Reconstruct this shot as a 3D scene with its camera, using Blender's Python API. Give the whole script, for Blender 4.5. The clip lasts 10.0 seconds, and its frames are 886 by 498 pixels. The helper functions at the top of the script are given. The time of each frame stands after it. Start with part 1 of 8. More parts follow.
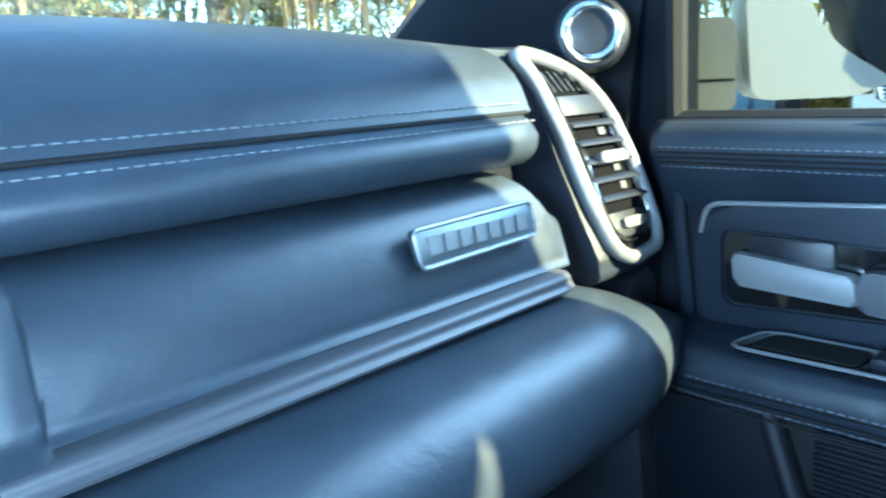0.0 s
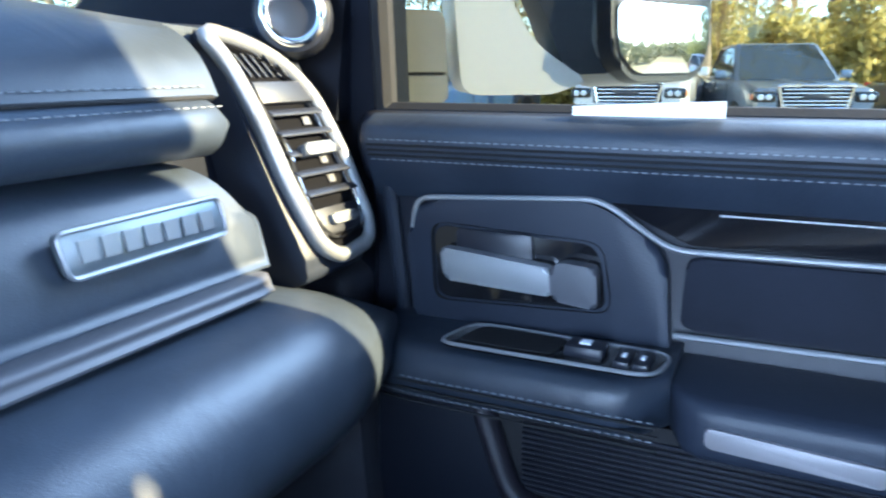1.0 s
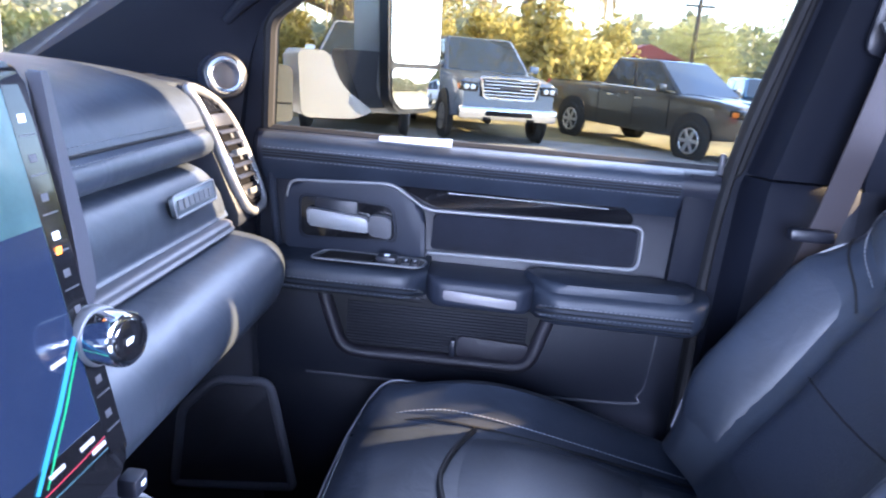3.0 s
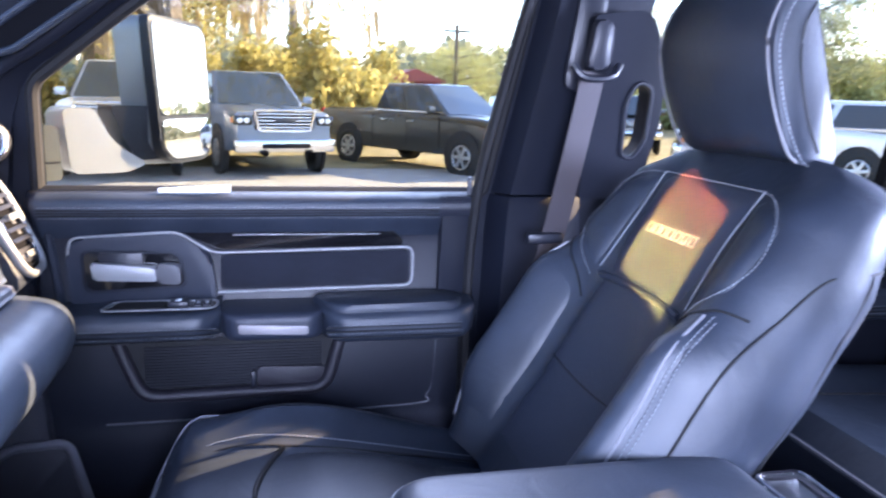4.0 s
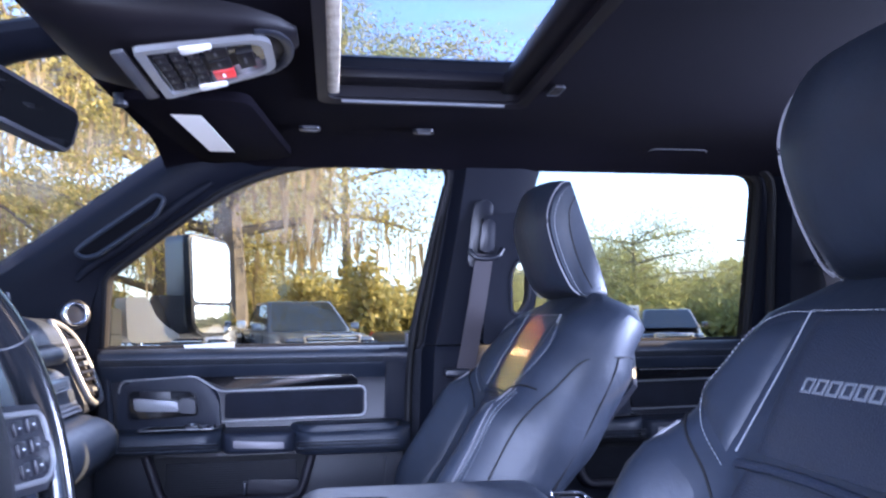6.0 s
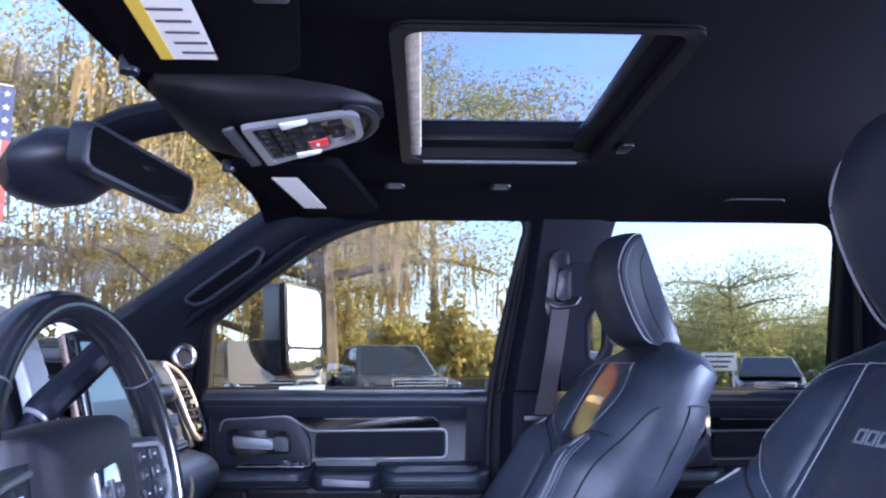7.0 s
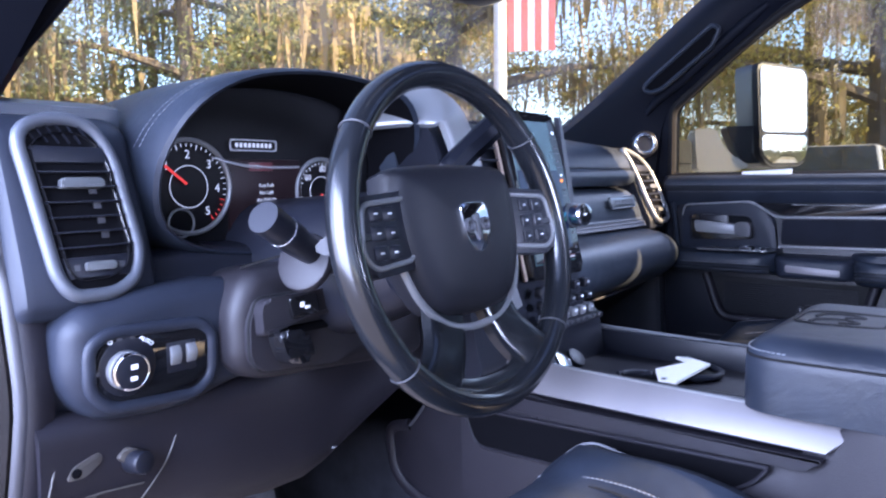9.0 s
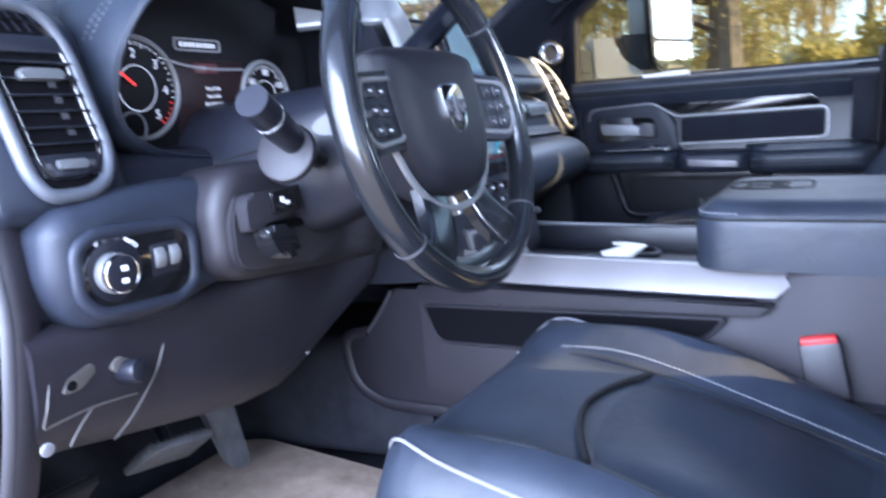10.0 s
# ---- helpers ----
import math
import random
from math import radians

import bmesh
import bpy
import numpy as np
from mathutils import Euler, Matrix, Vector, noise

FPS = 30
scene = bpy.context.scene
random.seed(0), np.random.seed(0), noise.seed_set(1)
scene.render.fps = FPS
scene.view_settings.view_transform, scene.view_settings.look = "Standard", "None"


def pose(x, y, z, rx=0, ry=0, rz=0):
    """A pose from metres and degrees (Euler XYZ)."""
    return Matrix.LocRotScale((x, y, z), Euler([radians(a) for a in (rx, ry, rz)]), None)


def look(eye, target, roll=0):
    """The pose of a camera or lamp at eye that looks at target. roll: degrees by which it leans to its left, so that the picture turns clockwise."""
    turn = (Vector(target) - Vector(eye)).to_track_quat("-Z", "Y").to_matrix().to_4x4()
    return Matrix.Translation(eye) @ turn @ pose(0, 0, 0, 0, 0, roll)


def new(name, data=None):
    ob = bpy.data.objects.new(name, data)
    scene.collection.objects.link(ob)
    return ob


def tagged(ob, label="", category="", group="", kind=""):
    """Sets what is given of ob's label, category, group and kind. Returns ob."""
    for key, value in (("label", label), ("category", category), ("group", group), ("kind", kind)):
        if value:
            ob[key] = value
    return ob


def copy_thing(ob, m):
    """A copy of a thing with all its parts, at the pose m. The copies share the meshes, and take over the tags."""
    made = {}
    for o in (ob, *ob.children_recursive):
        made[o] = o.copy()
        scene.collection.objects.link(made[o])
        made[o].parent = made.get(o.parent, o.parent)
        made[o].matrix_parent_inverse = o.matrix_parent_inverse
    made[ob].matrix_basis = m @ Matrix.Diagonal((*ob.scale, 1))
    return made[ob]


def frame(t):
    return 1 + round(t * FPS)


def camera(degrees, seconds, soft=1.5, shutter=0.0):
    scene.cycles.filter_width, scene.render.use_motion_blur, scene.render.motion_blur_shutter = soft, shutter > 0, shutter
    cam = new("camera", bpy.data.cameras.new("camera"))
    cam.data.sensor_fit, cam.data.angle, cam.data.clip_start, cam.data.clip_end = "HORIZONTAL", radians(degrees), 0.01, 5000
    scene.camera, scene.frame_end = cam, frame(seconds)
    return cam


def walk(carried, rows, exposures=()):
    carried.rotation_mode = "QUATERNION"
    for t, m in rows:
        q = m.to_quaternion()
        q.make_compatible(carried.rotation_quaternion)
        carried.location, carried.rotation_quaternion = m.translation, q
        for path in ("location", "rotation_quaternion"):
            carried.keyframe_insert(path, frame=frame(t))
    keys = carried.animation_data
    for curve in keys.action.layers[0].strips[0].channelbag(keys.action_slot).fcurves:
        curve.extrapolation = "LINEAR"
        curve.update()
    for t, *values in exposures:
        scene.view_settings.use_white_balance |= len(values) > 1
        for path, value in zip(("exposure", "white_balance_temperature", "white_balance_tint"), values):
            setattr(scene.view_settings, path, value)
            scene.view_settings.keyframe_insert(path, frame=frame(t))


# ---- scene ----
cam = camera(62.2, 10.0, soft=2.1, shutter=0.3)
PATH = [
    (0, (0.089, 0.047, 1.543), (1.47, 1.425, 1.102), -3.0),
    (0.5, (0.128, 0.042, 1.545), (1.712, 1.17, 1.077), -2.5),
    (1, (0.15, 0.037, 1.535), (1.898, 0.884, 1.06), -0.4),
    (1.5, (0.038, 0.007, 1.563), (1.886, 0.545, 1.019), 5.5),
    (2, (-0.165, -0.012, 1.587), (1.721, 0.369, 1.041), 3.7),
    (3.3, (-0.448, 0.024, 1.652), (1.49, 0.037, 1.158), 4.6),
    (3.5, (-0.477, 0.015, 1.658), (1.464, -0.062, 1.182), 3.5),
    (4, (-0.524, 0.01, 1.671), (1.383, -0.424, 1.254), 1.9),
    (4.5, (-0.608, 0.025, 1.642), (1.269, -0.612, 1.375), 1.9),
    (5, (-0.754, -0.004, 1.551), (1.144, -0.629, 1.459), 0.8),
    (5.5, (-0.948, -0.109, 1.557), (0.994, -0.586, 1.592), -0.4),
    (6, (-1.063, -0.143, 1.563), (0.907, -0.436, 1.75), -0.6),
    (6.2, (-1.09, -0.149, 1.568), (0.882, -0.379, 1.808), -0.5),
    (7.5, (-1.157, -0.162, 1.56), (0.832, -0.055, 1.74), 0.4),
    (8, (-1.145, -0.206, 1.545), (0.808, 0.224, 1.489), -0.3),
    (8.5, (-1.114, -0.303, 1.518), (0.651, 0.625, 1.366), -0.9),
    (9, (-1.102, -0.368, 1.498), (0.436, 0.896, 1.308), -0.7),
    (9.5, (-1.135, -0.348, 1.479), (0.376, 0.943, 1.256), -1.6),
    (10, (-1.192, -0.268, 1.433), (0.523, 0.699, 1.083), -3.8),
]
walk(
    cam,
    [(t, look(eye, target, roll)) for t, eye, target, roll in PATH],
    [(0, 4.16, 4650, -8), (0.5, 4.08, 4800, 0), (1, 4.08, 5050, 8), (2, 4.42, 5250, 19), (3.5, 4.32, 5600, 29), (4.5, 4.28, 5550, 30), (5, 4.00, 5450, 30), (6, 3.52, 5400, 31), (7.5, 3.02, 5450, 31), (9, 3.10, 5550, 30), (10, 3.48, 5750, 20)],
)

# ---- world, sun and exposure ----
SUN_DIR = Vector((0.28, -1.0, 0.465)).normalized()
world = bpy.data.worlds.new("sky")
scene.world = world
world.use_nodes = True
wn = world.node_tree.nodes
sky = wn.new("ShaderNodeTexSky")
sky.sky_type, sky.sun_disc = "NISHITA", False
sky.sun_elevation = math.asin(SUN_DIR.z)
sky.sun_rotation = math.atan2(SUN_DIR.x, SUN_DIR.y)
sky.air_density, sky.dust_density = 1.0, 0.6
wn["Background"].inputs["Strength"].default_value = 0.112
# thin bright cloud over the clear sky
wl = world.node_tree.links
wtc, wmap, wno, wrg, wmx = (wn.new("ShaderNode" + k) for k in ("TexCoord", "Mapping", "TexNoise", "MapRange", "Mix"))
wmap.inputs["Scale"].default_value = (2.2, 2.2, 9.0)
wno.inputs["Scale"].default_value, wno.inputs["Detail"].default_value = 1.3, 6.0
wrg.inputs[1].default_value, wrg.inputs[2].default_value, wrg.inputs[4].default_value = 0.44, 0.66, 0.85
wmx.data_type = "RGBA"
wmx.inputs[7].default_value = (1.95, 1.97, 2.1, 1)
wl.new(wtc.outputs["Generated"], wmap.inputs["Vector"])
wl.new(wmap.outputs[0], wno.inputs["Vector"])
wl.new(wno.outputs["Fac"], wrg.inputs[0])
wl.new(wrg.outputs[0], wmx.inputs[0])
wl.new(sky.outputs[0], wmx.inputs[6])
wl.new(wmx.outputs[2], wn["Background"].inputs["Color"])
sun = new("sun", bpy.data.lights.new("sun", "SUN"))
sun.data.energy, sun.data.angle, sun.data.color = 3.3, radians(0.6), (1.0, 0.73, 0.34)
sun.matrix_world = look(SUN_DIR * 30, (0, 0, 0))


def opening_light(name, eye, target, w, h, power, spread=180):
    """An added area lamp that stands in for sky light through an opening of the cab."""
    ob = new(name, bpy.data.lights.new(name, "AREA"))
    ob.data.shape, ob.data.size, ob.data.size_y, ob.data.energy, ob.data.color = "RECTANGLE", w, h, power, (0.72, 0.84, 1.0)
    ob.data.spread = radians(spread)
    ob.matrix_world = look(eye, target)


opening_light("doorway_sky", (-1.50, 0.12, 1.62), (0.0, 0.20, 1.10), 0.90, 0.80, 4.4, 125)
# second doorway lamp, added to lift the seat fronts
opening_light("doorway_fill_fore", (-1.35, 0.62, 1.62), (0.25, -0.55, 1.25), 0.50, 0.80, 1.0, 140)
opening_light("back_window_sky", (-0.12, -1.70, 1.69), (0.0, 0.4, 1.50), 0.80, 0.40, 5.2, 105)
# unseen fill lamp high outside, added to lift the glove box and rolls
opening_light("passenger_side_fill", (1.75, -0.35, 2.62), (0.12, 0.25, 1.35), 0.90, 0.60, 0.95, 70)
opening_light("rear_side_sky", (-0.765, -0.90, 1.72), (0.4, -0.6, 1.45), 0.6, 0.38, 0.30)


# added lamp in place of low sun thrown back by the slanted touch screen: a narrow coloured beam onto the seat
glint = new("screen_glint_lamp", bpy.data.lights.new("screen_glint_lamp", "AREA"))
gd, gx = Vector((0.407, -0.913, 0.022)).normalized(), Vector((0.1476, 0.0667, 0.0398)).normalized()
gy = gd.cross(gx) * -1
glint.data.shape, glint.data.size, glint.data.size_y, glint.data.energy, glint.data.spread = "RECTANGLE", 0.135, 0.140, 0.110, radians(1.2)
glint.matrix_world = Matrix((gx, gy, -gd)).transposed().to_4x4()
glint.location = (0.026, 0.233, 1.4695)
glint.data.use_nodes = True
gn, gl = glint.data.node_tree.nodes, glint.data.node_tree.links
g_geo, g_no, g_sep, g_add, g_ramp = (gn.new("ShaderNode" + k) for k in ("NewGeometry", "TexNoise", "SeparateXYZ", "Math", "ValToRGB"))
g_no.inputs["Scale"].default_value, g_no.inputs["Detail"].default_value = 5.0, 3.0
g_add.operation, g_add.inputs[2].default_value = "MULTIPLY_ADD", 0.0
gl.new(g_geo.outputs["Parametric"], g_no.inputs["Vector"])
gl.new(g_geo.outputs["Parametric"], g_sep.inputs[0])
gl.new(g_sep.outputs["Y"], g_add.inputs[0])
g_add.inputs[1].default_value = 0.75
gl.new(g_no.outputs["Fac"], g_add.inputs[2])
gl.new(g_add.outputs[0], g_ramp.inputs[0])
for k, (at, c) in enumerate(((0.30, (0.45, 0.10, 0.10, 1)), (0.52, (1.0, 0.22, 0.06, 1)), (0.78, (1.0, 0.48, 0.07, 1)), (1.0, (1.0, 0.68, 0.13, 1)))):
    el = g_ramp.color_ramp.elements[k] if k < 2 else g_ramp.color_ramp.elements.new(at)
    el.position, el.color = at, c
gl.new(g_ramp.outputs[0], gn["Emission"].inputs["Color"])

# ---- materials ----
def mat(name, color, rough=0.5, metal=0.0, grain=0.0, bump=0.0, spots=0.0, spot_scale=6.0, spec=0.5, cells=False, coat=0.0, island=0.0, wrinkle=0.0):
    """A surface with fine relief (grain per metre, bump) and slow variation of tone and gloss (spots)."""
    m = bpy.data.materials.new(name)
    m.use_nodes = True
    nt = m.node_tree
    n, l = nt.nodes, nt.links
    b = n["Principled BSDF"]
    b.inputs["Base Color"].default_value = (*color, 1)
    b.inputs["Roughness"].default_value = rough
    b.inputs["Metallic"].default_value = metal
    b.inputs["Specular IOR Level"].default_value = spec
    b.inputs["Coat Weight"].default_value = coat
    b.inputs["Coat Roughness"].default_value = 0.04
    tc = n.new("ShaderNodeTexCoord")
    if spots or island:
        mix = n.new("ShaderNodeMix")
        mix.data_type, mix.blend_type = "RGBA", "MULTIPLY"
        mix.inputs[0].default_value = 1.0
        mix.inputs[6].default_value = (*color, 1)
        ramp = n.new("ShaderNodeMapRange")
        if island:
            geo = n.new("ShaderNodeNewGeometry")
            l.new(geo.outputs["Random Per Island"], ramp.inputs[0])
            k = island
        else:
            no = n.new("ShaderNodeTexNoise")
            no.inputs["Scale"].default_value, no.inputs["Detail"].default_value = spot_scale, 6.0
            no.inputs["Roughness"].default_value = 0.65
            l.new(tc.outputs["Object"], no.inputs["Vector"])
            l.new(no.outputs["Fac"], ramp.inputs[0])
            ramp.inputs[1].default_value, ramp.inputs[2].default_value = 0.3, 0.7
            rr = n.new("ShaderNodeMapRange")
            l.new(no.outputs["Fac"], rr.inputs[0])
            rr.inputs[1].default_value, rr.inputs[2].default_value = 0.3, 0.7
            rr.inputs[3].default_value, rr.inputs[4].default_value = max(0.02, rough - 0.12 * spots), min(1, rough + 0.15 * spots)
            l.new(rr.outputs[0], b.inputs["Roughness"])
            k = spots
        ramp.inputs[3].default_value, ramp.inputs[4].default_value = 1 - 0.6 * k, 1 + 0.6 * k
        l.new(ramp.outputs[0], mix.inputs[7])
        l.new(mix.outputs[2], b.inputs["Base Color"])
    if bump:
        if cells:
            tx = n.new("ShaderNodeTexVoronoi")
            tx.feature = "DISTANCE_TO_EDGE"
            out = tx.outputs["Distance"]
        else:
            tx = n.new("ShaderNodeTexNoise")
            tx.inputs["Detail"].default_value = 4.0
            out = tx.outputs["Fac"]
        tx.inputs["Scale"].default_value = grain
        l.new(tc.outputs["Object"], tx.inputs["Vector"])
        bp = n.new("ShaderNodeBump")
        bp.inputs["Strength"].default_value, bp.inputs["Distance"].default_value = bump, 0.6 / grain
        l.new(out, bp.inputs["Height"])
        l.new(bp.outputs[0], b.inputs["Normal"])
        if wrinkle:
            wk, wb = n.new("ShaderNodeTexNoise"), n.new("ShaderNodeBump")
            wk.inputs["Scale"].default_value, wk.inputs["Detail"].default_value, wk.inputs["Distortion"].default_value = 17.0, 5.0, 1.4
            wb.inputs["Strength"].default_value, wb.inputs["Distance"].default_value = wrinkle, 0.006
            l.new(tc.outputs["Object"], wk.inputs["Vector"])
            l.new(wk.outputs["Fac"], wb.inputs["Height"])
            l.new(wb.outputs[0], bp.inputs["Normal"])
    return m


def glass_mat(name, tint, gloss=0.02, wet=0.0):
    m = bpy.data.materials.new(name)
    m.use_nodes = True
    n, l = m.node_tree.nodes, m.node_tree.links
    n.remove(n["Principled BSDF"])
    tr, gl, mx = (n.new("ShaderNode" + k) for k in ("BsdfTransparent", "BsdfGlossy", "MixShader"))
    tr.inputs[0].default_value = (*tint, 1)
    gl.inputs["Roughness"].default_value = 0.01
    mx.inputs[0].default_value = gloss
    l.new(tr.outputs[0], mx.inputs[1])
    l.new(gl.outputs[0], mx.inputs[2])
    if wet:
        # dried drops and dust on the pane
        df, m2, tc, no, rg = (n.new("ShaderNode" + k) for k in ("BsdfDiffuse", "MixShader", "TexCoord", "TexNoise", "MapRange"))
        no.inputs["Scale"].default_value, no.inputs["Detail"].default_value = 140.0, 3.0
        film, fr = n.new("ShaderNodeTexNoise"), n.new("ShaderNodeMapRange")
        film.inputs["Scale"].default_value, film.inputs["Detail"].default_value = 5.0, 4.0
        fr.inputs[1].default_value, fr.inputs[2].default_value = 0.42, 0.68
        mu, ad = n.new("ShaderNodeMath"), n.new("ShaderNodeMath")
        mu.operation, ad.operation = "MULTIPLY", "ADD"
        mu.inputs[1].default_value = wet * 0.45
        stre = n.new("ShaderNodeMapping")
        stre.inputs["Scale"].default_value = (1.6, 0.5, 6.0)
        l.new(tc.outputs["Object"], stre.inputs["Vector"])
        l.new(stre.outputs[0], film.inputs["Vector"])
        l.new(film.outputs["Fac"], fr.inputs[0])
        l.new(fr.outputs[0], mu.inputs[0])
        rg.inputs[1].default_value, rg.inputs[2].default_value = 0.60, 0.76
        rg.inputs[3].default_value, rg.inputs[4].default_value = 0.0, wet
        df.inputs[0].default_value = (0.75, 0.75, 0.75, 1)
        l.new(tc.outputs["Object"], no.inputs["Vector"])
        l.new(no.outputs["Fac"], rg.inputs[0])
        l.new(rg.outputs[0], ad.inputs[0])
        l.new(mu.outputs[0], ad.inputs[1])
        l.new(ad.outputs[0], m2.inputs[0])
        l.new(mx.outputs[0], m2.inputs[1])
        l.new(df.outputs[0], m2.inputs[2])
        mx = m2
    l.new(mx.outputs[0], n["Material Output"].inputs[0])
    return m


def glow(name, color, power):
    m = mat(name, (0.01, 0.01, 0.01), 0.1)
    b = m.node_tree.nodes["Principled BSDF"]
    b.inputs["Emission Color"].default_value = (*color, 1)
    b.inputs["Emission Strength"].default_value = power
    return m


def leaf_mat(name, a, b2):
    m = mat(name, a, 0.6, spec=0.25)
    n, l = m.node_tree.nodes, m.node_tree.links
    geo, rp, tl, mx = n.new("ShaderNodeNewGeometry"), n.new("ShaderNodeValToRGB"), n.new("ShaderNodeBsdfTranslucent"), n.new("ShaderNodeMixShader")
    rp.color_ramp.elements[0].color, rp.color_ramp.elements[1].color = (*a, 1), (*b2, 1)
    l.new(geo.outputs["Random Per Island"], rp.inputs[0])
    pb = n["Principled BSDF"]
    l.new(rp.outputs[0], pb.inputs["Base Color"])
    l.new(rp.outputs[0], tl.inputs[0])
    mx.inputs[0].default_value = 0.45
    l.new(pb.outputs[0], mx.inputs[1])
    l.new(tl.outputs[0], mx.inputs[2])
    l.new(mx.outputs[0], n["Material Output"].inputs[0])
    return m


LEATHER = mat("black_leather", (0.0125, 0.0165, 0.0255), 0.46, grain=420, bump=0.16, spots=0.5, spot_scale=9, spec=0.34, cells=True, wrinkle=0.22)
PERF = mat("perforated_leather", (0.018, 0.022, 0.033), 0.40, grain=330, bump=0.4, spots=0.2, spec=0.28, cells=True)
SUEDE = mat("dark_suede", (0.010, 0.011, 0.016), 0.9, grain=700, bump=0.3, spots=0.4, spot_scale=14, spec=0.15)
DASHPAD = mat("dash_soft_plastic", (0.024, 0.030, 0.041), 0.37, grain=620, bump=0.16, spots=0.3, spot_scale=14, spec=0.36, cells=True, wrinkle=0.16)
PLASTIC = mat("dark_plastic", (0.008, 0.009, 0.014), 0.38, spec=0.34, grain=900, bump=0.12, spots=0.25, spot_scale=5)
LOWPLASTIC = mat("lower_plastic", (0.010, 0.009, 0.013), 0.5, spec=0.32, grain=500, bump=0.3, spots=0.35, spot_scale=7, cells=True)
TRIMPLASTIC = mat("grained_trim_plastic", (0.014, 0.017, 0.026), 0.45, spec=0.24, grain=420, bump=0.2, spots=0.25, spot_scale=8, cells=True)
GREYTRIM = mat("grey_plastic", (0.04, 0.041, 0.048), 0.5, grain=800, bump=0.1, spots=0.2)
PILLAR = mat("pillar_plastic", (0.005, 0.006, 0.010), 0.55, spec=0.08, grain=600, bump=0.15, spots=0.2)
GLOSSBLACK = mat("gloss_black", (0.006, 0.006, 0.007), 0.06, coat=0.5)
SILVER = mat("satin_silver", (0.20, 0.205, 0.215), 0.34, 0.45, grain=1500, bump=0.05, spots=0.12)
BRUSHED = mat("brushed_aluminium", (0.17, 0.16, 0.165), 0.45, 0.35, grain=900, bump=0.12, spots=0.15)
CHROME = mat("chrome", (0.82, 0.83, 0.85), 0.08, 1.0)
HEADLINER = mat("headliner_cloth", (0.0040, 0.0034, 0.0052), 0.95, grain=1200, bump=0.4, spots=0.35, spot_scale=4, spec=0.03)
CARPET = mat("carpet", (0.018, 0.019, 0.024), 0.98, grain=900, bump=0.9, spots=0.5, spot_scale=20, spec=0.1)
# mat colour raised to make up for light the footwell lacks
MATGREY = mat("floor_mat_raised", (0.40, 0.31, 0.25), 0.95, grain=300, bump=0.6, spots=0.7, spot_scale=9, spec=0.1)
DASHTHREAD = mat("dash_thread", (0.115, 0.125, 0.14), 0.8)
OVERHEAD = mat("overhead_plastic", (0.0055, 0.0048, 0.0065), 0.5, spec=0.14, grain=900, bump=0.12, spots=0.25, spot_scale=5)
STITCH = mat("grey_thread", (0.145, 0.155, 0.175), 0.8)
PIPING = mat("grey_piping", (0.13, 0.13, 0.145), 0.6)
BELT = mat("belt_webbing", (0.020, 0.0155, 0.019), 0.75, grain=500, bump=0.5, spots=0.2)
RUBBER = mat("rubber", (0.008, 0.008, 0.009), 0.75, grain=300, bump=0.2, spec=0.2)
PAPER = mat("label_paper", (0.82, 0.80, 0.74), 0.7, spots=0.06)
YELLOW = mat("label_yellow", (0.75, 0.52, 0.05), 0.7)
RED = mat("red_plastic", (0.55, 0.02, 0.02), 0.4)
INK = mat("white_print", (0.75, 0.77, 0.80), 0.6)
DARKINK = mat("dark_print", (0.05, 0.05, 0.06), 0.6)
BADGE = mat("badge_metal", (0.26, 0.29, 0.31), 0.35, 0.9, grain=900, bump=0.1)
GAUGE = glow("gauge_lit", (0.75, 0.85, 1.0), 0.10)
GAUGERED = glow("gauge_red", (1.0, 0.07, 0.06), 0.11)
SCREENBLUE = glow("screen_blue", (0.01, 0.05, 0.20), 0.035)
SCREENCYAN = glow("screen_cyan", (0.05, 0.55, 0.95), 0.07)
SCREENPINK = glow("screen_pink", (0.85, 0.08, 0.15), 0.05)
AMBER = glow("amber_lamp", (1.0, 0.25, 0.02), 0.4)
# base colour carries the pale green glare reflected in the screen
SCREENGLARE = mat("screen_glare", (0.030, 0.062, 0.066), 0.14, spots=0.5, spot_scale=14, coat=0.6)
GLASS = glass_mat("side_glass", (0.52, 0.55, 0.54), 0.003)
WIND = glass_mat("windshield_glass", (0.70, 0.73, 0.73), 0.006, wet=0.20)
ROOFGLASS = glass_mat("roof_glass_wet", (0.48, 0.53, 0.60), wet=0.16)
MIRROR = mat("mirror_silvering", (0.9, 0.92, 0.93), 0.015, 1.0)
BODY = mat("silver_paint", (0.17, 0.175, 0.18), 0.3, 0.4, coat=0.8, spots=0.05)

# ---- mesh helpers ----
CX = -0.03


def V(*a):
    return Vector(a)


def cr(pts, n=6, closed=False):
    """A smooth curve through points."""
    P = [Vector(p) for p in pts]
    out, m = [], len(P)
    for i in range(m if closed else m - 1):
        a, b, c, d = (P[(i + k) % m] if closed else P[min(max(i + k, 0), m - 1)] for k in (-1, 0, 1, 2))
        for s in range(n):
            t = s / n
            out.append(0.5 * ((2 * b) + (c - a) * t + (2 * a - 5 * b + 4 * c - d) * t * t + (3 * b - a - 3 * c + d) * t ** 3))
    if not closed:
        out.append(P[-1].copy())
    return out


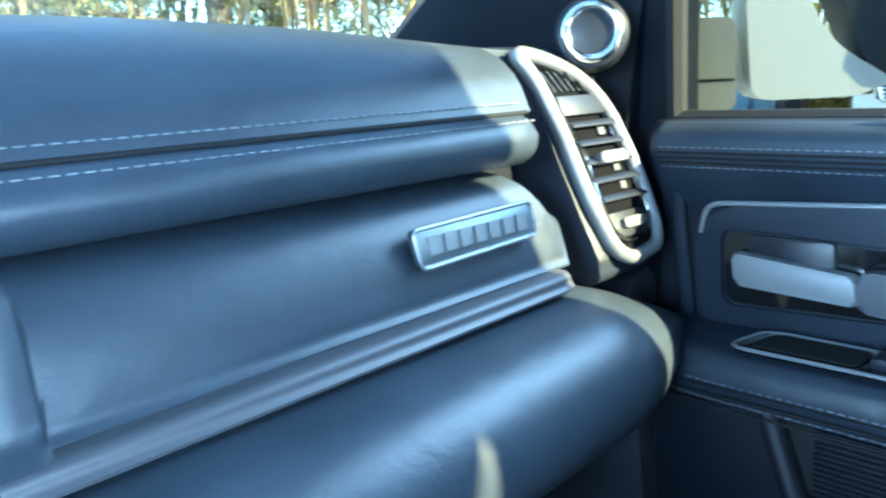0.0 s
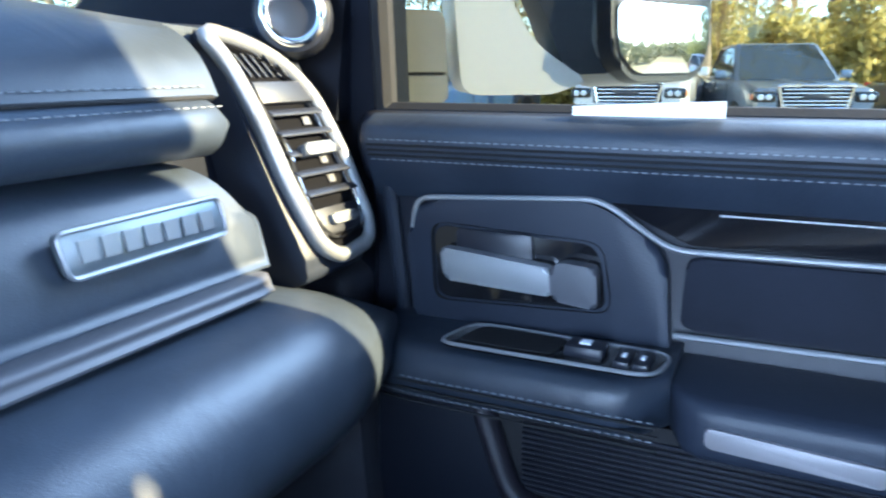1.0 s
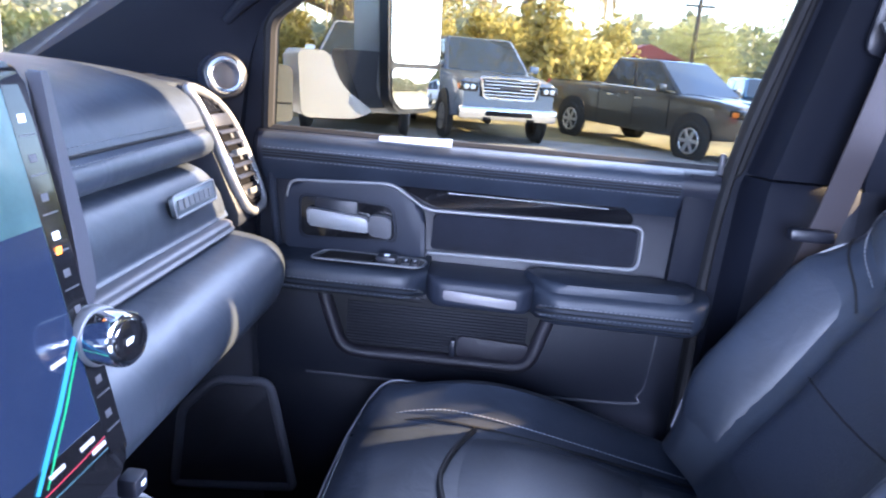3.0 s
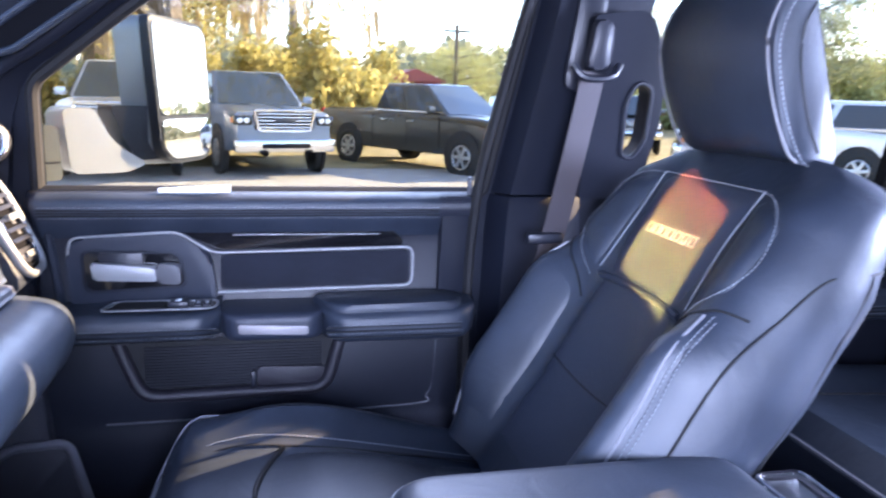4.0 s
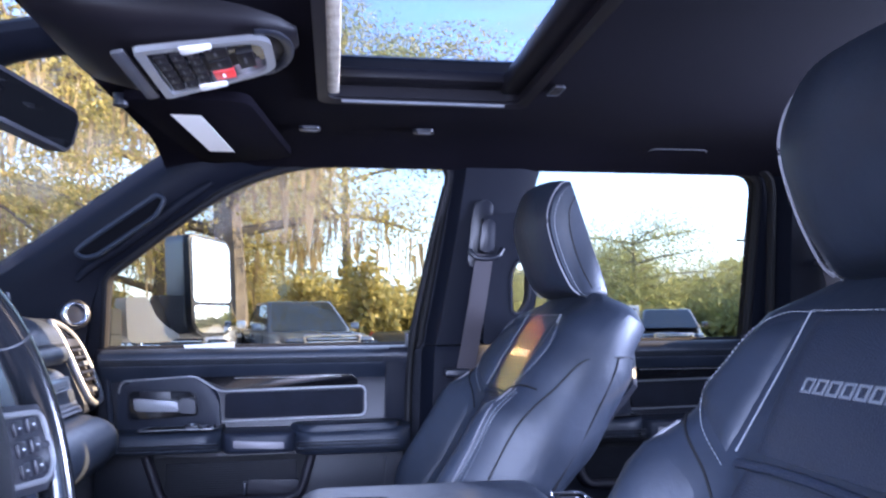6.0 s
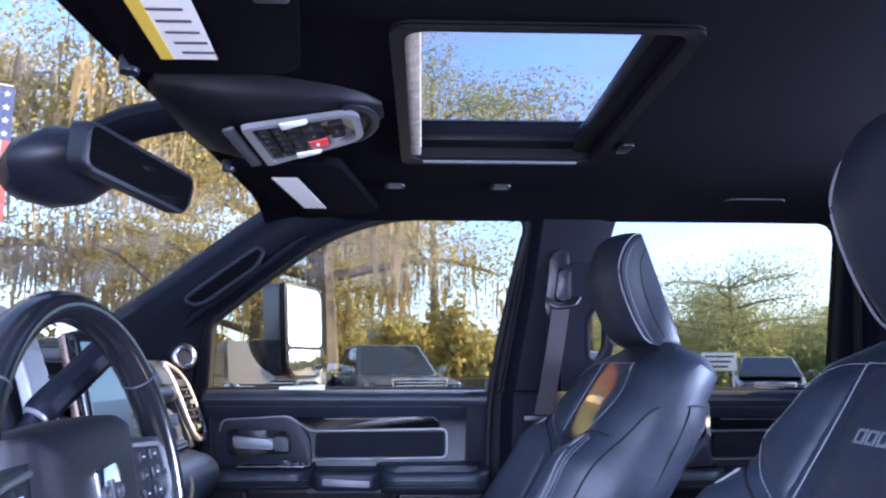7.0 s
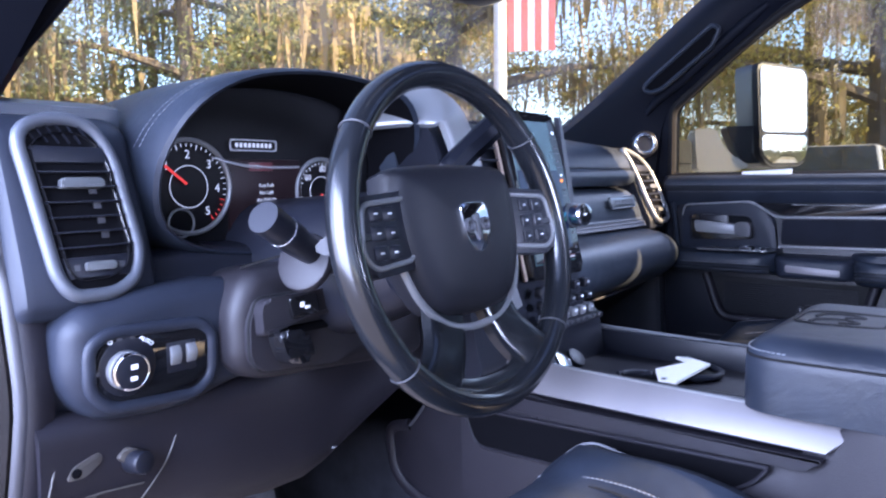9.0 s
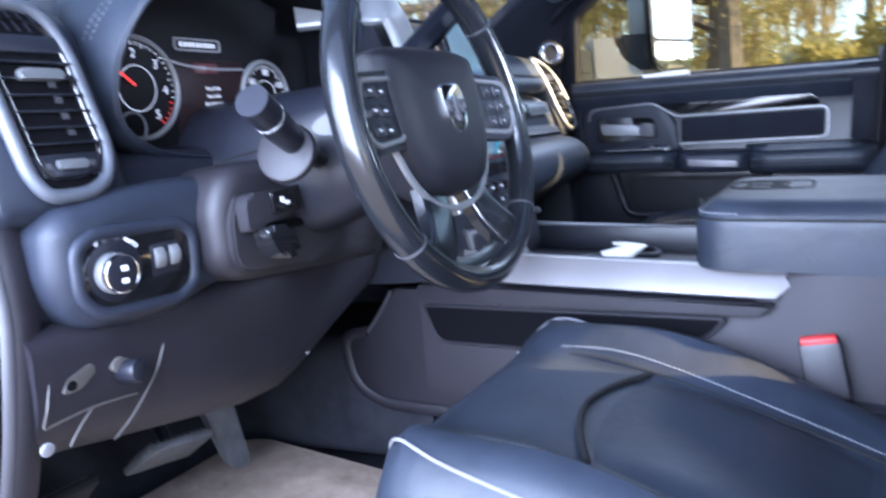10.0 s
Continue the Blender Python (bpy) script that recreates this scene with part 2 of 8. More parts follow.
def rpoly(pts, r, n=5):
    """A polygon's points with rounded corners; r is one radius or one for each corner."""
    P, out = [Vector(p) for p in pts], []
    for i, p in enumerate(P):
        a, b = P[i - 1] - p, P[(i + 1) % len(P)] - p
        rr = r[i] if isinstance(r, (list, tuple)) else r
        k = min(rr, a.length * 0.49, b.length * 0.49)
        a, b = p + a.normalized() * k, p + b.normalized() * k
        for s in range(n + 1):
            t = s / n
            out.append((1 - t) ** 2 * a + 2 * t * (1 - t) * p + t * t * b)
    return out


def loft(rings, closed=True, caps=True, bm=None):
    bm = bm or bmesh.new()
    vs = [[bm.verts.new(p) for p in r] for r in rings]
    k = len(vs[0])
    for a, b in zip(vs, vs[1:]):
        for i in range(k if closed else k - 1):
            j = (i + 1) % k
            bm.faces.new((a[i], a[j], b[j], b[i]))
    if caps and closed:
        bm.faces.new(vs[0][::-1])
        bm.faces.new(vs[-1])
    return bm


def done(bm):
    bmesh.ops.remove_doubles(bm, verts=bm.verts, dist=1e-6)
    bmesh.ops.recalc_face_normals(bm, faces=bm.faces)
    return bm


def sweep(path, w, h=None, sides=8, closed=False, up=(0, 0, 1), bm=None, square=False, taper=None):
    """A tube (or a bar with a soft square section) of half width w and half height h along a path."""
    h = w if h is None else h
    P = [Vector(p) for p in path]
    n, rings = len(P), []
    up = Vector(up)
    for i, p in enumerate(P):
        a = P[(i - 1) % n] if closed or i else p
        b = P[(i + 1) % n] if closed or i < n - 1 else p
        d = (b - a).normalized()
        s = d.cross(up)
        s = s.normalized() if s.length > 1e-4 else V(1, 0, 0)
        u = s.cross(d).normalized()
        k = taper(i / max(1, n - 1)) if taper else 1
        ring = []
        for j in range(sides):
            t = 2 * math.pi * (j + 0.5) / sides
            c, q = math.cos(t), math.sin(t)
            if square:
                c, q = math.copysign(abs(c) ** 0.35, c), math.copysign(abs(q) ** 0.35, q)
            ring.append(p + s * (c * w * k) + u * (q * h * k))
        rings.append(ring)
    if closed:
        rings.append(rings[0])
        return done(loft(rings, caps=False, bm=bm))
    return done(loft(rings, bm=bm))


def box(c, s, bev=0.004, seg=2, bm=None, m=None):
    b2 = bmesh.new()
    bmesh.ops.create_cube(b2, size=1, matrix=Matrix.LocRotScale(None, None, Vector(s)))
    if bev:
        bmesh.ops.bevel(b2, geom=b2.edges[:], offset=min(bev, min(s) * 0.49), segments=seg, affect="EDGES", profile=0.5)
    b2.transform((m or Matrix.Translation(c)))
    return merge(bm, b2) if bm else b2


def merge(bm, b2):
    me = bpy.data.meshes.new("t")
    b2.to_mesh(me)
    bm.from_mesh(me)
    bpy.data.meshes.remove(me)
    b2.free()
    return bm


def slab(outline, depth, bev=0.002, seg=2, bm=None):
    """Extrude a closed outline of 3D points by the vector depth; the far face gets a rounded rim."""
    b2 = bmesh.new()
    d = Vector(depth)
    lo = [b2.verts.new(p) for p in outline]
    hi = [b2.verts.new(Vector(p) + d) for p in outline]
    n = len(lo)
    b2.faces.new(lo[::-1])
    top = b2.faces.new(hi)
    for i in range(n):
        b2.faces.new((lo[i], lo[(i + 1) % n], hi[(i + 1) % n], hi[i]))
    if bev:
        bmesh.ops.bevel(b2, geom=list(top.edges), offset=bev, segments=seg, affect="EDGES", profile=0.5)
    done(b2)
    return merge(bm, b2) if bm else b2


def pillow(outline, depth, r, n=6, bm=None):
    """A padded block: a closed outline raised by the vector depth, with a full round top edge of radius r."""
    P = [Vector(p) for p in outline]
    d = Vector(depth)
    H, up = d.length, d.normalized()
    c = sum(P, Vector()) / len(P)
    m = max((p - c).length for p in P)
    def inset(k):
        out = []
        for i, p in enumerate(P):
            t = (P[(i + 1) % len(P)] - P[i - 1]).normalized()
            q = up.cross(t).normalized()
            q = q if q.dot(c - p) > 0 else -q
            out.append(p + q * k)
        return out
    rings = [P]
    for j in range(n + 1):
        a = math.pi / 2 * j / n
        rings.append([p + up * (H - r + r * math.sin(a)) for p in inset(r * (1 - math.cos(a)))])
    last = rings[-1]
    for k in (0.6, 0.25):
        rings.append([c + up * (H + 0.002 * (1 - k)) + (p - c - up * H) * k for p in last])
    return done(loft(rings, bm=bm))


def ring_slab(outer, inner, depth, bm=None):
    """A frame between two outlines with the same number of points."""
    d = Vector(depth)
    rings = [[Vector(p) for p in outer], [Vector(p) + d for p in outer], [Vector(p) + d for p in inner], [Vector(p) for p in inner]]
    rings.append(rings[0])
    return done(loft(rings, caps=False, bm=bm))


def disc(c, axis, r, h, sides=24, bev=0.001, bm=None, r2=None):
    b2 = bmesh.new()
    bmesh.ops.create_cone(b2, cap_ends=True, segments=sides, radius1=r, radius2=r if r2 is None else r2, depth=h)
    if bev:
        bmesh.ops.bevel(b2, geom=[e for e in b2.edges if len(e.link_faces) == 2 and max(len(f.verts) for f in e.link_faces) > 4], offset=bev, segments=2, affect="EDGES", profile=0.5)
    a = Vector(axis).normalized()
    b2.transform(Matrix.Translation(Vector(c) + a * h / 2) @ a.to_track_quat("Z", "Y").to_matrix().to_4x4())
    return merge(bm, b2) if bm else b2


def torus(c, axis, R, r, n=40, sides=8, bm=None):
    a = Vector(axis).normalized()
    q = a.to_track_quat("Z", "Y").to_matrix()
    return sweep([Vector(c) + q @ V(R * math.cos(2 * math.pi * i / n), R * math.sin(2 * math.pi * i / n), 0) for i in range(n)], r, sides=sides, closed=True, up=a, bm=bm)


def thing(name, label, category, base=(0, 0, 0), group="", kind=""):
    ob = new(name)
    ob.location = base
    ob.empty_display_size = 0.05
    return tagged(ob, label, category, group, kind)


def part(name, bm, material, parent=None, label="", angle=38, flat=False):
    """Link a bmesh as one mesh object under a thing or under a part."""
    me = bpy.data.meshes.new(name)
    bmesh.ops.recalc_face_normals(bm, faces=bm.faces)
    bm.to_mesh(me)
    bm.free()
    me.materials.append(material)
    if not flat:
        me.polygons.foreach_set("use_smooth", [True] * len(me.polygons))
        me.set_sharp_from_angle(angle=radians(angle))
    ob = new(name, me)
    if parent:
        ob.parent = parent
        if parent.type == "EMPTY":
            ob.matrix_parent_inverse = Matrix.Translation(-parent.location)
    if label:
        ob["label"] = label
    return ob


def solo(name, bm, material, label, category, group="", kind="", angle=38):
    return tagged(part(name, bm, material, None, "", angle), label, category, group, kind)


def stitches(path, length=0.0045, gap=0.0025, r=0.0004, bm=None):
    """Short threads along a path."""
    bm = bm or bmesh.new()
    P = [Vector(p) for p in path]
    acc, step = 0.0, length + gap
    for a, b in zip(P, P[1:]):
        d = b - a
        L = d.length
        if L < 1e-6:
            continue
        while acc < L:
            s = a + d * (acc / L)
            e = s + d.normalized() * length
            x = d.normalized()
            y = x.orthogonal().normalized() * r
            z = x.cross(y).normalized() * r
            vs = [bm.verts.new(p + o) for p in (s, e) for o in (y, z, -y, -z)]
            for i in range(4):
                j = (i + 1) % 4
                bm.faces.new((vs[i], vs[j], vs[4 + j], vs[4 + i]))
            bm.faces.new(vs[3::-1])
            bm.faces.new(vs[4:])
            acc += step
        acc -= L
    return bm


def bars(c, u, v, n, w, h, gap, depth=0.0006, bm=None):
    """A row of plain upright bars that stands for lettering."""
    bm = bm or bmesh.new()
    u, v = Vector(u).normalized(), Vector(v).normalized()
    nrm = u.cross(v)
    for i in range(n):
        o = Vector(c) + u * ((i - (n - 1) / 2) * (w + gap))
        slab([o + u * (a * w / 2) + v * (b * h / 2) for a, b in ((-1, -1), (1, -1), (1, 1), (-1, 1))], nrm * depth, 0, bm=bm)
    return bm

# ---- cabin shell ----
def wall_x(z):
    return 0.742 - max(0.0, z - 1.5) * 0.16


FRONT_WIN = rpoly([(0.383, 1.497, 0), (0.373, 1.665, 0), (0.215, 1.79, 0), (0.08, 1.882, 0), (-0.07, 1.93, 0), (-0.425, 1.94, 0), (-0.348, 1.497, 0)], [0.01, 0.02, 0.1, 0.1, 0.12, 0.05, 0.01], 5)
REAR_WIN = rpoly([(-0.50, 1.497, 0), (-0.545, 1.66, 0), (-0.60, 1.935, 0), (-1.235, 1.93, 0), (-1.215, 1.497, 0)], [0.01, 0.1, 0.06, 0.05, 0.02], 5)


def side_wall(name, sign, holes, outer):
    """A pierced side of the cab, 5 cm thick; sign -1 mirrors it to the driver's side."""
    bm = bmesh.new()
    edges = []
    for loop in (outer, *holes):
        vs = [bm.verts.new((p.x, p.y, 0)) for p in loop]
        edges += [bm.edges.new((a, b)) for a, b in zip(vs, vs[1:] + vs[:1])]
    bmesh.ops.triangle_fill(bm, use_beauty=True, use_dissolve=False, edges=edges)
    ext = bmesh.ops.extrude_face_region(bm, geom=bm.faces[:])
    far = {g for g in ext["geom"] if isinstance(g, bmesh.types.BMVert)}
    for v in bm.verts:
        y, z = v.co.x, v.co.y
        x = wall_x(z) + (0.05 if v in far else 0)
        v.co = (x if sign > 0 else 2 * CX - x, y, z)
    return solo(name, bm, PILLAR, "dark moulded plastic side of the pickup cab", "wall", kind="structure", angle=30)


OUTER = [V(*p, 0) for p in ((-1.95, 0.72), (0.98, 0.72), (0.98, 1.45), (0.62, 1.66), (0.20, 1.96), (0.10, 1.99), (-1.75, 1.99), (-1.95, 1.6))]
side_wall("wall_right", 1, (FRONT_WIN, REAR_WIN), OUTER)
DOORWAY = [V(*p, 0) for p in ((0.50, 0.78), (0.50, 1.60), (0.373, 1.70), (0.215, 1.80), (0.08, 1.89), (-0.07, 1.94), (-0.43, 1.945), (-0.40, 1.5), (-0.40, 0.78))]
side_wall("wall_left", -1, (REAR_WIN, DOORWAY), OUTER)

for i, (loop, nm) in enumerate(((FRONT_WIN, "window_1"), (REAR_WIN, "window_2"))):
    win = thing(nm, "tinted side window glass in a black rubber seal", "window", (0.73, loop[0].x, 1.5), kind="structure")
    part("pane", slab([V(wall_x(p.y) + 0.022, p.x, p.y) for p in loop], (0.004, 0, 0), 0), GLASS, win).visible_shadow = False
    part("seal", sweep([V(wall_x(p.y) + 0.004, p.x, p.y) for p in loop], 0.010, 0.012, closed=True, up=(1, 0, 0)), RUBBER, win)
win = thing("window_3", "tinted rear side window on the driver's side", "window", (2 * CX - 0.73, -0.5, 1.5), kind="structure")
part("pane", slab([V(2 * CX - wall_x(p.y) - 0.022, p.x, p.y) for p in REAR_WIN], (-0.004, 0, 0), 0), GLASS, win).visible_shadow = False

# floor, firewall, back wall
bm = box((CX, -0.45, 0.75), (1.50, 2.9, 0.08), 0)
solo("floor", bm, CARPET, "dark blue-black carpeted cab floor", "floor", kind="structure")
fire = [[V(x, 0.98, 1.5), V(x, 0.93, 1.05), V(x, 0.78, 0.80), V(x, 0.80, 0.74), V(x, 1.03, 1.0), V(x, 1.04, 1.5)] for x in (CX - 0.76, CX + 0.76)]
solo("wall_front", done(loft(fire)), CARPET, "dark carpeted firewall and sloping toe board", "wall", kind="structure")
back = [[V(x, -1.66, 0.75), V(x, -1.80, 1.46), V(x, -1.86, 1.46), V(x, -1.74, 0.75)] for x in (CX - 0.74, CX + 0.74)]
solo("wall_back", done(loft(back)), PILLAR, "dark trimmed back wall of the cab", "wall", kind="structure")
bm = slab([V(CX - 0.66, -1.82, 1.46), V(CX + 0.66, -1.82, 1.46), V(CX + 0.60, -1.70, 1.93), V(CX - 0.60, -1.70, 1.93)], (0, -0.005, 0.0015), 0)
solo("window_4", bm, GLASS, "tinted back window of the cab", "window", kind="structure").visible_shadow = False

# headliner with the sunroof opening, and the outer roof
SX0, SX1, SY0, SY1 = -0.33, 0.245, -0.485, -0.125


def roof_z(x, y):
    e = max(0.0, abs(x - CX) - 0.50) / 0.17
    f = max(0.0, y - 0.05) / 0.2
    return 1.962 - 0.035 * e * e - 0.02 * f * f


def roof_sheet(z0, y_front):
    xs = sorted([CX + 0.69 * k / 12 for k in range(-12, 13)] + [SX0, SX1])
    ys = sorted([y_front - (y_front + 1.74) * k / 24 for k in range(25)] + [SY0, SY1])
    bm = bmesh.new()
    g = [[bm.verts.new((x, y, roof_z(x, y) + z0)) for y in ys] for x in xs]
    for i in range(len(xs) - 1):
        for j in range(len(ys) - 1):
            mx, my = (xs[i] + xs[i + 1]) / 2, (ys[j] + ys[j + 1]) / 2
            if not (SX0 < mx < SX1 and SY0 < my < SY1):
                bm.faces.new((g[i][j], g[i + 1][j], g[i + 1][j + 1], g[i][j + 1]))
    ext = bmesh.ops.extrude_face_region(bm, geom=bm.faces[:])
    bmesh.ops.translate(bm, vec=(0, 0, 0.02), verts=[v for v in ext["geom"] if isinstance(v, bmesh.types.BMVert)])
    return bm


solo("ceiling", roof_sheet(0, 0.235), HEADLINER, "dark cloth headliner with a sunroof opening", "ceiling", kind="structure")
solo("roof", roof_sheet(0.06, 0.20), BODY, "painted outer roof of the cab", "roof", kind="structure")

sr = thing("sunroof", "open-blind sunroof with a rain-spotted tinted pane", "sunroof", (CX, -0.3, 1.97))
frame_o = [V(SX0 - 0.012, SY0 - 0.012, 1.957), V(SX1 + 0.012, SY0 - 0.012, 1.957), V(SX1 + 0.012, SY1 + 0.012, 1.957), V(SX0 - 0.012, SY1 + 0.012, 1.957)]
frame_i = [V(SX0 + 0.006, SY0 + 0.006, 1.96), V(SX1 - 0.006, SY0 + 0.006, 1.96), V(SX1 - 0.006, SY1 - 0.006, 1.96), V(SX0 + 0.006, SY1 - 0.006, 1.96)]
part("trim_ring", ring_slab(rpoly(frame_o, 0.03), rpoly(frame_i, 0.03), (0, 0, -0.004)), OVERHEAD, sr)
part("well", ring_slab(rpoly([p + V(0, 0, 0.002) for p in frame_i], 0.03), rpoly([p + V(0, 0, 0.002) for p in frame_o], 0.03), (0, 0, 0.075)), OVERHEAD, sr)
part("rail", box((SX0 + 0.29, SY0 + 0.022, 1.985), (0.52, 0.04, 0.03), 0.006), OVERHEAD, sr, "black blind rail")
part("side_rail", box((SX1 - 0.03, (SY0 + SY1) / 2, 1.992), (0.05, 0.34, 0.02), 0.005), OVERHEAD, sr, "black sunroof guide")
part("deflector", box((SX0 + 0.29, SY1 - 0.014, 1.985), (0.54, 0.024, 0.045), 0.004), mat("deflector_mesh", (0.32, 0.28, 0.22), 0.9, grain=260, bump=0.8, spots=0.6, spot_scale=50), sr, "pale mesh wind deflector")
part("rail_edge", sweep([V(SX1 - 0.004, SY1 - 0.03, 1.9545), V(SX1 - 0.004, SY0 + 0.03, 1.9545)], 0.0035, 0.003, sides=8), SILVER, sr, "thin bright guide edge")
slot_ = part("rear_slot", slab(rpoly([V(0.12, SY0 - 0.030, 1.9585), V(0.17, SY0 - 0.030, 1.9585), V(0.17, SY0 - 0.050, 1.9585), V(0.12, SY0 - 0.050, 1.9585)], 0.004), (0, 0, -0.004), 0.001), OVERHEAD, sr)
part("slot_rim", sweep(rpoly([V(0.12, SY0 - 0.030, 1.9545), V(0.17, SY0 - 0.030, 1.9545), V(0.17, SY0 - 0.050, 1.9545), V(0.12, SY0 - 0.050, 1.9545)], 0.004), 0.0012, closed=True, sides=6), GREYTRIM, slot_)
part("pane", box((CX - 0.01, -0.30, 2.035), (0.66, 0.44, 0.006), 0), ROOFGLASS, sr)

# windshield
ws = []
for k in range(9):
    u = -1 + k / 4
    bow = 0.05 * (1 - u * u)
    ws.append([V(CX + u * 0.72, 1.02 + bow, 1.36), V(CX + u * 0.70, 0.60 + bow, 1.675), V(CX + u * 0.66, 0.20 + bow, 1.965)])
bm = loft(ws, closed=False)
ext = bmesh.ops.extrude_face_region(bm, geom=bm.faces[:])
bmesh.ops.translate(bm, vec=(0, 0.003, 0.004), verts=[v for v in ext["geom"] if isinstance(v, bmesh.types.BMVert)])
w = solo("window_5", bm, WIND, "dusty raked windshield with dried spots", "windshield", kind="structure")
w.visible_shadow = False


# A pillars with grab grips
STRIPBLACK = mat("lacquer_strip", (0.004, 0.004, 0.005), 0.10, spec=0.4)
# near-black that puts the shade of recesses into flat sheets and the cowl
SHADEBLACK = mat("shade_black", (0.003, 0.003, 0.004), 0.9, spec=0.05)
def a_pillar(sign, nm):
    def m(p):
        return p if sign > 0 else V(2 * CX - p.x, p.y, p.z)
    W = cr([(0.690, 0.90, 1.47), (0.672, 0.60, 1.655), (0.664, 0.47, 1.745), (0.656, 0.36, 1.825), (0.650, 0.27, 1.890), (0.642, 0.16, 1.965)], 4)
    D = cr([(0.725, 0.42, 1.49), (0.722, 0.388, 1.655), (0.712, 0.300, 1.728), (0.702, 0.212, 1.795), (0.692, 0.10, 1.875), (0.682, -0.04, 1.928)], 4)
    if sign < 0:
        D = cr([(0.742, 0.64, 1.575), (0.734, 0.50, 1.640), (0.716, 0.32, 1.728), (0.702, 0.212, 1.795), (0.692, 0.10, 1.875), (0.682, -0.04, 1.928)], 4)
    rings = []
    for a, b in zip(W, D):
        rings.append([m(p) for p in (a, a.lerp(b, 0.2) + V(-0.016, 0, 0.0), a.lerp(b, 0.45) + V(-0.026, 0, 0), a.lerp(b, 0.75) + V(-0.022, 0, 0), b + V(-0.006, 0, 0), b + V(0.03, 0, 0), a + V(0.05, 0.03, 0.03))])
    t = thing(nm, "dark moulded windshield pillar trim with a recessed grab grip", "pillar trim", m(V(0.69, 0.6, 1.5)), kind="structure")
    part("cover", done(loft(rings)), PILLAR, t)
    so_ = rpoly([V(0.656, 0.424, 1.716), V(0.652, 0.400, 1.737), V(0.645, 0.250, 1.846), V(0.645, 0.233, 1.835), V(0.648, 0.252, 1.797), V(0.654, 0.375, 1.709), V(0.657, 0.405, 1.703)], 0.012, 4)
    part("slot_sheet", slab([m(p + V(0.006, 0, 0)) for p in so_], (-0.009 * sign, 0, 0), 0), SHADEBLACK, t, "flat black sheet with a slot's shade in its colour")
    # lighter leather here stands in for light caught on the slot's lip
    part("slot_rim", sweep([m(p - V(0.002, 0, 0)) for p in so_], 0.0055, 0.006, sides=10, closed=True, up=(1, 0, 0)), LEATHER, t)
    low = [a.lerp(b, 0.80) + V(-0.024, 0, 0) for a, b in zip(W, D)][4:17]
    part("grip", sweep([m(p) for p in low], 0.013, 0.012, sides=10, up=(1, 0, 0), taper=lambda q: 0.5 + 0.5 * math.sin(math.pi * q) ** 0.5), PILLAR, t)
    return t


a_pillar(1, "trim_1")
a_pillar(-1, "trim_2")

# tweeter on the sail panel
tw = thing("tweeter_speaker", "round tweeter with a chrome ring and black mesh", "speaker", (0.69, 0.43, 1.56))
ax = V(-0.80, -0.55, 0.10).normalized()
c = V(0.662, 0.420, 1.580)
part("housing", disc(c - ax * 0.04, ax, 0.033, 0.042, bev=0.008), PLASTIC, tw)
part("ring", torus(c + ax * 0.002, ax, 0.0230, 0.0042, sides=10), CHROME, tw)
part("mesh", disc(c - ax * 0.004, ax, 0.0205, 0.005, bev=0.001), mat("speaker_mesh", (0.02, 0.02, 0.025), 0.5, 0.3, grain=900, bump=0.9, cells=True), tw)

# B pillar, belt and its guide
bp = thing("trim_3", "dark plastic centre pillar trim between the doors", "pillar trim", (0.70, -0.45, 0.8), kind="structure")


def pillar_ring(z, y0, y1, bulge, x):
    return [V(x + 0.03, y0, z), V(x, y0 - 0.012, z), V(x - bulge, y0 - 0.035, z), V(x - bulge, y1 + 0.05, z), V(x - bulge * 0.4, y1 + 0.01, z), V(x + 0.03, y1, z)]


rings = [pillar_ring(z, y0, y1, b, wall_x(z) - 0.004) for z, y0, y1, b in ((0.80, -0.335, -0.55, 0.03), (1.20, -0.335, -0.55, 0.045), (1.48, -0.345, -0.535, 0.05), (1.496, -0.350, -0.535, 0.042))]
part("lower_cover", done(loft(rings)), PILLAR, bp)
rings = [pillar_ring(z, y0, y1, b, wall_x(z) - 0.004) for z, y0, y1, b in ((1.499, -0.352, -0.53, 0.038), (1.60, -0.370, -0.535, 0.034), (1.69, -0.386, -0.552, 0.03), (1.74, -0.395, -0.595, 0.028), (1.80, -0.405, -0.620, 0.026), (1.90, -0.420, -0.645, 0.02), (1.95, -0.425, -0.66, 0.02))]
part("upper_cover", done(loft(rings)), PILLAR, bp)
part("weatherstrip", sweep(cr([(0.715, -0.315, 0.85), (0.712, -0.315, 1.20), (0.708, -0.325, 1.48), (0.690, -0.372, 1.72), (0.672, -0.410, 1.88)], 6), 0.009, 0.013, up=(1, 0, 0)), RUBBER, bp)
part("belt_slot", slab(rpoly([V(0.664, -0.455, 1.68), V(0.664, -0.51, 1.68), V(0.656, -0.525, 1.845), V(0.656, -0.475, 1.845)], 0.025), (-0.006, 0, 0), 0.003), PLASTIC, bp)

belt = thing("seat_belt", "dull mauve-grey seat belt hanging from its guide loop", "seat belt", (0.62, -0.45, 1.40))
# strap: from the guide loop down to the anchor behind the seat
sp = cr([(0.622, -0.492, 1.71), (0.628, -0.475, 1.60), (0.630, -0.450, 1.47), (0.632, -0.430, 1.38)], 8)
part("strap", sweep(sp, 0.0225, 0.0012, up=(1, 0.15, 0), square=True), BELT, belt)
part("shoulder_guide", slab(rpoly([V(0.628, -0.475, 1.715), V(0.628, -0.515, 1.715), V(0.622, -0.517, 1.79), V(0.624, -0.487, 1.795)], 0.014), (-0.018, 0, 0), 0.005), PLASTIC, belt)
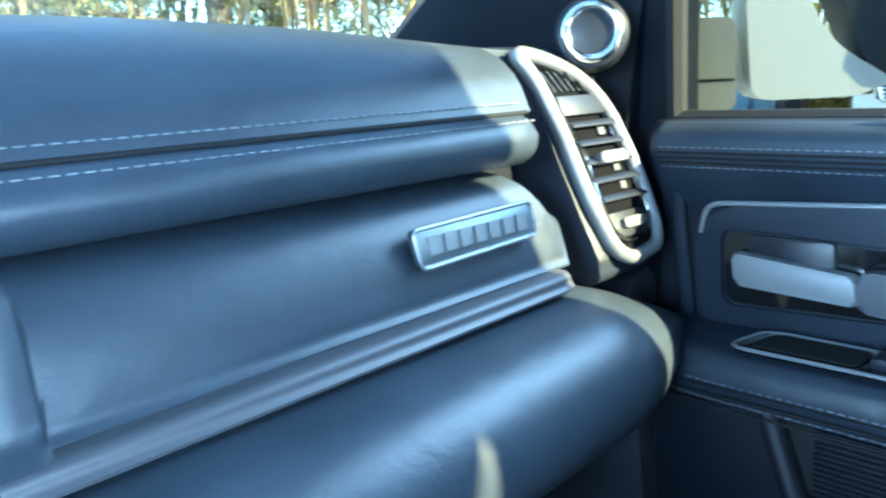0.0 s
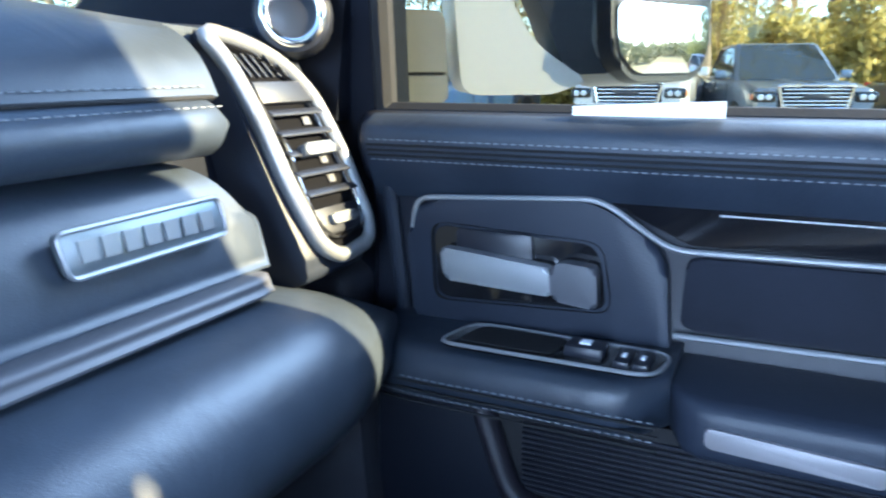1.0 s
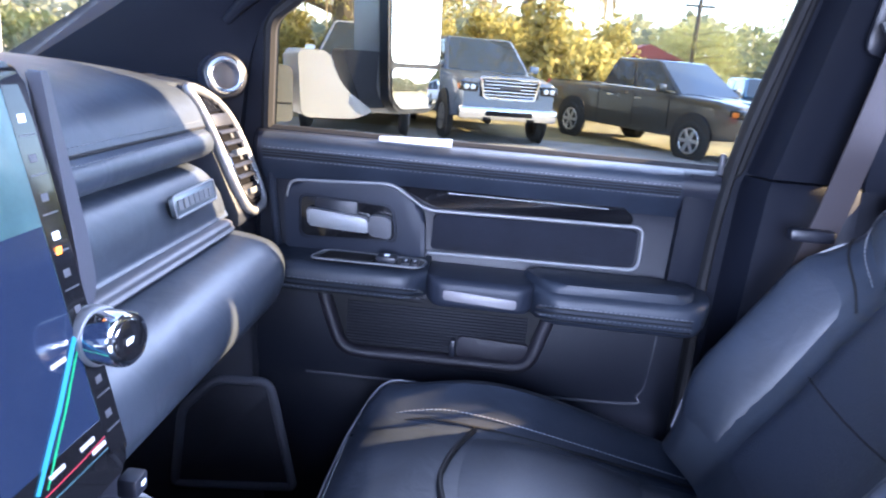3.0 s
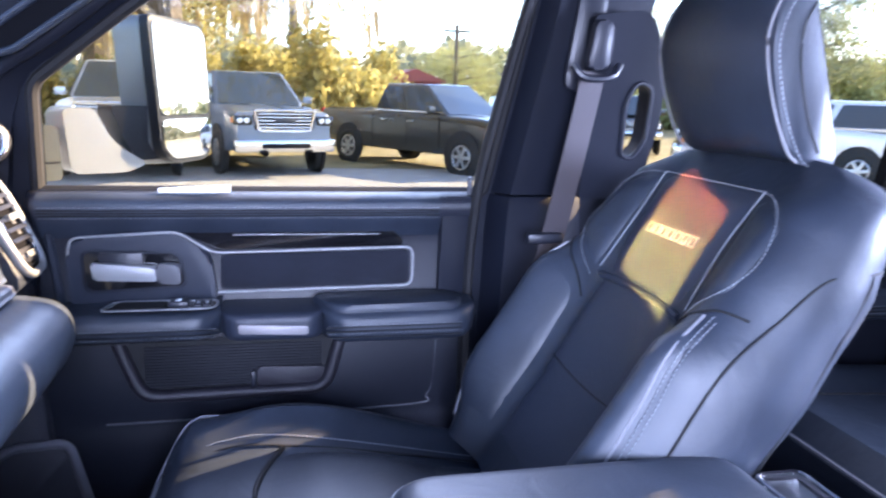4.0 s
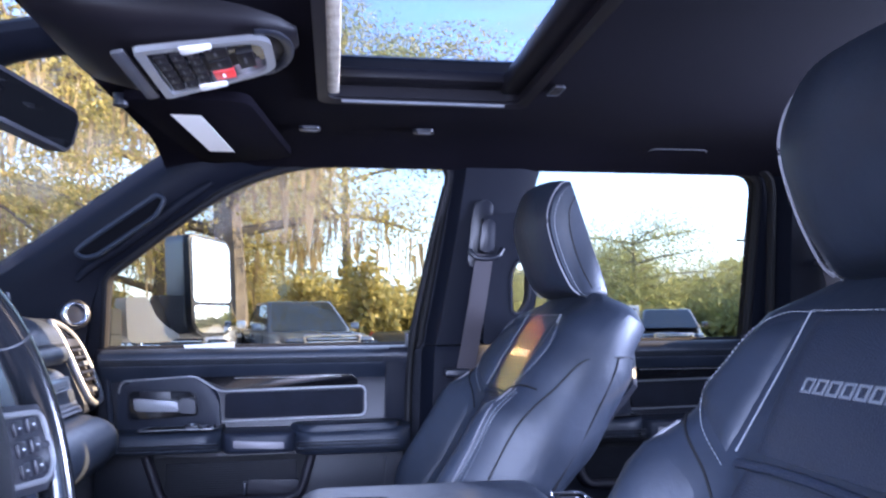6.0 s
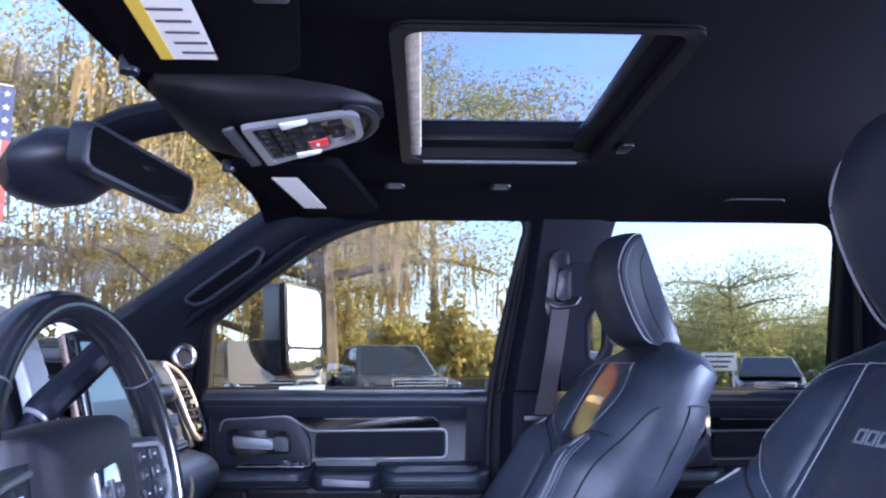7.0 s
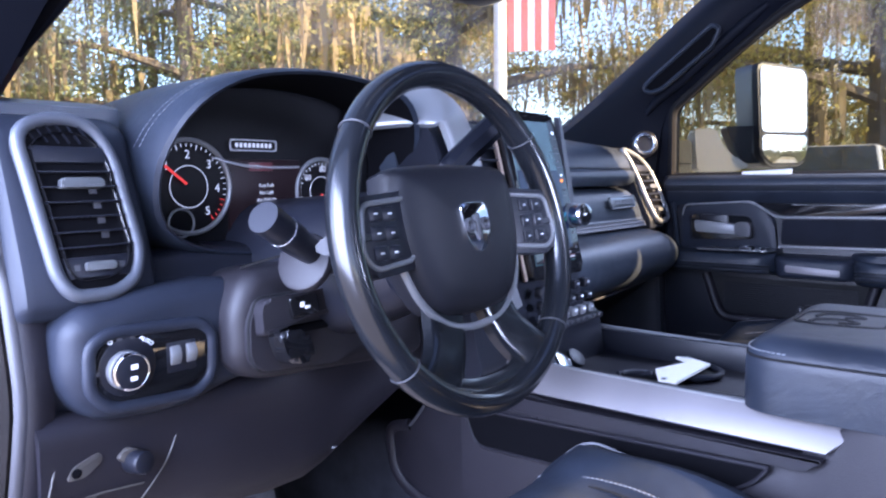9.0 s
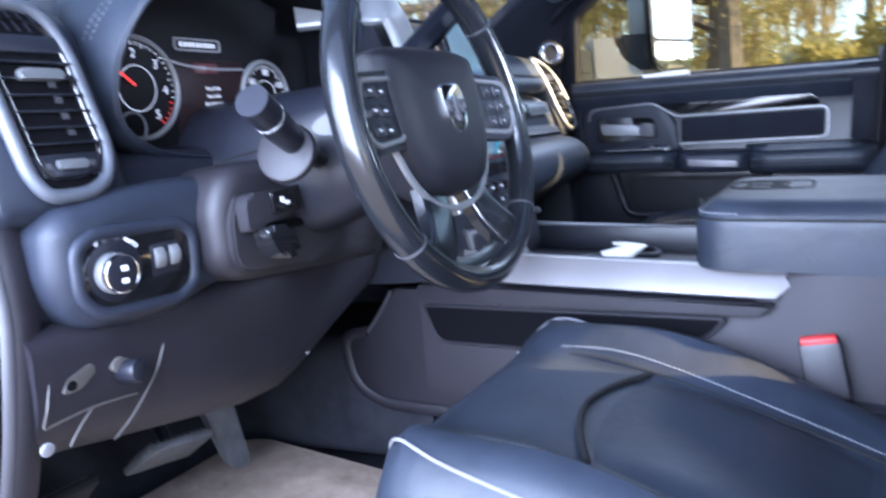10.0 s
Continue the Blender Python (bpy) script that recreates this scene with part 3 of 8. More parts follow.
part("guide_loop", sweep(cr([(0.618, -0.455, 1.722), (0.612, -0.468, 1.704), (0.610, -0.495, 1.700), (0.612, -0.522, 1.706), (0.618, -0.535, 1.724)], 5), 0.007, 0.006), PLASTIC, belt)
part("anchor", box((0.622, -0.425, 1.437), (0.02, 0.062, 0.018), 0.005), PLASTIC, belt)
# assist grip behind the pillar
ag = thing("assist_grip", "black looped grab grip on the centre pillar", "grab handle", (0.67, -0.58, 1.55))
go = rpoly([V(0.690, -0.490, 1.500), V(0.672, -0.490, 1.800), V(0.672, -0.590, 1.815), V(0.676, -0.628, 1.720), V(0.684, -0.622, 1.610), V(0.690, -0.592, 1.500)], [0.01, 0.01, 0.03, 0.05, 0.05, 0.03], 6)
gi = rpoly([V(0.686, -0.558, 1.575), V(0.677, -0.556, 1.665), V(0.675, -0.575, 1.700), V(0.676, -0.602, 1.690), V(0.683, -0.600, 1.600), V(0.687, -0.578, 1.570)], [0.02, 0.02, 0.015, 0.02, 0.02, 0.015], 6)
part("loop", ring_slab(go, gi, (-0.048, 0, 0)), PILLAR, ag)
part("loop_rim", sweep([p + V(-0.048, 0, 0) for p in gi], 0.004, 0.005, closed=True, up=(1, 0, 0)), PLASTIC, ag)

# C pillar
cp = thing("trim_4", "dark grey quarter pillar trim behind the rear door", "pillar trim", (0.70, -1.4, 0.8), kind="structure")
rings = [pillar_ring(z, y0, y1, b, wall_x(z) - 0.004) for z, y0, y1, b in ((0.80, -1.28, -1.72, 0.03), (1.49, -1.265, -1.78, 0.05), (1.70, -1.262, -1.76, 0.05), (1.90, -1.265, -1.70, 0.04), (1.955, -1.27, -1.69, 0.03))]
part("cover", done(loft(rings)), PILLAR, cp)
part("weatherstrip", sweep(cr([(0.700, -1.252, 0.95), (0.695, -1.250, 1.45), (0.675, -1.256, 1.75), (0.655, -1.25, 1.90), (0.650, -1.20, 1.94)], 6), 0.010, 0.014, up=(1, 0, 0)), RUBBER, cp)
rb = thing("rear_seat_belt", "grey-black rear seat belt hanging from a pillar guide", "seat belt", (0.61, -1.39, 1.35))
part("strap", sweep(cr([(0.628, -1.385, 1.68), (0.622, -1.40, 1.55), (0.60, -1.42, 1.40), (0.57, -1.42, 1.30)], 6), 0.022, 0.0012, up=(1, 0, 0), square=True), BELT, rb)
part("guide_loop", sweep(cr([(0.65, -1.36, 1.695), (0.625, -1.375, 1.69), (0.615, -1.395, 1.685), (0.63, -1.42, 1.69)], 5), 0.010, 0.008), PLASTIC, rb)


# ---- doors ----
def ropen(pts, r, n=4):
    """An open line with rounded corners."""
    P, out = [Vector(p) for p in pts], [Vector(pts[0])]
    for a, p, b in zip(P, P[1:], P[2:]):
        k = min(r, (a - p).length * 0.49, (b - p).length * 0.49)
        a, b = p + (a - p).normalized() * k, p + (b - p).normalized() * k
        out += [(1 - s / n) ** 2 * a + 2 * (s / n) * (1 - s / n) * p + (s / n) ** 2 * b for s in range(n + 1)]
    return out + [P[-1]]


def door(dy=0.0, front=True):
    """Passenger-side door panel with its armrest and trims; dy shifts it to the rear door."""
    def D(y, z, x=0.725):
        return V(x, y + dy, z)
    t = thing("front_door" if front else "rear_door", "closed black leather-trimmed cab door with satin silver trims" if front else "closed black rear cab door with satin silver trims", "car door", (0.73, dy, 0.8))
    # main skin: a shaped panel with a padded top
    prof = [(0.740, 0.82), (0.712, 0.84), (0.716, 1.05), (0.722, 1.10), (0.720, 1.16), (0.724, 1.28), (0.728, 1.36), (0.726, 1.425), (0.716, 1.442), (0.708, 1.458), (0.703, 1.476), (0.708, 1.490), (0.722, 1.498), (0.742, 1.500)]
    ys = [0.395 + dy, 0.385 + dy, 0.30 + dy, 0.10 + dy, -0.15 + dy, -0.318 + dy, -0.326 + dy]
    rings = []
    for i, y in enumerate(ys):
        inset = 0.012 if i in (0, len(ys) - 1) else 0.0
        rings.append([V(min(0.742, p.x + inset), y, p.y) for p in cr([V(a, b, 0) for a, b in prof], 3)])
    part("panel", done(loft(rings)), PLASTIC, t)
    top = [V(p.x - 0.0012, y, p.y) for y in (0,) for p in cr([V(a, b, 0) for a, b in prof[7:13]], 3)]
    # padded upper with two seams
    pad = [[V(p.x - 0.004, y, p.z) for p in top] + [V(p.x + 0.004, y, p.z) for p in reversed(top)] for y in (0.378 + dy, 0.10 + dy, -0.262 + dy)]
    part("top_pad", done(loft(pad)), LEATHER, t, "soft black leather top roll")
    st = bmesh.new()
    def pad_x(z):
        a, b = min(zip(top, top[1:]), key=lambda q: abs((q[0].z + q[1].z) / 2 - z))
        return a.x + (b.x - a.x) * (z - a.z) / (b.z - a.z) - 0.0042
    for z in (1.4770, 1.4595):
        stitches([V(pad_x(z), 0.374 + dy, z), V(pad_x(z), -0.26 + dy, z)], 0.0045, 0.0028, 0.00055, bm=st)
    part("stitching", st, DASHTHREAD, t, "pale thread seam")
    for z in (1.4725, 1.4680, 1.4635):
        part("seam", sweep([V(pad_x(z), 0.376 + dy, z), V(pad_x(z), -0.26 + dy, z)], 0.0012), RUBBER, t)
    part("end_cap", slab(rpoly([D(-0.268, 1.495), D(-0.325, 1.495), D(-0.325, 1.30), D(-0.262, 1.30)], 0.008), (-0.018, 0, 0), 0.006), PILLAR, t)
    part("front_ridge", sweep(cr([D(0.368, 1.49, 0.712), D(0.366, 1.42, 0.722), D(0.352, 1.30, 0.722)], 6), 0.007, 0.006, up=(1, 0, 0)), TRIMPLASTIC, t)
    # bezel round the release lever
    bez = rpoly([D(0.345, 1.425), D(0.175, 1.434), D(0.120, 1.398), D(0.112, 1.305), D(0.335, 1.295)], [0.035, 0.02, 0.02, 0.01, 0.03])
    part("bezel", slab(bez, (-0.016, 0, 0), 0.007, 3), TRIMPLASTIC, t)
    rec = rpoly([D(0.318, 1.408, 0.7085), D(0.168, 1.402, 0.7085), D(0.158, 1.345, 0.7085), D(0.315, 1.338, 0.7085)], 0.014)
    part("lever_pocket", ring_slab(rec, [p + V(0.012, (-0.004 if p.y > 0.24 + dy else 0.004), 0) for p in rec], (-0.003, 0, 0)), RUBBER, t)
    part("pocket_back", slab(rpoly([D(0.315, 1.405, 0.7085), D(0.172, 1.400, 0.7085), D(0.162, 1.347, 0.7085), D(0.312, 1.341, 0.7085)], 0.014), (-0.002, 0, 0), 0), GLOSSBLACK, t)
    part("pocket_plate", slab(rpoly([D(0.292, 1.404, 0.7065), D(0.225, 1.404, 0.7065), D(0.223, 1.372, 0.7065), D(0.290, 1.372, 0.7065)], 0.004), (-0.004, 0, 0), 0.001), PLASTIC, t)
    lev = slab(rpoly([D(0.302, 1.390, 0.702), D(0.206, 1.382, 0.702), D(0.202, 1.358, 0.702), D(0.298, 1.362, 0.702)], 0.005), (-0.012, 0, 0), 0.004, 3)
    part("release_lever", lev, SILVER, t, "satin silver release lever")
    part("lever_pivot", slab(rpoly([D(0.206, 1.382, 0.702), D(0.196, 1.388, 0.702), D(0.168, 1.386, 0.702), D(0.166, 1.352, 0.702), D(0.203, 1.356, 0.702)], 0.006), (-0.014, 0, 0), 0.004, 3), GREYTRIM, t)
    # silver outline, gloss strip and insert
    line = ropen([D(0.338, 1.400, 0.711), D(0.334, 1.427, 0.711), D(0.172, 1.436, 0.711), D(0.118, 1.399, 0.717), D(-0.218, 1.405, 0.718), D(-0.218, 1.336, 0.718), D(0.112, 1.331, 0.718)], 0.016)
    part("silver_trim", sweep(line, 0.0024, 0.0026, sides=8, up=(1, 0, 0)), SILVER, t, "thin satin silver outline")
    part("gloss_strip", slab(rpoly([D(0.172, 1.436, 0.722), D(-0.180, 1.436, 0.722), D(-0.200, 1.420, 0.722), D(-0.200, 1.4075, 0.722), D(0.105, 1.4045, 0.722)], 0.008), (-0.006, 0, 0), 0.003), STRIPBLACK, t, "gloss black strip")
    # silver bar modelled in place of the strip's reflected highlight
    part("strip_highlight", sweep([D(0.085, 1.4290, 0.7155), D(-0.160, 1.4285, 0.7155)], 0.0022, 0.0014, sides=8, up=(1, 0, 0), taper=lambda q: 0.3 + 0.7 * min(1, 4 * q, 8 * (1 - q))), SILVER, t)
    part("insert", slab(rpoly([D(0.106, 1.394, 0.724), D(-0.212, 1.398, 0.724), D(-0.212, 1.339, 0.724), D(0.108, 1.336, 0.724)], 0.01), (-0.005, 0, 0), 0.003), SUEDE, t, "padded black cloth insert")
    # armrest: front pod, grip and rear pad
    def pod(y0, y1, z0, z1, depth, r, nm, material, drop=0.0):
        n, rings = 14, []
        for k in range(n + 1):
            s = k / n
            y = y0 + (y1 - y0) * s
            e = min(1, min(s, 1 - s) * (n / 1.6)) ** 0.5
            zt = z1 + drop * s
            sec = rpoly([V(0.726, y + dy, z0), V(0.726 - depth * (0.55 + 0.45 * e), y + dy, z0 + 0.010), V(0.726 - depth * (0.75 + 0.25 * e), y + dy, zt), V(0.726, y + dy, zt + 0.004)], [0.004, r, r, 0.004], 4)
            rings.append(sec)
        return part(nm, done(loft(rings)), material, t)
    pod(0.362, 0.104, 1.262, 1.316, 0.092, 0.022, "armrest_front", LEATHER, 0.004)
    pod(0.104, -0.062, 1.258, 1.312, 0.086, 0.014, "pull_grip", TRIMPLASTIC)
    pod(-0.058, -0.318, 1.252, 1.314, 0.102, 0.024, "armrest_pad", LEATHER, 0.004)
    part("pad_cushion", slab(rpoly([V(0.715, -0.035 + dy, 1.312), V(0.632, -0.075 + dy, 1.312), V(0.632, -0.29 + dy, 1.314), V(0.715, -0.30 + dy, 1.314)], 0.028), (0, 0, 0.014), 0.010, 3), LEATHER, t)
    for z in (1.291, 1.284, 1.274):
        part("armrest_seam", sweep(cr([V(0.690, 0.366 + dy, z), V(0.650, 0.352 + dy, z), V(0.6345, 0.31 + dy, z), V(0.6335, 0.20 + dy, z), V(0.6335, 0.106 + dy, z)], 5), 0.0013, sides=5), RUBBER, t)
        part("armrest_seam", sweep([V(0.6232, -0.062 + dy, z), V(0.6232, -0.288 + dy, z)], 0.0013, sides=5), RUBBER, t)
    st = bmesh.new()
    for z in (1.2945, 1.2805):
        stitches(cr([V(0.690, 0.3662 + dy, z), V(0.650, 0.3522 + dy, z), V(0.6338, 0.31 + dy, z), V(0.6330, 0.20 + dy, z), V(0.6330, 0.108 + dy, z)], 5), 0.0045, 0.0028, 0.0006, bm=st)
        stitches([V(0.6228, -0.066 + dy, z), V(0.6228, -0.288 + dy, z)], 0.0045, 0.0028, 0.0006, bm=st)
    part("armrest_stitching", st, DASHTHREAD, t, "pale thread seam")
    part("grip_plate", slab(rpoly([V(0.6415, 0.076 + dy, 1.297), V(0.6415, -0.034 + dy, 1.291), V(0.6415, -0.034 + dy, 1.277), V(0.6415, 0.076 + dy, 1.282)], 0.004), (-0.004, 0, 0), 0.0015), BRUSHED, t, "ribbed bright metal plate")
    sw = rpoly([V(0.700, 0.272 + dy, 1.3205), V(0.646, 0.285 + dy, 1.3205), V(0.642, 0.112 + dy, 1.3225), V(0.690, 0.106 + dy, 1.3225)], 0.018)
    if front:
        pnl = part("switch_panel", slab(sw, (0, 0, 0.003), 0.001), GLOSSBLACK, t)
        part("switch_ring", sweep([p + V(0, 0, 0.003) for p in sw], 0.0016, sides=6, closed=True), SILVER, pnl, "silver rim")
        part("pull_cup", slab(rpoly([V(0.692, 0.262, 1.324), V(0.654, 0.270, 1.324), V(0.652, 0.190, 1.325), V(0.688, 0.186, 1.325)], 0.010), (0, 0, 0.0012), 0), RUBBER, pnl)
        part("window_switch", box((0.669, 0.168, 1.328), (0.024, 0.030, 0.010), 0.003), PLASTIC, pnl)
        for q in (0.138, 0.124):
            part("lock_button", box((0.664, q, 1.327), (0.030, 0.011, 0.005), 0.001), PLASTIC, pnl)
            part("button_mark", box((0.664, q, 1.3298), (0.008, 0.003, 0.0006), 0), INK, pnl)
        part("switch_mark", box((0.669, 0.168, 1.3334), (0.010, 0.008, 0.0006), 0), INK, pnl)
    else:
        part("switch_panel", slab(sw, (0, 0, 0.003), 0.001), GLOSSBLACK, t)
    # map pocket and lower skin
    part("pocket_rim", sweep(ropen([D(0.276, 1.258, 0.712), D(0.238, 1.154, 0.708), D(-0.066, 1.156, 0.708), D(-0.094, 1.256, 0.712)], 0.028), 0.011, 0.013, sides=12, up=(1, 0, 0)), LOWPLASTIC, t, "proud rounded pocket rim")
    part("pocket_mouth", slab(rpoly([D(0.268, 1.252, 0.7165), D(0.234, 1.160, 0.7165), D(-0.062, 1.160, 0.7165), D(-0.086, 1.252, 0.7165)], 0.02), (-0.002, 0, 0), 0), RUBBER, t)
    bmr = bmesh.new()
    for k in range(14):
        z = 1.170 + k * 0.0052
        box((0.713, 0.087 + dy, z), (0.004, 0.292, 0.0026), 0.0008, 1, bm=bmr)
    part("pocket_ribs", bmr, PLASTIC, t)
    part("pocket_divider", box((0.705, 0.057 + dy, 1.180), (0.02, 0.010, 0.030), 0.003), PLASTIC, t)
    part("pocket_tray", slab(rpoly([D(0.050, 1.200, 0.714), D(-0.066, 1.196, 0.714), D(-0.060, 1.160, 0.714), D(0.050, 1.160, 0.714)], 0.008), (-0.008, 0, 0), 0.003), LOWPLASTIC, t)
    part("lower_seam", sweep(cr([D(0.30, 1.102, 0.7205), D(-0.20, 1.106, 0.7205), D(-0.25, 1.125, 0.722), D(-0.262, 1.17, 0.722), D(-0.268, 1.29, 0.724)], 6), 0.0020, sides=6, up=(1, 0, 0)), GREYTRIM, t)
    if front:
        part("lock_pin", disc((0.722, -0.318 + dy, 1.495), (0, 0, 1), 0.0045, 0.032, 10), GREYTRIM, t)
    return t


door(0.0, True)
door(-0.99, False)
solo("window_sticker", slab([V(0.7185, 0.199, 1.4995), V(0.7185, 0.087, 1.4995), V(0.7185, 0.087, 1.5115), V(0.7185, 0.199, 1.5065)], (-0.0006, 0, 0), 0), PAPER, "white paper sticker along the foot of the window", "sticker")


# ---- dashboard ----
dash = thing("dashboard", "black soft-touch pickup dashboard with satin silver vent frames", "dashboard", (CX, 0.6, 1.3))


def dash_top(x):
    r = max(0.0, (x - 0.25) / 0.4)
    k = -0.022 * r * r
    return cr([(x, 1.06, 1.44), (x, 0.92, 1.555 + k), (x, 0.75, 1.598 + k), (x, 0.60, 1.600 + k), (x, 0.50, 1.588 + k), (x, 0.45, 1.570 + k * 0.3), (x, 0.422, 1.546), (x, 0.4075, 1.518)], 4)


def clear(p, x):
    """Keep the pad out of the instrument binnacle."""
    if -0.66 < x < -0.24:
        return V(p.x, max(p.y, 0.60), p.z)
    if x <= -0.66:
        return V(p.x, max(p.y, 0.485), p.z)
    return V(p.x, max(p.y, 0.462), p.z) if x > 0.561 else p


xs = [-0.80, -0.70, -0.665, -0.655, -0.55, -0.45, -0.35, -0.245, -0.235, -0.15, 0.0, 0.10, 0.20, 0.30, 0.40, 0.48, 0.555, 0.563, 0.62, 0.66]
rings = [[clear(p, x) for p in dash_top(x)] + [clear(V(x, 0.47, 1.49), x), V(x, 1.0, 1.40)] for x in xs]
part("top_pad", done(loft(rings)), DASHPAD, dash)
# passenger side: upper roll, glove panel, lower roll
GX0, GX1 = 0.090, 0.558


def strip_loft(profile, xa, xb, n=8, endr=0.0, sub=4, bow=0.0, soft_end=0.0, lean=None):
    rings = []
    prof = cr([V(0, a, b) for a, b in profile], sub)
    c = sum((p for p in prof), V(0, 0, 0)) / len(prof)
    for k in range(n + 1):
        s = k / n
        x = xa + (xb - xa) * s
        f = 1.0
        if endr:
            q = (xb - x) / endr
            f = math.sqrt(max(0.0, 1 - (1 - min(1, q)) ** 2)) * 0.75 + 0.25 if q < 1 else 1.0
            if soft_end:
                f = 0.15 + 0.85 * (1 - (1 - min(1, q)) ** soft_end)
        back = [s * lean[0] * (max(0.0, p.z - lean[1]) / lean[2]) ** 2 if lean else 0.0 for p in prof]
        rings.append([V(x - b, c.y + (p.y - c.y) * f - bow * math.sin(math.pi * s), c.z + (p.z - c.z) * f) for p, b in zip(prof, back)])
    return done(loft(rings))


part("upper_roll", strip_loft([(0.46, 1.515), (0.418, 1.5178), (0.4045, 1.5165), (0.3945, 1.5110), (0.3895, 1.5040), (0.3880, 1.4965), (0.3905, 1.4890), (0.3980, 1.4820), (0.4120, 1.4770), (0.46, 1.474)], GX0 - 0.01, GX1, 24, 0.016), DASHPAD, dash, "rolled pad with a pale double seam")
part("upper_groove", sweep([V(GX0, 0.4042, 1.5176), V(GX1 - 0.012, 0.4042, 1.5176)], 0.0018), RUBBER, dash)
for q, z in ((0.4095, 1.5250), (0.3948, 1.5118)):
    part("stitching", stitches([V(GX0, q, z), V(GX1 - 0.018, q, z)], 0.0046, 0.0030, 0.00062), DASHTHREAD, dash, "pale thread seam")
part("glove_door", strip_loft([(0.46, 1.474), (0.428, 1.471), (0.409, 1.464), (0.398, 1.452), (0.3895, 1.434), (0.3845, 1.416), (0.382, 1.402), (0.384, 1.394), (0.46, 1.39)], GX0 + 0.02, GX1 + 0.020, 30, 0.012, lean=(0.036, 1.40, 0.074)), DASHPAD, dash, "smooth padded upper glove box door")
part("stack_cheek", strip_loft([(0.46, 1.484), (0.410, 1.478), (0.391, 1.466), (0.3865, 1.450), (0.381, 1.425), (0.3765, 1.405), (0.371, 1.39), (0.46, 1.38)], 0.086, 0.178, 14, 0.012), DASHPAD, dash)
part("glove_pull", strip_loft([(0.44, 1.397), (0.380, 1.3965), (0.366, 1.394), (0.3635, 1.388), (0.366, 1.381), (0.44, 1.379)], GX0 + 0.03, GX1 + 0.004, 30, 0.03), GREYTRIM, dash, "grey ledge along the glove box")
part("lower_roll", strip_loft([(0.46, 1.381), (0.40, 1.380), (0.362, 1.376), (0.325, 1.366), (0.302, 1.345), (0.294, 1.318), (0.300, 1.290), (0.325, 1.266), (0.37, 1.245), (0.42, 1.225), (0.50, 1.21)], GX0 - 0.02, 0.706, 44, 0.18, soft_end=1.7), DASHPAD, dash, "rounded padded lower glove box door")
part("under_panel", strip_loft([(0.42, 1.225), (0.50, 1.16), (0.62, 1.10), (0.72, 1.12), (0.60, 1.22)], GX0 - 0.02, 0.66), LOWPLASTIC, dash)
part("vent_gap_filler", strip_loft([(0.56, 1.556), (0.474, 1.548), (0.460, 1.50), (0.452, 1.44), (0.448, 1.38), (0.54, 1.36)], 0.50, 0.62), PILLAR, dash)
part("light_strip", sweep(cr([(0.12, 0.365, 1.235), (0.35, 0.372, 1.236), (0.58, 0.385, 1.24)], 6), 0.0025), GREYTRIM, dash)
# badge on the glove door: a plate with plain bars
bd = part("badge", slab(rpoly([V(0.398, 0.3885, 1.4515), V(0.401, 0.3835, 1.4265), V(0.521, 0.3835, 1.4285), V(0.520, 0.3885, 1.4535)], 0.006), (0, -0.005, 0.0008), 0.002), BADGE, dash, "bright metal name plate")
part("badge_border", sweep(rpoly([V(0.398, 0.3830, 1.4522), V(0.401, 0.3780, 1.4270), V(0.521, 0.3780, 1.4290), V(0.520, 0.3830, 1.4540)], 0.006), 0.0016, closed=True, up=(0, 1, 0), sides=6), SILVER, bd)
part("badge_letters", bars((0.4600, 0.3805, 1.4405), (1, 0, 0), (0, 0.2, 1), 7, 0.0110, 0.012, 0.0040, 0.0015), SILVER, bd, "raised plain bars")
# right and left vents
TABGREY = mat("tab_satin_grey", (0.085, 0.09, 0.095), 0.4, 0.2, grain=1500, bump=0.05, spots=0.2)
VENTGREY = mat("vent_satin_grey", (0.060, 0.066, 0.080), 0.42, 0.2, grain=1500, bump=0.05, spots=0.2)


def in_plane(P):
    """Centre, outward normal, level and upward directions of an outline."""
    c, n = sum(P, V(0, 0, 0)) / len(P), V(0, 0, 0)
    for p, q in zip(P, P[1:] + P[:1]):
        n += (p - c).cross(q - c)
    n = n.normalized() if n.y < 0 else -n.normalized()
    up = (V(0, 0, 1) - n * n.z).normalized()
    return c, n, up.cross(n).normalized(), up


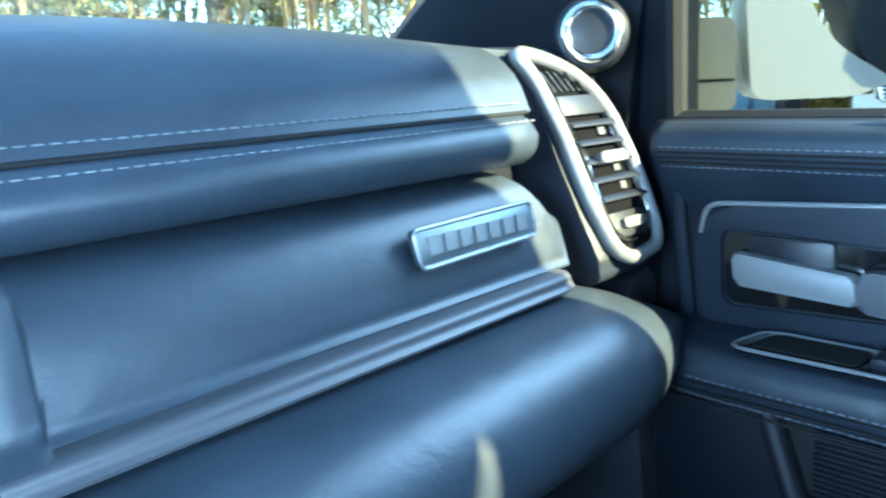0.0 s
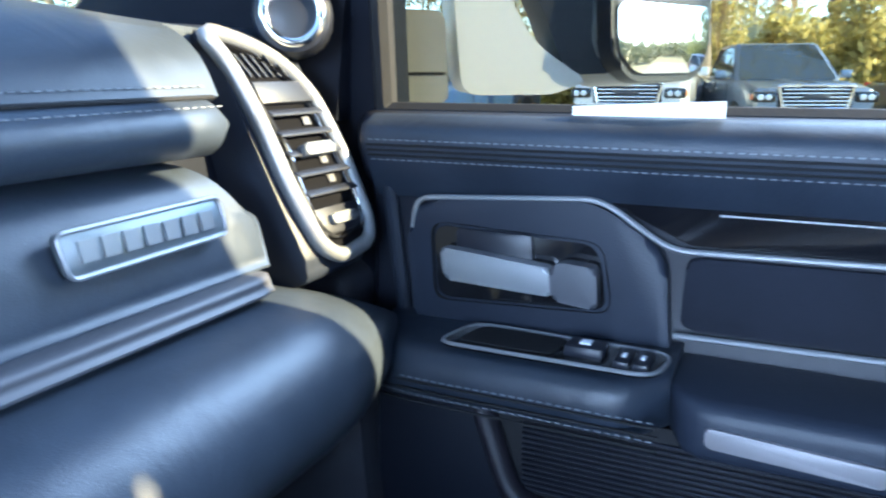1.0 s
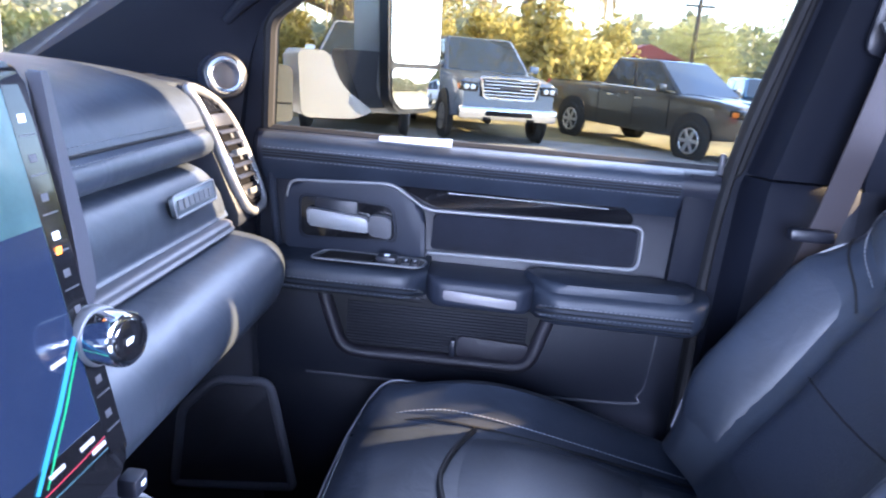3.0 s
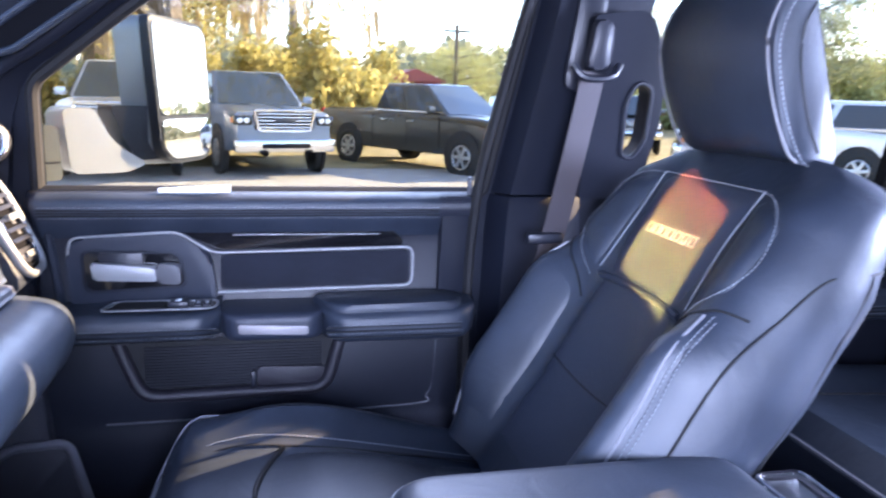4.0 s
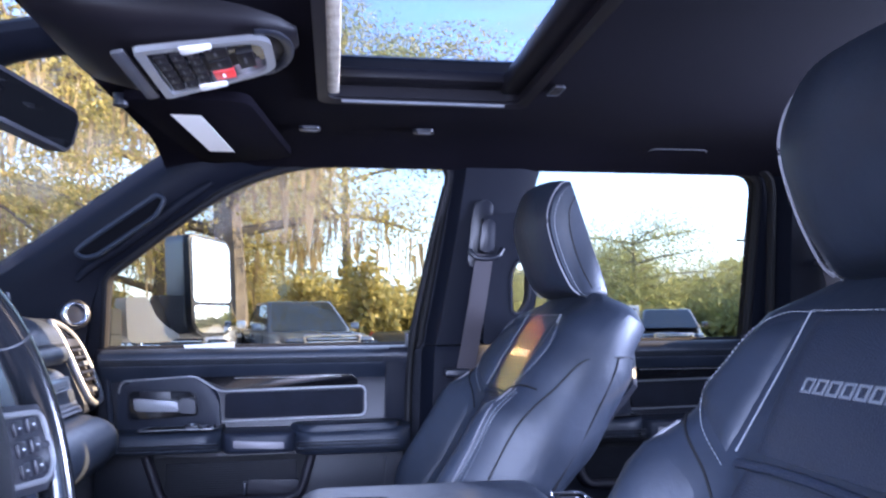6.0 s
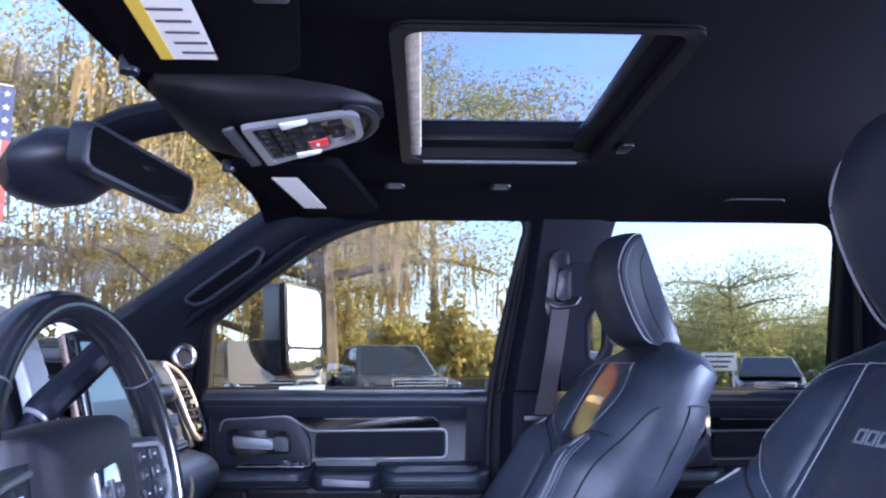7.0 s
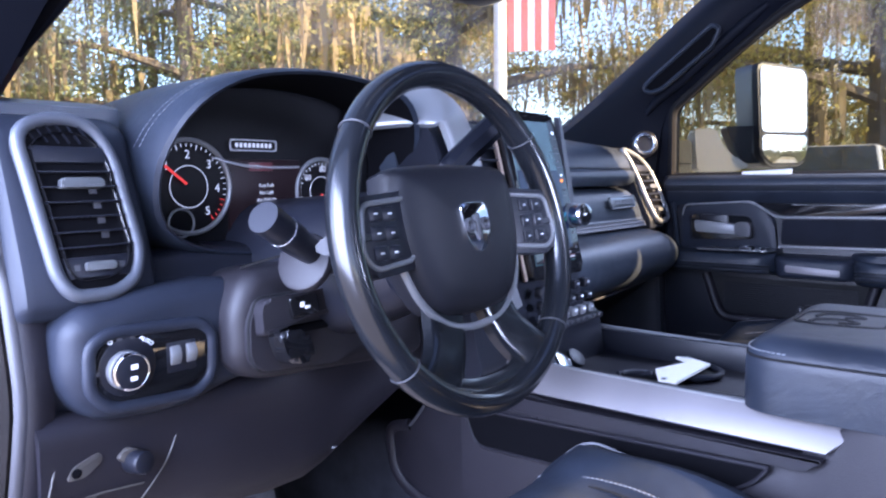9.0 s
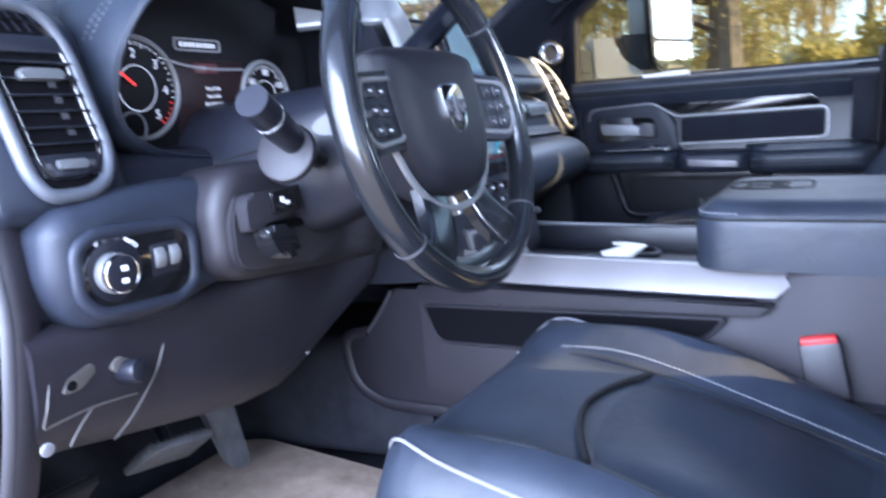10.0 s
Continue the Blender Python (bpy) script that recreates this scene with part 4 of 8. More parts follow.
def vent(nm, P, w, n_blades, z_bar, z_low, material, tab):
    """A tall air vent: frame, flat black plate for a mouth, blades with a slider tab, a cross bar above and a thumb
    wheel below.
    """
    c, n, lv, up = in_plane(P)
    o = rpoly(P, 0.02, 4)
    v = part(nm, slab([p - n * 0.06 for p in o], n * 0.059, 0.004), PLASTIC, dash, "tall louvred air vent")
    part("vent_frame", sweep(o, w, 0.0075, sides=12, closed=True, up=n), SILVER if P[0].x > 0 else VENTGREY, v, "satin grey frame")
    part("frame_lip", sweep([c + (p - c) * (1 - w * 2.2 / (p - c).length) for p in o], 0.0022, 0.006, sides=6, closed=True, up=n), GLOSSBLACK, v)
    # closed plate; the mouth's shade is only its colour
    part("vent_mouth", slab([c + (p - c) * 0.93 for p in o], n * 0.0012, 0), SHADEBLACK, v)

    def span(z):
        """Both edges of the mouth at height z."""
        hits = []
        for p, q in zip(o, o[1:] + o[:1]):
            if (p.z - z) * (q.z - z) < 0:
                hits.append(p.lerp(q, (z - p.z) / (q.z - p.z)))
        hits.sort(key=lambda p: p.x)
        d = (hits[-1] - hits[0]).normalized() * (w + 0.001)
        return hits[0] + d, hits[-1] - d

    for k in range(n_blades):
        z = z_low + (z_bar - z_low) * (k + 0.5) / n_blades
        a, q = span(z)
        t = V(0, 0, 0.0060 if P[0].x > 0 else 0.0012)
        bl = part("blade", slab([a + n * 0.0085, q + n * 0.0085, q + n * 0.001 + t, a + n * 0.001 + t], V(0, 0, 0.0016), 0.0005, 1), material, v)
        if k == tab:
            m, un = a.lerp(q, 0.5) + n * 0.005, (q - a).normalized()
            h = (q - a).length * 0.30
            part("slider_tab", slab(rpoly([m - un * h - up * 0.001, m + un * h - up * 0.001, m + un * h * 0.92 + up * 0.009, m - un * h * 0.92 + up * 0.009], 0.003), n * 0.009, 0.003, 3), TABGREY, bl, "satin slider tab")
        elif k != n_blades - 1:
            m = a.lerp(q, 0.66) + n * 0.0015 + up * 0.010
            part("turning_vane", slab([m - lv * 0.004, m + lv * 0.004, m + lv * 0.004 + up * 0.007, m - lv * 0.004 + up * 0.007], n * 0.0012, 0), GREYTRIM, bl)
    a, q = span(z_bar + 0.003)
    a2, q2 = span(z_bar + 0.020)
    part("vent_bar", slab([a, q, q2, a2], n * 0.006, 0.002), PLASTIC, v)
    a, q = span(z_low - 0.001)
    a2, q2 = span(z_low - 0.022)
    part("wheel_base", slab([a, q, q2, a2], n * 0.004, 0.001), PLASTIC, v)
    m, un = (a + q + a2 + q2) / 4 + n * 0.003, (q - a).normalized()
    part("thumb_wheel", slab(rpoly([m - un * 0.016 - up * 0.0045, m + un * 0.016 - up * 0.0045, m + un * 0.016 + up * 0.0045, m - un * 0.016 + up * 0.0045], 0.003), n * 0.006, 0.002), TABGREY, v)
    for k in (-1, 1):
        p = m + un * k * 0.024 + n * 0.0012
        part("wheel_mark", slab([p - un * 0.003 - up * 0.003, p + un * 0.003 - up * 0.003, p + un * 0.003 + up * 0.003, p - un * 0.003 + up * 0.003], n * 0.0004, 0), GREYTRIM, v)
    for k in range(6):
        s = (k + 0.8) / 6.4
        b0, b1 = span(z_bar + 0.024)
        p = b0.lerp(b1, s) + n * 0.002
        part("demister_slat", sweep([p, p + up * 0.019 - lv * 0.011], 0.0010, 0.002, sides=4, up=n), PLASTIC, v)
    return v


vent("right_vent", [V(0.583, 0.448, 1.566), V(0.620, 0.441, 1.558), V(0.655, 0.430, 1.542), V(0.678, 0.416, 1.514), V(0.690, 0.394, 1.460), V(0.692, 0.374, 1.408), V(0.682, 0.367, 1.391), V(0.640, 0.367, 1.386), V(0.622, 0.374, 1.398), V(0.612, 0.390, 1.436), V(0.605, 0.414, 1.497), V(0.597, 0.434, 1.541)], 0.0066, 5, 1.505, 1.426, PLASTIC, 2)
vent("left_vent", [V(-0.805, 0.423, 1.552), V(-0.768, 0.430, 1.567), V(-0.727, 0.432, 1.562), V(-0.707, 0.424, 1.528), V(-0.694, 0.398, 1.424), V(-0.705, 0.389, 1.395), V(-0.730, 0.385, 1.383), V(-0.774, 0.383, 1.384), V(-0.786, 0.389, 1.405)], 0.0072, 6, 1.515, 1.423, PLASTIC, 4)


def surround(nm, prof, stations, material, label, lean=0.0):
    """A rounded casing: a side profile lofted over x, drawn back towards both ends."""
    pr = cr([V(0, y, z) for y, z in prof], 4)
    return part(nm, done(loft([[V(x - lean * min(1.2, max(0, (1.53 - p.z) / 0.13)) * max(0, (0.64 - x) / 0.05), p.y + d, p.z - d * 0.25) for p in pr] for x, d in stations])), material, dash, label)


surround("right_vent_casing", [(0.54, 1.572), (0.468, 1.569), (0.438, 1.545), (0.4185, 1.495), (0.3945, 1.434), (0.3805, 1.400), (0.377, 1.384), (0.388, 1.366), (0.48, 1.352)], [(0.588, 0.12), (0.5885, 0.06), (0.589, 0.03), (0.590, 0.010), (0.5925, 0.002), (0.600, 0.0), (0.66, 0.0), (0.690, 0.002), (0.702, 0.010), (0.710, 0.03)], TRIMPLASTIC, "grained casing round the vent", -0.014)
surround("left_vent_casing", [(0.56, 1.576), (0.490, 1.573), (0.456, 1.560), (0.4385, 1.532), (0.404, 1.430), (0.393, 1.385), (0.398, 1.368), (0.42, 1.356), (0.52, 1.350)], [(-0.822, 0.025), (-0.819, 0.010), (-0.813, 0.002), (-0.805, 0.0), (-0.70, 0.0), (-0.682, 0.003), (-0.672, 0.012), (-0.666, 0.035)], TRIMPLASTIC, "grained casing round the vent")
# left end of the dash
# darkened in place of shade from the open door, which isn't built
ENDPLASTIC = mat("shaded_end_plastic", (0.009, 0.0075, 0.007), 0.62, spec=0.07, grain=420, bump=0.3, spots=0.9, spot_scale=11, cells=True)
endp = cr([(0, 0.62, 1.578), (0, 0.475, 1.572), (0, 0.447, 1.52), (0, 0.425, 1.44), (0, 0.405, 1.36), (0, 0.392, 1.27), (0, 0.398, 1.15), (0, 0.43, 1.04), (0, 0.50, 0.95), (0, 0.75, 0.95)], 4)
rings = [[V(x - 0.03 * max(0, (p.z - 1.40) / 0.17) - 0.012 * max(0, (1.28 - p.z) / 0.1), p.y + d, p.z) for p in endp] + [V(x, 0.78, 1.2)] for x, d in ((-0.790, 0.008), (-0.806, 0.0), (-0.818, 0.002), (-0.828, 0.012))]
part("end_cap", done(loft(rings)), LOWPLASTIC, dash, "rounded front edge of the dashboard end")
rings = [[V(x - 0.03 * max(0, (p.z - 1.40) / 0.17) - 0.012 * max(0, (1.28 - p.z) / 0.1), p.y + d, p.z) for p in endp] + [V(x, 0.80, 1.2)] for x, d in ((-0.826, 0.012), (-0.832, 0.010), (-0.850, 0.030), (-0.885, 0.075), (-0.90, 0.13))]
ep = part("end_panel", done(loft(rings)), ENDPLASTIC, dash, "scuffed grained end panel of the dashboard")
# the edge's sheen is put into this paler band
part("edge_sheen", sweep([V(-0.823 - 0.03 * max(0, (p.z - 1.40) / 0.17) - 0.012 * max(0, (1.28 - p.z) / 0.1), p.y + 0.006, p.z) for p in endp[5:30]], 0.0065, 0.004, sides=10, up=(-0.5, -1, 0)), mat("sheen_plastic", (0.026, 0.026, 0.032), 0.42, grain=900, bump=0.1, spots=0.3), ep, "pale band in place of sheen on the rounded edge")
# instrument binnacle
HO = [(-0.668, 1.50), (-0.645, 1.572), (-0.585, 1.618), (-0.49, 1.637), (-0.39, 1.637), (-0.295, 1.618), (-0.245, 1.572), (-0.232, 1.50), (-0.268, 1.428), (-0.36, 1.402), (-0.53, 1.402), (-0.635, 1.428)]


def hood_ring(k, y_of):
    cx, cz = -0.45, 1.515
    return [V(cx + (p.x - cx) * k, y_of(p.y), cz + (p.y - cz) * k) for p in cr([V(a, b, 0) for a, b in HO], 4, True)]


def lip(z):
    return 0.425 - 0.07 * min(1, max(0, (z - 1.45) / 0.17))


rings = [hood_ring(0.94, lambda z: 0.70), hood_ring(1.02, lambda z: 0.56), hood_ring(1.03, lambda z: lip(z) + 0.03), hood_ring(1.0, lambda z: lip(z) + 0.004), hood_ring(0.975, lip), hood_ring(0.95, lambda z: lip(z) + 0.006), hood_ring(0.90, lambda z: 0.484)]
part("binnacle", done(loft(rings[:6], caps=False)), LEATHER, dash, "hooded instrument binnacle")
part("binnacle_cowl", done(loft(rings[5:], caps=False)), SHADEBLACK, dash, "matt black inner cowl")
st = bmesh.new()
stitches(hood_ring(1.032, lambda z: lip(z) + 0.045)[2:30], bm=st)
stitches(hood_ring(1.032, lambda z: lip(z) + 0.058)[2:30], bm=st)
part("hood_stitching", st, STITCH, dash)
clu = part("instrument_panel", slab(hood_ring(0.93, lambda z: 0.486), (0, 0.01, 0), 0), mat("cluster_face", (0.004, 0.004, 0.005), 0.5, spots=0.3, spec=0.08), dash, "lit instrument cluster")
CN = V(0, -1, 0)


def text(s, size, loc, material, parent, u=(1, 0, 0), v=(0, 0, 1), label=""):
    cu = bpy.data.curves.new("lettering", "FONT")
    cu.body, cu.size, cu.align_x, cu.align_y, cu.extrude = s, size, "CENTER", "CENTER", 0.0003
    tmp = bpy.data.objects.new("lettering", cu)
    me = bpy.data.meshes.new_from_object(tmp)
    bpy.data.objects.remove(tmp)
    u, v = Vector(u).normalized(), Vector(v).normalized()
    m = Matrix((u, v, u.cross(v))).transposed().to_4x4()
    m.translation = loc
    me.transform(m)
    me.materials.clear()
    me.materials.append(material)
    ob = new("lettering", me)
    ob.parent = parent
    if parent.type == "EMPTY":
        ob.matrix_parent_inverse = Matrix.Translation(-parent.location)
    return ob


def gauge(cx, cz, r, nums, a0, a1, needle, red_from):
    g = part("gauge", torus((cx, 0.482, cz), CN, r, 0.0032, 48, 6), SILVER, clu)
    tk, rd = bmesh.new(), bmesh.new()
    n = 25
    for k in range(n):
        a = radians(a0 + (a1 - a0) * k / (n - 1))
        d = V(math.cos(a), 0, math.sin(a))
        p = V(cx, 0.4825, cz)
        tgt = rd if k / (n - 1) > red_from else tk
        L = 0.007 if k % 4 == 0 else 0.004
        sweep([p + d * (r - 0.005 - L), p + d * (r - 0.005)], 0.0006, sides=4, up=(0, 1, 0), bm=tgt)
    part("ticks", tk, GAUGE, g)
    if rd.verts:
        part("red_ticks", rd, GAUGERED, g)
    else:
        rd.free()
    part("inner_ring", torus((cx, 0.4825, cz), CN, r * 0.45, 0.0006, 32, 5), GAUGE, g)
    for i, s in enumerate(nums):
        a = radians(a0 + (a1 - a0) * i / (len(nums) - 1))
        text(s, r * 0.26, V(cx + math.cos(a) * r * 0.68, 0.4815, cz + math.sin(a) * r * 0.68), GAUGE, g)
    a = radians(needle)
    d = V(math.cos(a), 0, math.sin(a))
    part("needle", sweep([V(cx, 0.480, cz) + d * r * 0.10, V(cx, 0.480, cz) + d * r * 0.84], 0.0017, sides=6, up=(0, 1, 0)), GAUGERED, g)


gauge(-0.578, 1.492, 0.060, ["1", "2", "3", "4", "5"], 140, -52, 142, 0.80)
gauge(-0.356, 1.482, 0.048, ["", "60", "80", "100", ""], 200, -30, 262, 2)
part("small_gauge", torus((-0.592, 0.481, 1.446), CN, 0.018, 0.0014, 28, 5), SILVER, clu)
part("small_gauge", torus((-0.338, 0.481, 1.444), CN, 0.014, 0.0014, 28, 5), SILVER, clu)
dis = part("driver_display", box((-0.458, 0.4835, 1.478), (0.125, 0.003, 0.10), 0.004), mat("display_dark", (0.010, 0.005, 0.006), 0.45, spec=0.1), clu)
part("name_plate", ring_slab(rpoly([V(-0.517, 0.481, 1.555), V(-0.517, 0.481, 1.539), V(-0.439, 0.481, 1.539), V(-0.439, 0.481, 1.555)], 0.005), rpoly([V(-0.515, 0.481, 1.553), V(-0.515, 0.481, 1.541), V(-0.441, 0.481, 1.541), V(-0.441, 0.481, 1.553)], 0.004), (0, -0.002, 0)), SILVER, clu)
part("plate_letters", bars((-0.478, 0.4802, 1.547), (1, 0, 0), (0, 0, 1), 9, 0.0045, 0.006, 0.0024), GAUGE, clu)
for s, z in (("Key Fob", 1.492), ("has Left", 1.482), ("the Vehicle", 1.472), ("Press OK to Clear", 1.452)):
    text(s, 0.0075, V(-0.458, 0.4812, z), GAUGE, dis)
part("warning_panel", box((-0.466, 0.4818, 1.518), (0.040, 0.001, 0.012), 0.003), mat("display_red", (0.06, 0.006, 0.008), 0.4), dis, "dim red warning panel")
part("camera_mark", box((-0.472, 0.4810, 1.518), (0.007, 0.001, 0.005), 0.001), GAUGE, dis)
part("chrome_swoosh", sweep(cr([(-0.545, 0.480, 1.530), (-0.50, 0.479, 1.520), (-0.45, 0.479, 1.517), (-0.400, 0.480, 1.518)], 6), 0.0018, sides=6), SILVER, clu)
# panel below: knee roll, lamp switch pod, column shroud
part("knee_back", strip_loft([(0.52, 1.420), (0.44, 1.415), (0.425, 1.39), (0.41, 1.33), (0.41, 1.262), (0.50, 1.25)], -0.80, -0.20), PLASTIC, dash)
kn_o = rpoly([V(-0.792, 0.43, 1.352), V(-0.772, 0.43, 1.370), V(-0.690, 0.43, 1.383), V(-0.592, 0.43, 1.386), V(-0.550, 0.43, 1.352), V(-0.552, 0.43, 1.262), V(-0.600, 0.43, 1.256), V(-0.668, 0.43, 1.238), V(-0.765, 0.43, 1.248), V(-0.795, 0.43, 1.290)], [0.02, 0.02, 0.03, 0.04, 0.03, 0.01, 0.03, 0.03, 0.03, 0.03], 5)
part("knee_roll", pillow(kn_o, (0, -0.066, 0.004), 0.026, 7), TRIMPLASTIC, dash, "rounded padded panel round the lamp switch")
bm = strip_loft([(0.50, 1.262), (0.395, 1.258), (0.385, 1.20), (0.392, 1.14), (0.412, 1.095), (0.46, 1.07), (0.58, 1.08), (0.62, 1.2)], -0.815, -0.21, 20)
for v in bm.verts:
    lift = 0.055 * min(1, max(0, (-0.52 - v.co.x) / 0.30)) + 0.095 * min(1, max(0, (v.co.x + 0.44) / 0.20))
    v.co.z += lift * min(1, max(0, (1.25 - v.co.z) / 0.17))
part("lower_panel", bm, LOWPLASTIC, dash, "hard lower knee panel")


def ky(z):
    return 0.3835 + 0.35 * max(0, z - 1.20) ** 1.2 + 0.14 * max(0, 1.19 - z)


SEAMGREY = mat("seam_grey", (0.045, 0.041, 0.038), 0.5)
# joints drawn in paler grey to stand for their lit edges
for nm, pts in (("panel_seam", ((-0.652, 1.240), (-0.668, 1.212), (-0.684, 1.182), (-0.716, 1.145), (-0.739, 1.128))), ("panel_seam", ((-0.764, 1.250), (-0.794, 1.226), (-0.808, 1.190), (-0.813, 1.172))), ("hatch_seam", ((-0.812, 1.170), (-0.761, 1.173), (-0.708, 1.168))), ("hatch_seam", ((-0.761, 1.173), (-0.776, 1.158), (-0.788, 1.142)))):
    part(nm, sweep(cr([V(x, ky(z) + 0.0004, z) for x, z in pts], 5), 0.0012, sides=6), SEAMGREY, dash, "pale panel joint with its lit edge in the colour")
po = rpoly([V(-0.772, 0.362, 1.334), V(-0.752, 0.362, 1.346), V(-0.648, 0.362, 1.342), V(-0.632, 0.362, 1.328), V(-0.634, 0.362, 1.278), V(-0.655, 0.362, 1.262), V(-0.752, 0.362, 1.267), V(-0.773, 0.362, 1.288)], 0.012, 4)
pod = part("lamp_switch_pod", sweep(po, 0.007, 0.006, closed=True, up=(0, 1, 0), sides=12), TRIMPLASTIC, dash, "raised rim round the lamp switch")
part("pod_face", slab([p + V(0, 0.001, 0) for p in po], (0, -0.003, 0), 0.001), GLOSSBLACK, pod)
part("rotary_plate", disc((-0.733, 0.3622, 1.308), CN, 0.031, 0.003, 32), PLASTIC, pod)
kn = part("rotary_knob", disc((-0.737, 0.361, 1.306), CN, 0.0185, 0.018, 28, 0.002), PLASTIC, pod, "rotary lamp switch")
part("knob_ring", torus((-0.737, 0.345, 1.306), CN, 0.0180, 0.0018, 28, 6), CHROME, kn)
part("knob_grip", disc((-0.737, 0.362, 1.306), CN, 0.0202, 0.012, 28, 0.001), SILVER, kn)
part("knob_mark", box((-0.735, 0.3425, 1.311), (0.007, 0.0008, 0.005), 0), INK, kn)
part("knob_mark", box((-0.736, 0.3425, 1.299), (0.007, 0.0008, 0.004), 0), INK, kn)
text("AUTO", 0.0062, V(-0.712, 0.3590, 1.332), INK, pod, (0.8, 0, -0.6), (0.6, 0, 0.8))
text("O", 0.0062, V(-0.751, 0.3590, 1.3365), INK, pod)
for x, z in ((-0.741, 1.3385), (-0.727, 1.338), (-0.766, 1.306)):
    part("lamp_mark", box((x, 0.3595, z), (0.0055, 0.0008, 0.0035), 0), GREYTRIM, pod)
part("dimmer_well", box((-0.672, 0.361, 1.308), (0.036, 0.004, 0.034), 0.003), PLASTIC, pod)
for x in (-0.680, -0.661):
    bm = disc((x - 0.006, 0.368, 1.310), (1, 0, 0), 0.014, 0.012, 20, 0.001)
    part("dimmer_wheel", bm, SILVER, pod, "ribbed thumb wheel")
for x in (-0.674, -0.667):
    part("dimmer_mark", box((x, 0.3600, 1.310), (0.0022, 0.0010, 0.022), 0), INK, pod)
part("pull_knob", disc((-0.722, 0.388, 1.197), (0.15, -1, 0.1), 0.0125, 0.026, 16, 0.003), PLASTIC, dash, "small round black pull knob")
part("knob_foot", slab(rpoly([V(-0.740, 0.386, 1.206), V(-0.728, 0.386, 1.216), V(-0.712, 0.386, 1.208), V(-0.722, 0.386, 1.190)], 0.005), (0, -0.006, 0), 0.002), SEAMGREY, dash)
part("blank_plate", slab(rpoly([V(-0.792, 0.388, 1.196), V(-0.784, 0.388, 1.210), V(-0.757, 0.388, 1.219), V(-0.752, 0.388, 1.210), V(-0.772, 0.388, 1.196)], 0.006), (0, -0.005, 0), 0.0015), SEAMGREY, dash, "grey plate with a black disc for its hole")
# near-black disc carries the hole's shade in its colour
part("blank_hole", disc((-0.781, 0.3838, 1.203), (0, -1, 0.05), 0.0055, 0.0012, 14), SHADEBLACK, dash)
part("screw_cover", disc((-0.812, 0.390, 1.150), (0, -1, -0.1), 0.0070, 0.004, 14), PIPING, dash, "pale round screw cover")
part("clip_mark", box((-0.420, 0.3975, 1.120), (0.008, 0.003, 0.003), 0.001), PIPING, dash)
# centre stack
stack = part("stack_body", strip_loft([(0.55, 1.585), (0.42, 1.592), (0.36, 1.57), (0.315, 1.42), (0.275, 1.25), (0.268, 1.205), (0.32, 1.185), (0.55, 1.17)], -0.245, 0.088), PLASTIC, dash, "black centre stack")


def scr(u, v, d=0.0):
    """A point on the tilted touch screen: u across, v up, d proud."""
    return V(-0.012 + u, 0.349 - 0.075 * (1.605 - v) / 0.30 - d * 0.97, v + d * 0.24)


def glass_patch(nm, u0, u1, v0, v1, d, material, label=""):
    """A thin flat patch on the screen between two heights."""
    return part(nm, slab([scr(u0, v1, d), scr(u1, v1, d), scr(u1, v0, d), scr(u0, v0, d)], scr(0, 1.4, 0.0004) - scr(0, 1.4), 0), material, dev, label)


dev = part("touch_screen", slab(rpoly([scr(-0.098, 1.606), scr(0.073, 1.606), scr(0.069, 1.328), scr(-0.092, 1.328)], 0.014), scr(0, 1.4, 0.020) - scr(0, 1.4), 0.004), GLOSSBLACK, dash, "tall portrait touch screen in a gloss black bezel")
glass_patch("display", -0.082, 0.047, 1.350, 1.590, 0.0202, SCREENGLARE, "display with pale glare in its base colour")
glass_patch("display_map", -0.080, 0.046, 1.352, 1.505, 0.0207, SCREENBLUE)
glass_patch("icon_column", 0.047, 0.068, 1.345, 1.592, 0.0206, GLOSSBLACK, "black column of icons")
part("display_line", sweep([scr(0.044, 1.432, 0.0216), scr(0.010, 1.398, 0.0216), scr(-0.03, 1.362, 0.0216)], 0.0030, 0.0004, sides=4), SCREENCYAN, dev)
part("display_line", sweep([scr(0.045, 1.424, 0.0217), scr(0.014, 1.392, 0.0217), scr(-0.02, 1.360, 0.0217)], 0.0008, 0.0004, sides=4), mat("screen_green", (0.03, 0.50, 0.16), 0.3), dev)
part("display_line", sweep([scr(0.045, 1.360, 0.0216), scr(0.02, 1.358, 0.0216), scr(-0.06, 1.356, 0.0216)], 0.0008, 0.0004, sides=4), SCREENPINK, dev)
glass_patch("display_bar", -0.080, 0.046, 1.352, 1.372, 0.0211, GLOSSBLACK)
for k in range(9):
    v = 1.574 - k * 0.025
    glass_patch("column_icon", 0.0535, 0.0605, v - 0.005, v, 0.0211, GREYTRIM if k % 3 else INK)
    glass_patch("side_line", 0.050, 0.066, v - 0.0135, v - 0.0125, 0.0211, GREYTRIM)
part("amber_mark", box(scr(0.055, 1.487, 0.0216), (0.005, 0.001, 0.005), 0), AMBER, dev)
for u, v in ((0.022, 1.424), (-0.008, 1.366), (0.026, 1.366), (0.036, 1.358)):
    glass_patch("screen_print", u - 0.008, u + 0.008, v - 0.0028, v, 0.0217, GAUGE)
for u in (-0.105, 0.0765):
    part("copper_edge", sweep([scr(u, 1.60, 0.006), scr(u * 0.95, 1.33, 0.006)], 0.0030, 0.005, sides=6, up=(0, 1, 0)), mat("copper_trim", (0.45, 0.33, 0.26), 0.3, 0.9), dev)
KA = V(-0.25, -0.96, 0.10).normalized()
KB = V(0.054, 0.288, 1.430)
